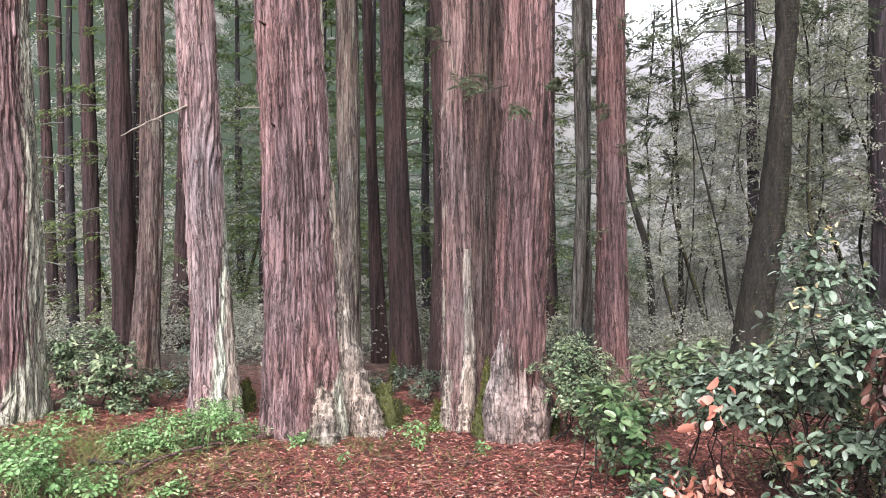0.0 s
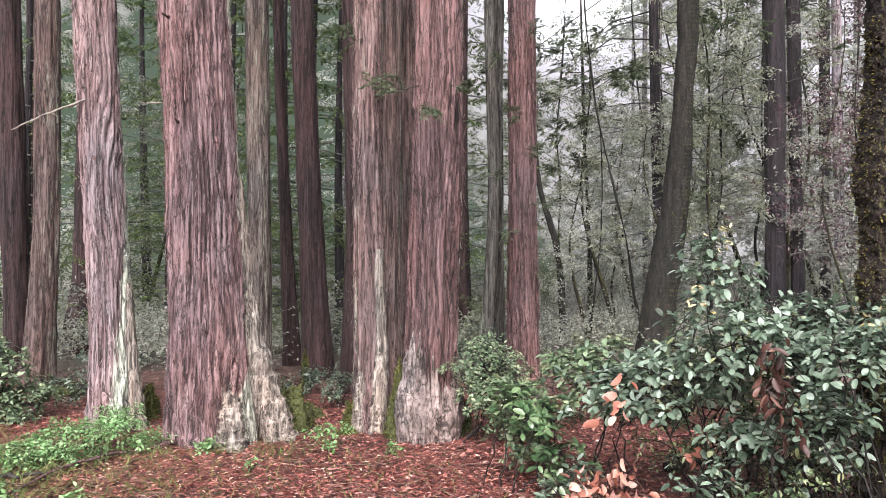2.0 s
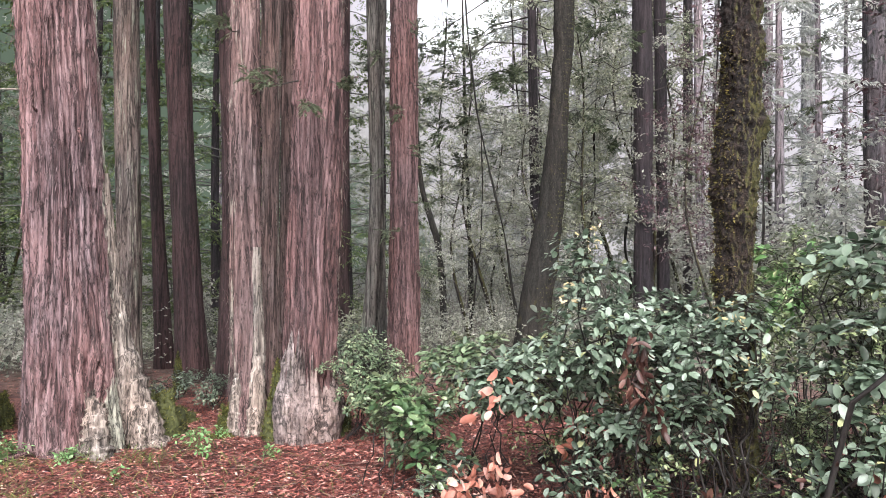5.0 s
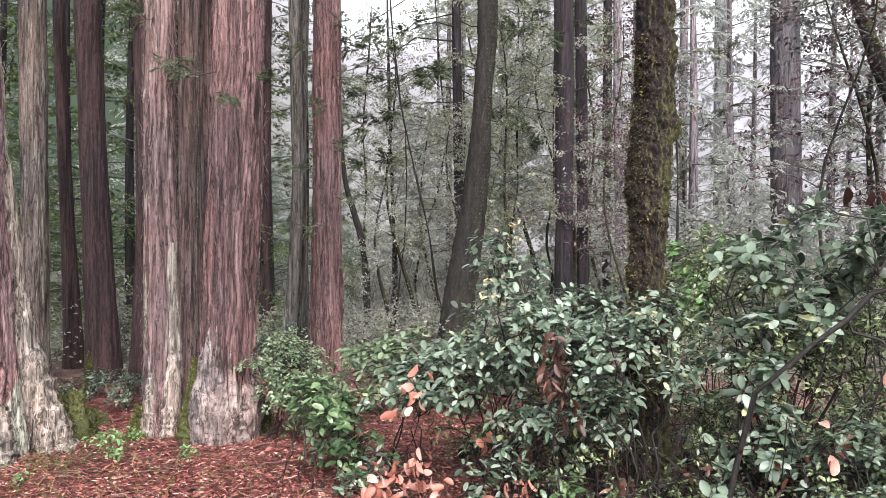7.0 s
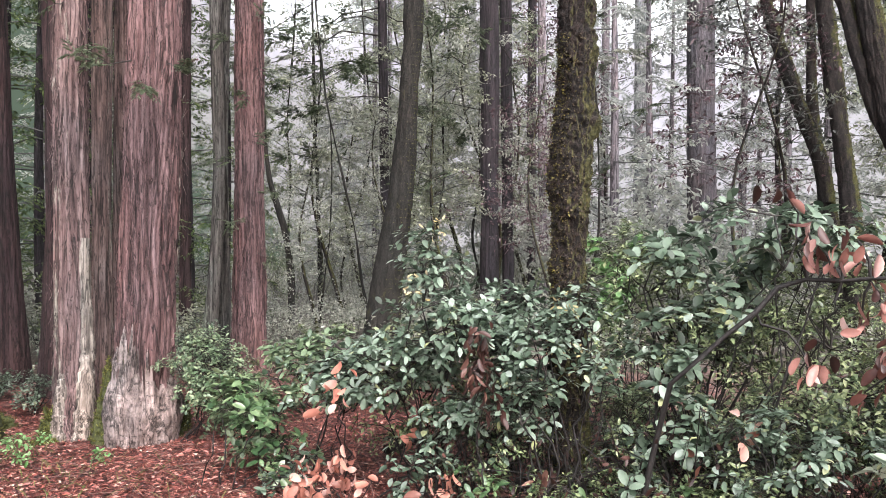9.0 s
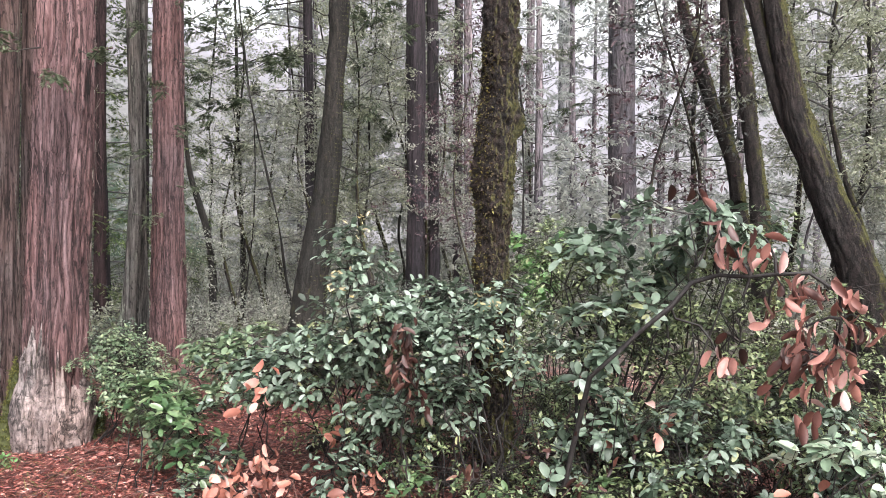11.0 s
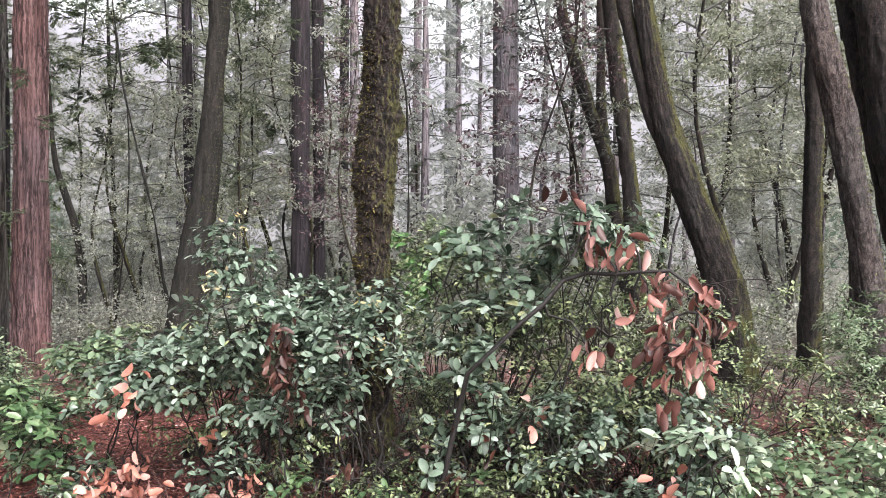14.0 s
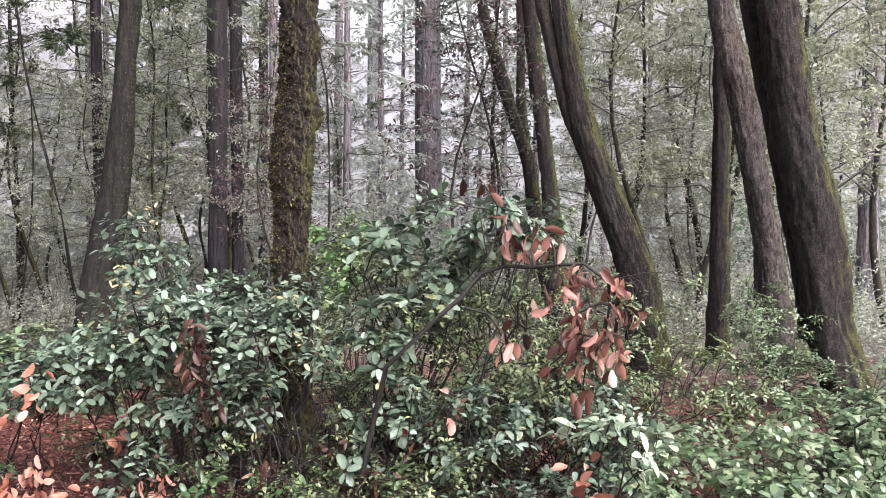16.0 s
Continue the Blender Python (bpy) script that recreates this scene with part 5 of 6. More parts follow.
shrub("rhododendron_bush", (2.1, 4.3), [(2.05, 4.0, 1.0, 0.42, 0.3, 0.3), (1.8, 4.35, 0.8, 0.45, 0.35, 0.25), (2.08, 4.12, 1.4, 0.2, 0.2, 0.24), (2.4, 3.85, 0.8, 0.3, 0.25, 0.3), (2.45, 4.05, 1.15, 0.3, 0.25, 0.2), (2.25, 3.98, 0.5, 0.26, 0.2, 0.2)], "large glossy blue-green leathery-leaved bush", LEAF_RHODO, LEAF_RHODO_OWN, 300, 560, seed=90, group="leathery shrubs", stems=2)
shrub("rhododendron_bush", (1.55, 5.0), [(1.6, 4.9, 0.75, 0.38, 0.3, 0.24), (1.28, 5.3, 0.3, 0.26, 0.28, 0.25), (1.95, 4.9, 0.65, 0.35, 0.3, 0.3)], "low glossy green leathery-leaved bush", LEAF_LIGHT, LEAF_LIGHT_OWN, 220, 320, seed=91, group="leathery shrubs", stems=2)
shrub("rhododendron_bush", (3.1, 3.45), [(3.2, 3.3, 0.95, 0.32, 0.28, 0.35), (3.4, 3.15, 1.35, 0.3, 0.28, 0.25), (3.15, 3.3, 0.55, 0.28, 0.25, 0.35), (3.55, 2.95, 1.7, 0.3, 0.28, 0.2), (3.2, 3.35, 1.55, 0.25, 0.25, 0.2), (3.8, 2.75, 1.62, 0.25, 0.25, 0.16)], "wide airy leathery-leaved bush with bent dark stems", LEAF_RHODO, LEAF_RHODO_OWN, 300, 210, leaf=(0.078, 0.043), seed=92, group="leathery shrubs", stems=2, stem_r=0.01)
shrub("rhododendron_bush", (2.6, 3.55), [(2.5, 3.6, 1.0, 0.2, 0.15, 0.2), (2.4, 3.7, 0.62, 0.2, 0.2, 0.24), (2.78, 3.62, 1.2, 0.2, 0.1, 0.1), (2.85, 3.5, 0.85, 0.12, 0.08, 0.12)], "leathery-leaved bush growing round the mossy trunk", LEAF_RHODO, LEAF_RHODO_OWN, 260, 210, seed=93, group="leathery shrubs")
shrub("rhododendron_bush", (3.5, 2.6), [(3.5, 2.7, 0.45, 0.4, 0.3, 0.3), (3.9, 2.45, 0.55, 0.35, 0.35, 0.35), (3.25, 2.75, 0.6, 0.2, 0.2, 0.14)], "leathery-leaved bush in the thicket", LEAF_RHODO, LEAF_RHODO_OWN, 220, 190, leaf=(0.056, 0.029), seed=94, group="leathery shrubs")
shrub("rhododendron_bush", (1.9, 4.1), [(1.95, 4.0, 0.2, 0.25, 0.2, 0.18), (1.3, 4.6, 0.12, 0.2, 0.2, 0.12)], "low young leathery-leaved seedlings in the litter", LEAF_RHODO, LEAF_RHODO_OWN, 120, 50, seed=104, group="leathery shrubs")
shrub("rhododendron_bush", (1.15, 4.95), [(1.1, 4.88, 0.42, 0.2, 0.2, 0.24), (1.26, 4.8, 0.22, 0.18, 0.16, 0.16), (1.0, 5.1, 0.6, 0.14, 0.14, 0.14)], "small fresh-green leathery-leaved bush by the litter", LEAF_YOUNG, tips=75, leaf=(0.07, 0.036), seed=158, group="leathery shrubs", stems=2, stem_r=0.006)
for k, (x, y) in enumerate(((2.2, 3.72), (2.66, 3.36), (2.95, 2.98))):
    shrub("young_plant", (x, y), [(x, y, 0.17, 0.13, 0.11, 0.1)], "fresh green young plant under the leathery bushes", LEAF_YOUNG, tips=12, leaf=(0.064, 0.032), per=7, seed=160 + k, category="plant", group="young plants", stems=2, stem_r=0.004, wood=HERB_STEM)
shrub("pale_bush", (3.3, 1.75), [(3.2, 1.73, 0.64, 0.22, 0.2, 0.18)], "small bush with pale silvery-green leaves", LEAF_RHODO, LEAF_PALE, 170, 20, seed=95, group="leathery shrubs", leaf=(0.076, 0.038))
shrub("ground_shrub", (4.5, 1.6), [(4.45, 1.6, 0.25, 0.7, 0.6, 0.25), (5.3, 1.5, 0.35, 0.7, 0.6, 0.3), (4.0, 1.2, 0.2, 0.5, 0.4, 0.22)], "low spreading bright-green leafy cover", LEAF_COVER, LEAF_RHODO_OWN, 120, 480, (0.058, 0.034), 8, 96, group="low shrubs", full="oval")
shrub("huckleberry_bush", (1.08, 6.3), [(1.05, 6.25, 0.55, 0.36, 0.3, 0.4), (1.25, 6.2, 0.3, 0.3, 0.3, 0.3)], "bushy small-leaved evergreen shrub beside the burl", LEAF_LIGHT, tips=520, leaf=(0.035, 0.018), per=12, seed=97, full="oval", group="small-leaved shrubs")
shrub("huckleberry_bush", (-3.4, 7.5), [(-3.45, 7.45, 0.45, 0.45, 0.35, 0.38), (-3.1, 7.5, 0.2, 0.3, 0.3, 0.22)], "green leathery-leaved bush between redwood trunks", LEAF_LIGHT, tips=420, leaf=(0.058, 0.031), per=9, seed=98, full=False, group="small-leaved shrubs")
shrub("huckleberry_bush", (7.2, 2.6), [(7.2, 2.57, 0.7, 0.5, 0.45, 0.45), (7.2, 2.4, 0.3, 0.7, 0.5, 0.3)], "feathery grey-green bush at the leaning trunk", LEAF_COVER, tips=560, leaf=(0.045, 0.018), per=12, seed=99, full=False, group="small-leaved shrubs")
shrub("huckleberry_bush", (3.9, 4.9), [(4.1, 5.0, 1.2, 0.7, 0.6, 0.55), (3.6, 5.0, 0.6, 0.8, 0.6, 0.5), (4.6, 4.3, 1.0, 0.7, 0.6, 0.6)], "fine-leaved thicket behind the mossy trunk", LEAF_SMALL, tips=500, leaf=(0.05, 0.024), per=10, seed=100, full=False, group="small-leaved shrubs")
shrub("huckleberry_bush", (5.4, 3.2), [(5.4, 3.2, 0.9, 0.8, 0.7, 0.6), (4.9, 3.4, 0.5, 0.8, 0.6, 0.45), (5.6, 2.6, 0.4, 0.8, 0.6, 0.4)], "fine-leaved thicket in the shade", LEAF_SMALL, tips=450, leaf=(0.05, 0.024), per=10, seed=101, full=False, group="small-leaved shrubs")
shrub("herb_patch", (-2.0, 5.7), [(-2.15, 6.05, 0.14, 0.3, 0.25, 0.16), (-1.85, 6.2, 0.16, 0.25, 0.2, 0.16), (-2.4, 5.9, 0.08, 0.25, 0.2, 0.1), (-2.05, 6.9, 0.14, 0.16, 0.15, 0.14), (-1.6, 6.3, 0.06, 0.2, 0.12, 0.08)], "patch of bright green nettle-like herbs", LEAF_BRIGHT, tips=520, leaf=(0.034, 0.02), per=8, seed=102, full=False, group="herbs", category="plant", stems=8, stem_r=0.003, clump=0.06, wood=HERB_STEM)
shrub("herb_patch", (-2.4, 4.2), [(-2.75, 5.1, 0.2, 0.25, 0.25, 0.2), (-2.6, 4.75, 0.15, 0.2, 0.2, 0.2), (-3.1, 5.6, 0.1, 0.3, 0.2, 0.12), (-2.9, 5.3, 0.1, 0.3, 0.3, 0.1), (-2.35, 5.0, 0.06, 0.3, 0.25, 0.07)], "bright green low herbs on the litter", LEAF_BRIGHT, tips=330, leaf=(0.042, 0.026), per=6, seed=103, group="herbs", category="plant", stems=8, stem_r=0.003, clump=0.06, wood=HERB_STEM)
dead_branch("dry_branch", [(2.78, 3.15, 0.0), (2.86, 2.99, 0.8), (3.0, 2.86, 1.05), (3.13, 2.71, 1.26), (3.32, 2.6, 1.41), (3.37, 2.37, 1.38), (3.48, 2.22, 1.44), (3.61, 2, 1.32), (3.57, 2.07, 1.04)],
            [(3.4, 2.33, 1.6, 8), (3.32, 2.44, 1.55, 8), (3.28, 2.5, 1.64, 7), (3.37, 2.38, 1.47, 6), (3.5, 2.2, 1.37, 18), (3.58, 2.06, 1.36, 18), (3.63, 1.98, 1.22, 18), (3.51, 2.18, 1.18, 19), (3.48, 2.22, 1.05, 19), (3.53, 2.13, 1.02, 17), (3.6, 2.03, 0.97, 13),
             (3.41, 2.31, 1.26, 8), (3.28, 2.5, 1.02, 7), (3.32, 2.44, 1.09, 5), (3.42, 2.3, 0.9, 5), (3.52, 2.16, 0.8, 8), (3.57, 2.07, 1.13, 12), (3.46, 2.26, 1.32, 9), (3.28, 2.64, 1.84, 4)], "dark bent branch hung with withered pink-brown leaves", LEAF_DRY, (0.1, 0.048), 109, 0.018, 1.8)
dead_branch("dry_branch", [(2.2, 3.7, 0.05), (2.12, 3.65, 0.7), (2.09, 3.58, 1.12)], [(2.09, 3.58, 1.1, 12), (2.09, 3.58, 1.03, 12), (2.08, 3.58, 0.95, 14), (2.06, 3.59, 0.85, 14), (2.16, 3.54, 0.78, 9), (2.1, 3.58, 0.88, 14), (2.08, 3.58, 0.8, 12)], "hanging bundle of dark brown withered leaves", LEAF_DARKDRY, (0.082, 0.036), 111, hang=1.8)
dead_branch("dry_branch", [(1.66, 4.5, 0.0), (1.52, 4.16, 0.55), (1.43, 4.0, 0.81)], [(1.43, 4.0, 0.82, 6), (1.34, 4.03, 0.69, 4), (1.42, 4.01, 0.72, 4)], "twig of withered orange leaves", LEAF_ORANGE, (0.088, 0.054), 112)
dead_branch("dry_branch", [(1.6, 3.95, 0.0), (1.4, 4.15, 0.2), (1.27, 4.13, 0.28)], [(1.27, 4.13, 0.3, 12), (1.35, 4.1, 0.22, 12), (1.52, 4.16, 0.34, 11), (1.42, 4.2, 0.27, 12), (1.2, 4.1, 0.2, 12), (1.45, 4.0, 0.2, 12), (1.3, 4.0, 0.12, 12), (1.55, 4.05, 0.22, 11), (1.95, 4.21, 0.4, 6)], "low branch of withered orange leaves on the litter", LEAF_ORANGE, (0.078, 0.05), 113)
dead_branch("dry_branch", [(3.15, 2.9, 0.0), (3.22, 2.82, 0.55)], [(3.22, 2.82, 0.62, 4), (3.2, 2.83, 0.55, 3), (3.03, 3.02, 0.44, 3)], "twig of coral-pink withered leaves", LEAF_ORANGE, (0.105, 0.05), 114)
dead_branch("dry_branch", [(1.95, 3.75, 0.0), (1.91, 3.67, 0.25)], [(1.91, 3.67, 0.28, 8), (1.85, 3.68, 0.2, 6)], "withered orange leaves near the ground", LEAF_ORANGE, (0.085, 0.052), 115)
dead_branch("dry_branch", [(2.5, 3.55, 0.0), (2.47, 3.47, 0.3)], [(2.47, 3.47, 0.3, 9), (2.42, 3.5, 0.18, 8), (2.5, 3.45, 0.12, 8)], "dark withered leaves at the foot of the thicket", LEAF_DARKDRY, seed=116, hang=1.4)
dead_branch("dry_branch", [(2.9, 3.1, 0.0), (2.85, 3.05, 0.28)], [(2.85, 3.05, 0.27, 9), (2.8, 3.1, 0.15, 7)], "dark red-brown withered leaves low down", LEAF_DARKDRY, seed=117, hang=1.4)
dead_branch("dry_branch", [(3.1, 1.9, 0.0), (3.0, 1.81, 0.4)], [(3.0, 1.81, 0.42, 8), (3.05, 1.8, 0.3, 8), (3.4, 2.1, 0.38, 6)], "pinkish withered leaves on a low twig", LEAF_ORANGE, (0.105, 0.055), 118)
for k, (x, y, z) in enumerate(((2.0, 3.97, 1.64), (1.8, 3.84, 1.34), (2.69, 3.55, 0.92), (2.3, 3.7, 0.75), (2.55, 3.5, 1.2))):
    dead_branch("young_shoot", [(x - 0.06, y + 0.18, z - 0.28), (x, y, z)], [(x, y, z, 9), (x + 0.03, y, z - 0.02, 6)], "twig end with cream-yellow young leaves", LEAF_CREAM, (0.036, 0.015), 140 + k, 0.003, -0.3, "young shoots", "twig")
shrub("maple_sapling", (4.25, 5.1), [(4.2, 5.05, 1.5, 0.3, 0.3, 0.2), (4.05, 4.9, 1.1, 0.3, 0.3, 0.25)], "young sapling with bright yellow-green leaves", LEAF_BRIGHT, tips=70, leaf=(0.09, 0.06), per=5, seed=150, group="small-leaved shrubs", stem_r=0.008)
shrub("ground_shrub", (4.3, 1.3), [(4.3, 1.15, 0.3, 0.5, 0.4, 0.28), (4.17, 1.98, 0.25, 0.45, 0.35, 0.22), (5.5, 1.2, 0.4, 0.6, 0.6, 0.35), (3.7, 1.5, 0.15, 0.4, 0.4, 0.2), (5.0, 0.9, 0.4, 0.6, 0.5, 0.3)], "dense bright-green leafy ground cover", LEAF_COVER, LEAF_RHODO_OWN, 100, 700, (0.054, 0.032), 9, 151, group="low shrubs", full="oval")
shrub("huckleberry_bush", (2.3, 6.7), [(2.1, 7.0, 0.35, 0.7, 0.5, 0.35), (2.6, 6.5, 0.5, 0.6, 0.5, 0.4), (3.4, 6.6, 0.55, 0.8, 0.6, 0.5)], "fine-leaved shrub behind the leathery bushes", LEAF_SMALL, tips=420, leaf=(0.045, 0.022), per=9, seed=152, full=False, group="small-leaved shrubs")
shrub("huckleberry_bush", (2.7, 4.0), [(2.6, 4.1, 0.3, 0.6, 0.4, 0.3), (3.3, 3.6, 0.35, 0.6, 0.4, 0.35), (3.7, 3.1, 0.35, 0.5, 0.4, 0.35), (3.0, 2.9, 0.15, 0.5, 0.4, 0.15), (4.0, 2.7, 0.7, 0.4, 0.4, 0.4), (2.7, 3.4, 0.15, 0.4, 0.3, 0.15), (3.5, 2.9, 0.25, 0.5, 0.4, 0.25)], "tangled fine-leaved growth under the leathery bushes", LEAF_SMALL, tips=1100, leaf=(0.038, 0.02), per=10, seed=153, full=False, group="small-leaved shrubs", stem_r=0.007)
for k, (x, y, z, rx, ry, rz, count) in enumerate(((-0.6, 8.5, 0.15, 0.4, 0.3, 0.16, 90), (-0.2, 7.9, 0.16, 0.3, 0.25, 0.18, 80), (-2.9, 9.2, 0.3, 0.5, 0.4, 0.3, 130), (-2.9, 8.3, 0.14, 0.4, 0.3, 0.16, 80), (-1.8, 9.5, 0.4, 0.5, 0.5, 0.4, 130), (-4.6, 9.5, 0.4, 0.6, 0.5, 0.4, 130), (-0.95, 8.0, 0.12, 0.3, 0.25, 0.14, 60), (0.0, 9.6, 0.3, 0.6, 0.4, 0.3, 110), (1.3, 8.6, 0.35, 0.5, 0.4, 0.35, 120))):
    shrub("huckleberry_bush", (x, y), [(x, y, z, rx, ry, rz)], "dark low growth among the redwood feet", LEAF_RHODO, tips=count, leaf=(0.042, 0.02), per=9, seed=220 + k, full=False, group="small-leaved shrubs", stems=4, stem_r=0.006)


shrub("huckleberry_bush", (3.75, 3.1), [(3.5, 3.3, 0.9, 0.45, 0.35, 0.4), (3.85, 2.95, 0.9, 0.45, 0.4, 0.45), (4.2, 2.6, 0.6, 0.45, 0.4, 0.45), (3.3, 3.6, 1.35, 0.35, 0.3, 0.3), (4.0, 2.9, 1.45, 0.4, 0.35, 0.3)], "tangled small-leaved shrub filling the thicket", LEAF_SMALL, tips=900, leaf=(0.042, 0.021), per=10, seed=155, full=False, group="small-leaved shrubs", stem_r=0.008)
shrub("huckleberry_bush", (2.2, 4.6), [(2.1, 4.6, 0.6, 0.45, 0.3, 0.35), (2.6, 4.5, 0.8, 0.4, 0.3, 0.4)], "small-leaved shrub behind the large leathery bush", LEAF_SMALL, tips=330, leaf=(0.045, 0.022), per=9, seed=156, full=False, group="small-leaved shrubs", stem_r=0.008)
shrub("rhododendron_bush", (3.9, 2.2), [(3.95, 2.15, 0.35, 0.4, 0.3, 0.28), (3.45, 2.3, 0.2, 0.3, 0.25, 0.18), (3.1, 2.5, 0.15, 0.25, 0.2, 0.14)], "low leathery-leaved growth under the dry branch", LEAF_RHODO, LEAF_RHODO_OWN, 150, 110, leaf=(0.055, 0.028), seed=157, group="leathery shrubs")


for k, (x, y, z, rx, ry, rz, count) in enumerate(((3.7, 4.5, 0.3, 0.5, 0.4, 0.32, 150), (4.4, 3.9, 0.25, 0.5, 0.4, 0.28, 150), (4.9, 3.5, 0.2, 0.5, 0.4, 0.22, 120), (5.4, 4.3, 0.3, 0.6, 0.5, 0.3, 150), (4.6, 5.2, 0.35, 0.6, 0.5, 0.35, 150), (6.2, 3.3, 0.2, 0.5, 0.4, 0.22, 110), (5.0, 2.65, 0.16, 0.4, 0.35, 0.18, 90), (5.9, 2.5, 0.2, 0.5, 0.3, 0.2, 100))):
    shrub("huckleberry_bush", (x, y), [(x, y, z, rx, ry, rz)], "low small-leaved shrub on the forest floor", LEAF_SMALL if k % 2 else LEAF_LIGHT, tips=count, leaf=(0.05, 0.025), per=9, seed=240 + k, full="oval", group="small-leaved shrubs", stems=4, stem_r=0.005)


# ---- at the redwoods' feet ----
def mound(name, x, y, rx, ry, rz, material, label, category, seed, leaves=0):
    """A soft lump of moss on the ground."""
    z = on_ground(x, y)
    a, b = np.meshgrid(np.linspace(0, 2 * np.pi, 40, endpoint=False), np.linspace(0, 1, 18), indexing="xy")
    d = np.stack([np.cos(a) * np.cos(b * np.pi / 2), np.sin(a) * np.cos(b * np.pi / 2), np.sin(b * np.pi / 2)], -1).reshape(-1, 3)
    r = (1 + 1.3 * (fbm(d * 2.2 + seed, 3, seed) - 0.5) + 0.5 * (fbm(d * 8 + seed, 2, seed + 1) - 0.5)) * (1 + 0.35 * (1 - d[:, 2]) ** 3)
    v = d * r[:, None] * [rx, ry, rz] - [0, 0, 0.03]
    i, j = np.meshgrid(np.arange(17), np.arange(40), indexing="ij")
    k = (j + 1) % 40
    q = np.stack([i * 40 + j, i * 40 + k, (i + 1) * 40 + k, (i + 1) * 40 + j], -1).reshape(-1, 4)
    th = thing(name, (x, y, z), label, category, "moss")
    part("cushion", mesh_of("cushion", v, [q], material), th)
    rng = np.random.default_rng(seed)
    n = leaves or 1900
    pick = v[rng.integers(0, len(v) - 40, n)]
    w = small_leaves(pick, unit(unit(pick + 1e-6) * 0.7 + rng.normal(0, 0.5, (n, 3))), unit(rng.normal(0, 1, (n, 3))), rng.uniform(0.012, 0.035, n), rng.uniform(0.005, 0.012, n))
    part("moss_fronds", mesh_of("moss_fronds", *w, MOSS_FROND), th, "tiny yellow-green fronds", "stuff")


for k, (x, y, rx, ry, rz) in enumerate(((-0.62, 6.92, 0.2, 0.24, 0.36), (-0.52, 7.4, 0.16, 0.2, 0.14), (-1.95, 7.5, 0.07, 0.1, 0.3), (-0.58, 8.98, 0.05, 0.05, 0.3), (-0.04, 6.9, 0.05, 0.1, 0.22), (-0.08, 6.75, 0.12, 0.08, 0.05), (-1.1, 6.2, 0.18, 0.08, 0.03), (0.38, 6.6, 0.085, 0.1, 0.5), (-3.1, 9.0, 0.25, 0.25, 0.12), (0.9, 6.75, 0.1, 0.2, 0.26))):
    mound("moss_cushion", x, y, rx, ry, rz, MOSS, "soft yellow-green moss on wood and litter", "moss", 160 + k, 4200 if k == 7 else 3600 if k == 0 else 0)


def trunk_of(host):
    return [o for o in host.children if o.name.startswith("trunk")][0]


def burl(tree_name, x, y, seed):
    """Grey swollen foot wood with torn shards above, wrapped round a trunk."""
    rng = np.random.default_rng(seed)
    n, m = 110, 44
    a = np.radians(np.linspace(-205, 15, n))
    jag = 0.36 + 0.2 * vnoise(np.c_[a * 3.5, 0 * a, 0 * a], seed) + (0.1 + 0.5 * np.clip(np.cos(a + np.radians(125)), 0, 1) ** 3) * vnoise(np.c_[a * 19, 0 * a, 0 * a], seed + 1)
    t = np.linspace(0, 1, m)
    ga, gt = np.meshgrid(a, t, indexing="ij")
    gz = -0.12 + (np.repeat(jag[:, None], m, 1) + 0.12) * gt
    p = np.stack([np.cos(ga), np.sin(ga), gz], -1).reshape(-1, 3)
    lump = 0.07 * (fbm(p * [3, 3, 4], 3, seed) - 0.4) + 0.03 * (fbm(p * [12, 12, 12], 3, seed + 2) - 0.5) + 0.02 * (1 - np.abs(2 * fbm(p * [22, 22, 6], 2, seed + 5) - 1))
    r = 0.222 + 1.5 * lump.reshape(gz.shape) + 0.03 * np.sin(np.clip(gz, 0, 0.5) * np.pi / 0.5) - 0.06 * gt**6 + 0.03 * np.exp(-np.clip(gz, 0, 1) / 0.08)
    v = np.stack([np.cos(ga) * r, np.sin(ga) * r, gz], -1).reshape(-1, 3)
    i, j = np.meshgrid(np.arange(n - 1), np.arange(m - 1), indexing="ij")
    k = i * m + j
    q = np.stack([k, k + m, k + m + 1, k + 1], -1).reshape(-1, 4)
    host = [o for o in bpy.data.objects if o.name == tree_name][0]
    part("burl", mesh_of("burl", v + [x - host.location.x, y - host.location.y, 0], [q], BURL), trunk_of(host), "swollen grey weathered foot wood")


def roots(points, x, y, r, count, seed, material, spread=0.5, rise=0.5):
    """Fluted root ribs that run down a trunk's foot into the ground."""
    rng = np.random.default_rng(seed)
    host = [o for o in bpy.data.objects if o.name == points][0]
    for k in range(count):
        a = radians(-165 + 150 * (k + rng.uniform(0.2, 0.8)) / count)
        d = np.array([np.cos(a), np.sin(a), 0])
        side = np.array([-np.sin(a), np.cos(a), 0])
        top = rise * rng.uniform(0.45, 1.1)
        t = np.linspace(0, 1, 9)[:, None]
        sway = rng.normal(0, 0.09) * np.sin(t * 3) + rng.normal(0, 0.06) * t
        out = r * (0.9 + (spread * 0.62) * t**2.6)
        way = d * out + side * sway + np.array([0, 0, 1]) * (top * (1 - t) ** 1.2 - 0.06 * t)
        part("root", mesh_of("root", *tube(way + [x - host.location.x, y - host.location.y, 0], 0.015, rng.uniform(0.035, 0.075), 9, 0.8, k), material), trunk_of(host))


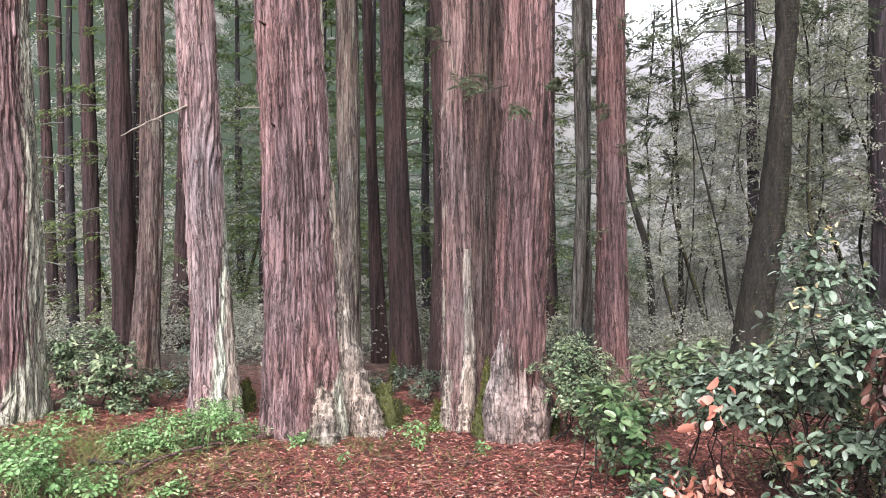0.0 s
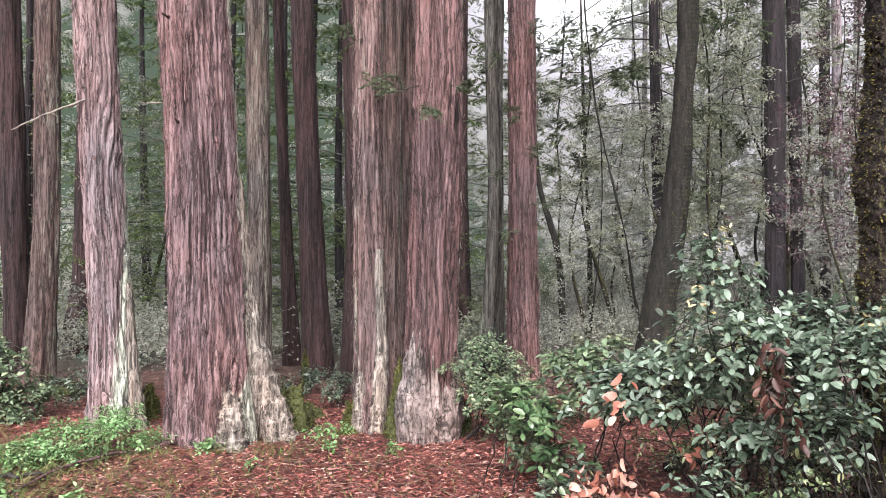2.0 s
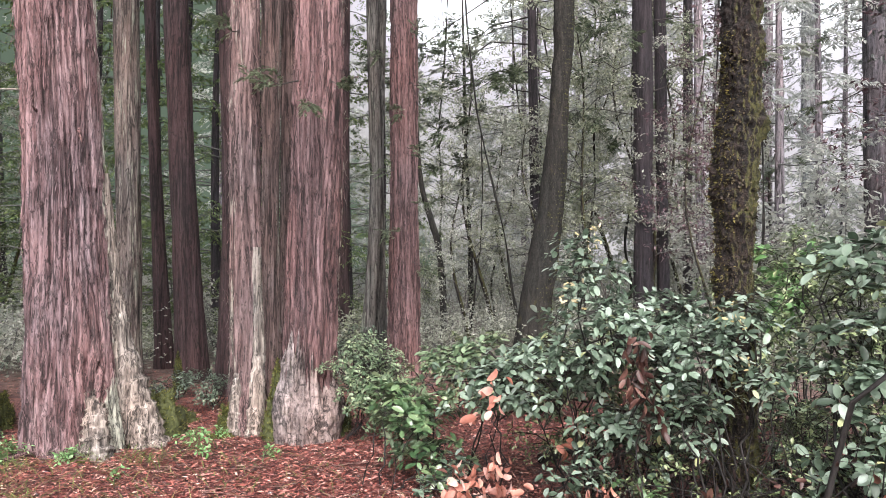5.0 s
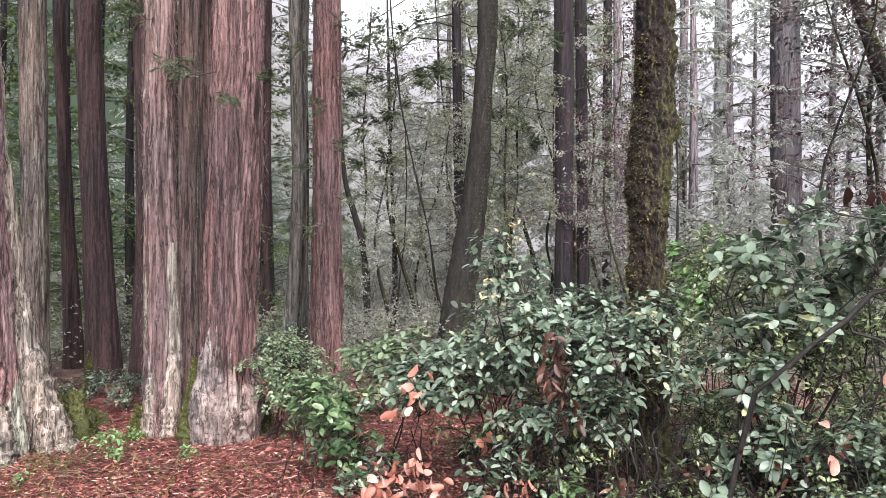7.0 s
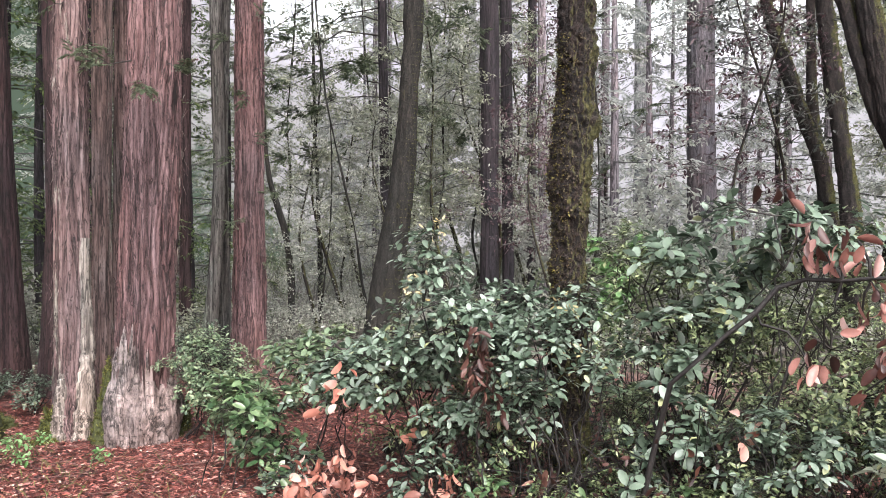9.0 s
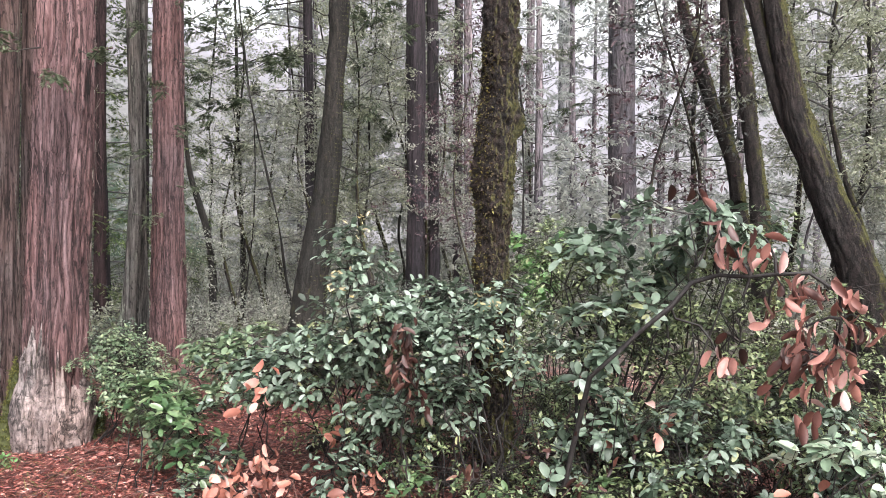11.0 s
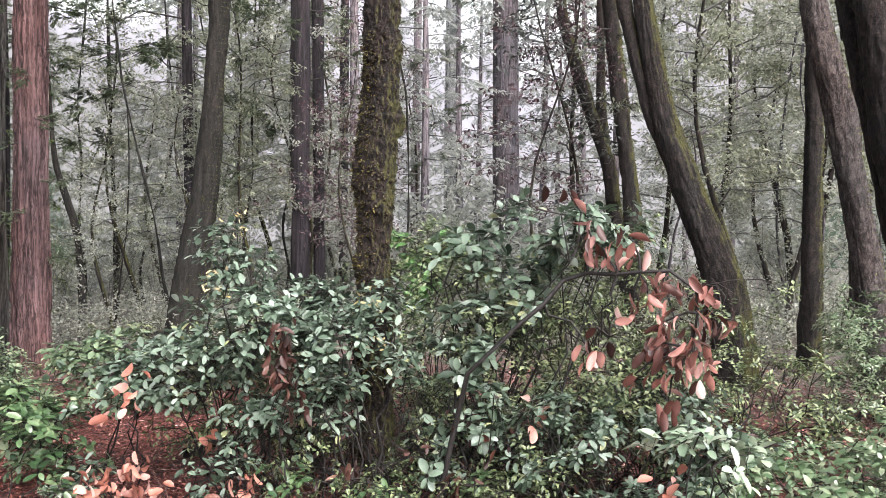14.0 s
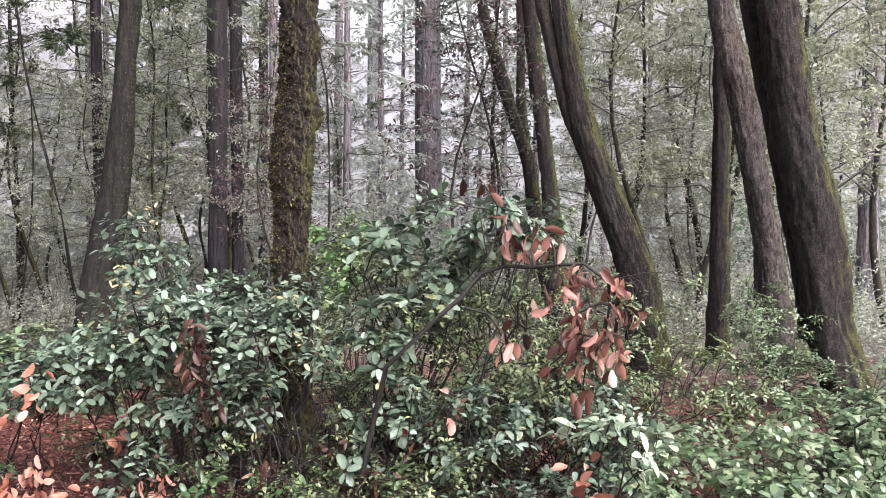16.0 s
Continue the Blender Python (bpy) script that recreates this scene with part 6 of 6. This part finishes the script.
def buttress(host_name, path, r0, r1, material, seed):
    """A broad ridge of root wood down a trunk's flank."""
    host = [o for o in bpy.data.objects if o.name == host_name][0]
    p = np.array(path, float) - np.array(host.location)
    t = np.linspace(0, len(p) - 1, 60)
    way = np.stack([np.interp(t, np.arange(len(p)), p[:, c]) for c in range(3)], 1)
    v, f = tube(way, r0, r1, 44, 0.3, seed)
    c = np.repeat(way, 44, 0)
    off = (1 - np.abs(2 * fbm(v[:-1] * [30, 30, 1.4], 3, seed) - 1)) * 0.85 + fbm(v[:-1] * [70, 70, 5], 2, seed + 1) * 0.6 - 0.2
    v[:-1] += (v[:-1] - c) * (off[:, None] - 0.45)
    part("buttress", mesh_of("buttress", v, f, material), trunk_of(host), "pale lichened root ridge")


buttress("redwood_tree.002", [(-0.99, 6.74, 2.2), (-0.94, 6.73, 1.3), (-0.86, 6.7, 0.75), (-0.74, 6.66, 0.3), (-0.64, 6.62, -0.05)], 0.02, 0.12, BARK_PALEFOOT, 175)
buttress("redwood_tree.002", [(-1.1, 6.5, 0.6), (-1.0, 6.4, 0.3), (-0.97, 6.3, -0.05)], 0.03, 0.09, BARK_PALEFOOT, 176)
buttress("redwood_tree.014", [(0.22, 6.9, 1.6), (0.24, 6.88, 0.7), (0.22, 6.82, 0.25), (0.18, 6.76, -0.05)], 0.025, 0.06, BARK_PALEFOOT, 177)
buttress("redwood_tree.014", [(0.06, 6.9, 0.5), (0.04, 6.82, 0.2), (0.03, 6.78, -0.05)], 0.025, 0.05, BARK_PALEFOOT, 178)
buttress("redwood_tree.001", [(-2.05, 7.18, 1.3), (-2.02, 7.15, 0.6), (-1.97, 7.12, 0.2), (-1.93, 7.08, -0.05)], 0.03, 0.07, BARK_PALEFOOT, 179)
burl("redwood_tree.017", 0.63, 6.52, 170)
roots("redwood_tree.002", -1.18, 6.75, 0.36, 11, 171, BARK_RED, 0.6, 0.5)
roots("redwood_tree.001", -2.17, 7.23, 0.2, 8, 172, BARK_BLEACHED, 0.4, 0.6)
roots("redwood_tree.014", 0.16, 7.0, 0.155, 7, 173, BARK_LICHEN, 0.6, 0.6)
roots("redwood_tree", -4.1, 7.1, 0.33, 9, 174, BARK_RED, 0.35, 0.5)


def stick(name, path, r0, r1, label, material, seed, twigs=0):
    rng = np.random.default_rng(seed)
    o = np.array(path[0], float)
    th = thing(name, tuple(o), label, "branch", "fallen wood")
    p = np.array(path, float) - o
    t = np.linspace(0, len(p) - 1, 16)
    way = np.stack([np.interp(t, np.arange(len(p)), p[:, c]) for c in range(3)], 1)
    way[1:-1] += rng.normal(0, r0 * 0.3, (14, 3))
    part("wood", mesh_of("wood", *tube(way, r0, r1, 8, 0.4, seed), material), th)
    for _ in range(twigs):
        a = way[rng.integers(4, 14)]
        part("side_twig", mesh_of("side_twig", *tube(bent(a, a + rng.normal(0, 0.08, 3), 0.01, rng, 4), r0 * 0.4, r0 * 0.15, 5), material), th)
    return th


stick("dead_branch", [(-2.33, 7.1, 2.97), (-2.6, 6.82, 2.76), (-2.81, 6.63, 2.59)], 0.012, 0.005, "bare pale dead branch stuck out from a trunk", STICK, 180, 3)
stick("dead_branch", [(-1.55, 6.6, 2.83), (-1.74, 6.52, 2.81)], 0.008, 0.004, "short pale dead twig on a trunk", STICK, 181)
stick("fallen_branch", [(-1.4, 6.4, 0.03), (-1.75, 6.1, 0.05), (-2.07, 5.75, 0.04), (-2.27, 4.9, 0.03)], 0.018, 0.01, "long thin fallen branch on the litter", BARK_RUST, 182, 4)
stick("fallen_branch", [(-2.6, 5.6, 0.03), (-2.3, 5.5, 0.05), (-2.1, 5.62, 0.03)], 0.02, 0.01, "short fallen stick among herbs", TWIG, 183, 2)
stick("fallen_branch", [(2.2, 5.2, 0.05), (2.9, 5.3, 0.08), (3.4, 5.1, 0.04)], 0.035, 0.02, "dark fallen branch under the shrubs", TWIG, 184, 3)
stick("bare_branch", [(1.55, 4.55, 0.66), (1.9, 4.45, 0.69), (2.2, 4.4, 0.62)], 0.008, 0.006, "thin bare horizontal twig in the bush", TWIG, 185, 3)
for k, (x, y, z, ax, az) in enumerate(((-1.42, 6.44, 2.62, -0.03, 0.05), (-1.15, 6.43, 2.55, 0.05, -0.14), (-1.5, 6.43, 3.5, -0.05, 0.02), (-2.3, 7.02, 2.45, 0.03, -0.06), (0.9, 6.34, 3.0, 0.12, 0.02), (0.17, 6.87, 3.85, -0.1, 0.0))):
    stick("branch_stub", [(x, y + 0.08, z), (x + ax, y - 0.06, z + az)], 0.016, 0.006, "short broken branch stub on redwood bark", BARK_RUST, 190 + k)


def tufts(places, seed):
    """Grass: bent blades in loose tufts."""
    rng = np.random.default_rng(seed)
    P, W = [], []
    for x, y, spread, count in places:
        P.append(np.c_[rng.normal(x, spread, count), rng.normal(y, spread, count)])
    P = np.concatenate(P)
    n = len(P)
    pos = np.c_[P, heights(P[:, 0], P[:, 1])]
    a = rng.uniform(0, 2 * np.pi, n)
    way = unit(np.c_[np.cos(a) * 0.5, np.sin(a) * 0.5, rng.uniform(0.5, 1.2, n)])
    return full_leaves(pos, way, unit(np.c_[-np.cos(a), -np.sin(a), 0 * a + 0.6]), rng.uniform(0.05, 0.16, n), rng.uniform(0.003, 0.006, n), 0.6)


tagged(new("grass", mesh_of("grass", *tufts(((-3.3, 6.4, 0.4, 800), (-2.8, 5.9, 0.4, 1200), (-2.5, 5.3, 0.35, 800), (-2.1, 4.9, 0.4, 420), (-1.5, 5.6, 0.5, 380), (-1.6, 6.2, 0.25, 150), (-0.4, 5.4, 0.5, 160), (0.5, 5.2, 0.4, 60), (-0.61, 6.1, 0.12, 60), (-1.25, 5.2, 0.15, 30), (0.1, 5.3, 0.2, 20), (-0.2, 6.3, 0.2, 30), (-1.8, 5.5, 0.3, 50), (-0.9, 4.9, 0.4, 25), (4.6, 1.9, 0.5, 200)), 195), GRASS)), "thin yellow-green grass on the litter", "grass", kind="stuff")
for k, (x, y, z, rx, ry, rz, count) in enumerate(((-1.75, 4.8, 0.05, 0.25, 0.15, 0.07, 34), (-0.25, 6.1, 0.12, 0.1, 0.1, 0.14, 16), (0.29, 5.9, 0.03, 0.08, 0.06, 0.04, 7), (-0.15, 6.3, 0.1, 0.12, 0.1, 0.12, 14), (-1.1, 6.2, 0.04, 0.2, 0.06, 0.05, 16), (-3.3, 6.9, 0.08, 0.3, 0.2, 0.1, 30), (-2.2, 5.0, 0.03, 0.12, 0.1, 0.04, 9), (-0.7, 5.6, 0.03, 0.1, 0.08, 0.04, 6))):
    shrub("seedling_patch", (x, y), [(x, y, z, rx, ry, rz)], "small bright green seedlings in the litter", LEAF_BRIGHT, tips=count, leaf=(0.036, 0.02), per=6, seed=196 + k, group="herbs", category="plant", stems=2, stem_r=0.003, clump=0.04, wood=HERB_STEM)


# ---- undergrowth between the trees ----
def thicket(label, leaves, leaf, wide, high, seed, material):
    """A loose twiggy bush at the origin."""
    rng = np.random.default_rng(seed)
    th = thing("thicket_bush", (0, 0, 0), label, "shrub", "undergrowth")
    tips = []
    for k in range(8):
        a, reach = rng.uniform(0, 2 * np.pi), wide * rng.uniform(0.3, 1.0)
        end = np.array([reach * np.cos(a), reach * np.sin(a), high * rng.uniform(0.5, 1.1)])
        way = bent((0.2 * end[0], 0.2 * end[1], -0.05), end, -0.1 * high, rng, 7, 0.06)
        bits = [tube(way[::2], 0.012, 0.004, 4)]
        for _ in range(9):
            p = way[rng.integers(2, 7)]
            t = bent(p, p + rng.normal(0, 0.3, 3) * [1, 1, 0.7], 0.02, rng, 4, 0.08)
            bits.append(tube(t[::3], 0.004, 0.002, 3))
            tips += [t[1], t[2], t[3]]
        part("stem", mesh_of("stem", *join(bits), TWIG_HAZE), th)
    tips = np.array(tips)
    at = tips[rng.integers(0, len(tips), leaves)] + rng.normal(0, 0.07, (leaves, 3))
    at[:, 2] = np.maximum(at[:, 2], 0.03)
    v = small_leaves(at, unit(rng.normal(0, 1, (leaves, 3)) * [1, 1, 0.7]), unit(rng.normal(0, 0.55, (leaves, 3)) + [0, -0.5, 1]), leaf * rng.uniform(0.6, 1.3, leaves), leaf * 0.45 * rng.uniform(0.7, 1.2, leaves))
    part("foliage", mesh_of("foliage", *v, material), th, "", "stuff")
    return th


# bushes too: the pale leaf colours hold the mist haze
BUSHES = [thicket("twiggy undergrowth bush in haze-greyed colours", 1250, 0.075, 0.9, 1.1, 130, LEAF_MID_HAZE), thicket("low leafy undergrowth bush", 1300, 0.075, 1.1, 0.8, 131, LEAF_TREE), thicket("airy undergrowth bush in pale haze colours", 1400, 0.11, 1.3, 1.5, 132, LEAF_FAR_HAZE), thicket("tall twiggy bush with few leaves", 650, 0.075, 1.2, 2.6, 133, LEAF_TREE)]
spots = np.random.default_rng(7)
places = []
for bearing in np.arange(-30, 84, 5.0):
    places.append((0 if 11 < bearing < 33 else int(spots.integers(0, 2)), bearing + spots.normal(0, 1), spots.uniform(11, 13.5) if bearing < 55 else spots.uniform(10.5, 13), spots.uniform(0.7, 1.1) * (0.75 if 11 < bearing < 33 else 1)))
    if 11 < bearing < 33:
        places.append((2, bearing + spots.normal(0, 1), spots.uniform(24, 30), spots.uniform(0.6, 0.9)))
        for far in (14.5, 17, 20.5):
            places.append((2, bearing + spots.normal(0, 1.5), far + spots.normal(0, 0.6), spots.uniform(0.35, 0.55)))
        continue
    places.append((2 if 10 < bearing < 50 else int(spots.integers(0, 2)), bearing + spots.normal(0, 1), spots.uniform(14, 18), spots.uniform(0.7, 1.1)))
    places.append((2, bearing + spots.normal(0, 1), spots.uniform(19, 26), spots.uniform(1.0, 1.6)))
for k, bearing in enumerate((13.2, 15, 16.4, 17.8, 19.4, 21, 22.3, 24, 25.6, 27.5, 29, 31, 33, 38, 46, 54, 57.5, 61, 66, 71)):
    places.append((3, bearing, 13.5 + 5.5 * ((k * 0.618) % 1), 0.75 + 0.4 * ((k * 0.37) % 1)))
plant(BUSHES, places, 8)


def undergrowth(count, near, far, leaf, high, seed):
    """Low leafy cover between the trees: domed clumps of small leaves on the ground."""
    rng = np.random.default_rng(seed)
    clumps = count // 120
    b, d = np.radians(rng.uniform(-32, 82, clumps)), np.sqrt(rng.uniform(near**2, far**2, clumps))
    wide, tall = rng.uniform(0.25, 0.8, clumps), high * rng.uniform(0.35, 1.0, clumps)
    k = rng.integers(0, clumps, count)
    a, r = rng.uniform(0, 2 * np.pi, count), np.sqrt(rng.uniform(0, 1, count))
    x, y = (d * np.sin(b))[k] + wide[k] * r * np.cos(a), (d * np.cos(b))[k] + wide[k] * r * np.sin(a)
    z = heights(x, y) + 0.02 + tall[k] * np.sqrt(1.02 - r * r) * rng.uniform(0.25, 1.0, count) ** 0.5
    way = unit(rng.normal(0, 1, (count, 3)) * [1, 1, 0.5])
    return small_leaves(np.c_[x, y, z], way, unit(rng.normal(0, 0.7, (count, 3)) + [0, 0, 1]), leaf * rng.uniform(0.6, 1.3, count), leaf * 0.5 * rng.uniform(0.7, 1.2, count))


tagged(new("undergrowth", mesh_of("undergrowth", *undergrowth(36000, 10.5, 17.0, 0.065, 0.8, 210), LEAF_MID_HAZE)), "low leafy cover between the trees in haze-greyed colours", "undergrowth", kind="stuff")
# the far cover's haze comes from its leaf colour
tagged(new("undergrowth", mesh_of("undergrowth", *undergrowth(36000, 17.0, 34.0, 0.11, 1.3, 211), LEAF_FAR_HAZE)), "far leafy cover in pale haze colours", "undergrowth", kind="stuff")


# ---- litter ----
def litter(count, seed, size=1.0, left=-45, right=85, far=11.0):
    rng = np.random.default_rng(seed)
    a = np.radians(np.where(rng.uniform(0, 1, count) < 0.8, rng.uniform(left, right, count), rng.uniform(left, right, count) if far < 11 else rng.uniform(0, 360, count)))
    near = rng.uniform(0, 1, count)
    if far < 11:
        near = 0.12 + 0.88 * near
    r = np.where(near < 0.12, 0.6 + 3.6 * np.sqrt(near / 0.12), 4.2 + (far - 4.2) * ((near - 0.12) / 0.88) ** 1.3)
    x, y = r * np.sin(a), r * np.cos(a)
    pos = np.c_[x, y, heights(x, y) + rng.uniform(0.0, 0.015, count)]
    th = rng.uniform(0, 2 * np.pi, count)
    way = unit(np.c_[np.cos(th), np.sin(th), rng.normal(0, 0.22, count)])
    return small_leaves(pos, way, unit(rng.normal(0, 0.45, (count, 3)) + [0, 0, 1]), rng.uniform(0.014, 0.06, count) * size, rng.uniform(0.004, 0.014, count) * size * (1 + 1.6 * (rng.uniform(0, 1, count) > 0.9)))


def brush(count, seed):
    """Fallen twigs on the litter and in the thicket."""
    rng = np.random.default_rng(seed)
    out = []
    for _ in range(count):
        a, r = radians(rng.uniform(-35, 75)), rng.uniform(3.6, 9)
        x, y = r * math.sin(a), r * math.cos(a)
        h, L = rng.uniform(0, 2 * np.pi), rng.uniform(0.06, 0.4)
        lift = rng.uniform(0, 0.3) if a > 0.35 and rng.uniform() < 0.5 else 0.0
        p = bent((x, y, on_ground(x, y) + 0.01), (x + L * math.cos(h), y + L * math.sin(h), on_ground(x + L * math.cos(h), y + L * math.sin(h)) + 0.012 + lift), -0.01, rng, 4, 0.06)
        out.append(tube(p, rng.uniform(0.002, 0.006), 0.0015, 4))
    return join(out)


def tangle(count, seed):
    """Thin dead stems that arch through the thicket, and the withered leaves caught on them."""
    rng = np.random.default_rng(seed)
    wood, P = [], []
    for _ in range(count):
        f = rng.uniform(0.2, 1.0)
        x, y = 2.1 + 2.2 * f + rng.normal(0, 0.25), 4.4 - 1.9 * f + rng.normal(0, 0.25)
        h, L = rng.uniform(0, 2 * np.pi), rng.uniform(0.3, 0.9)
        ex, ey = x + L * math.cos(h), y + L * math.sin(h)
        p = bent((x, y, on_ground(x, y)), (ex, ey, on_ground(ex, ey) + rng.uniform(0.05, 0.75)), -0.15 * L, rng, 7, 0.07)
        wood.append(tube(p, rng.uniform(0.003, 0.007), 0.0015, 4))
        P.append(p[2:])
    P = np.concatenate(P)
    n = len(P)
    at = P
    leaves = full_leaves(at, unit(rng.normal(0, 0.6, (n, 3)) + [0, 0, -0.9]), unit(rng.normal(0, 1, (n, 3))), rng.uniform(0.025, 0.06, n), rng.uniform(0.01, 0.022, n), 0.5)
    return join(wood), leaves


wood, leaves = tangle(200, 122)
dead_tangle = thing("brushwood", (3.1, 3.4, 0), "tangle of thin dead stems under the leathery bushes", "brushwood", "", "stuff")
part("dead_stems", mesh_of("dead_stems", wood[0] - [3.1, 3.4, 0], wood[1], TWIG_DARK), dead_tangle, "", "stuff")
part("withered_leaves", mesh_of("withered_leaves", leaves[0] - [3.1, 3.4, 0], leaves[1], LEAF_CAUGHT), dead_tangle, "dark withered leaves caught on the stems", "stuff")
tagged(new("litter", mesh_of("litter", *litter(55000, 120), LITTER)), "reddish fallen needles, bark chips and dead leaves", "litter", kind="stuff")
tagged(new("needle_litter", mesh_of("needle_litter", *litter(60000, 124, 0.95, -34, 30, 8.2), LITTER)), "dense damp red needles and shreds at the redwoods", "litter", kind="stuff")
tagged(new("bark_chips", mesh_of("bark_chips", *litter(9000, 123, 1.5), CHIP)), "pinkish chips of redwood bark on the litter", "litter", kind="stuff")
tagged(new("fallen_twigs", mesh_of("fallen_twigs", *brush(1500, 121), STICK_RED)), "small fallen twigs lying on the litter", "twigs", kind="stuff")
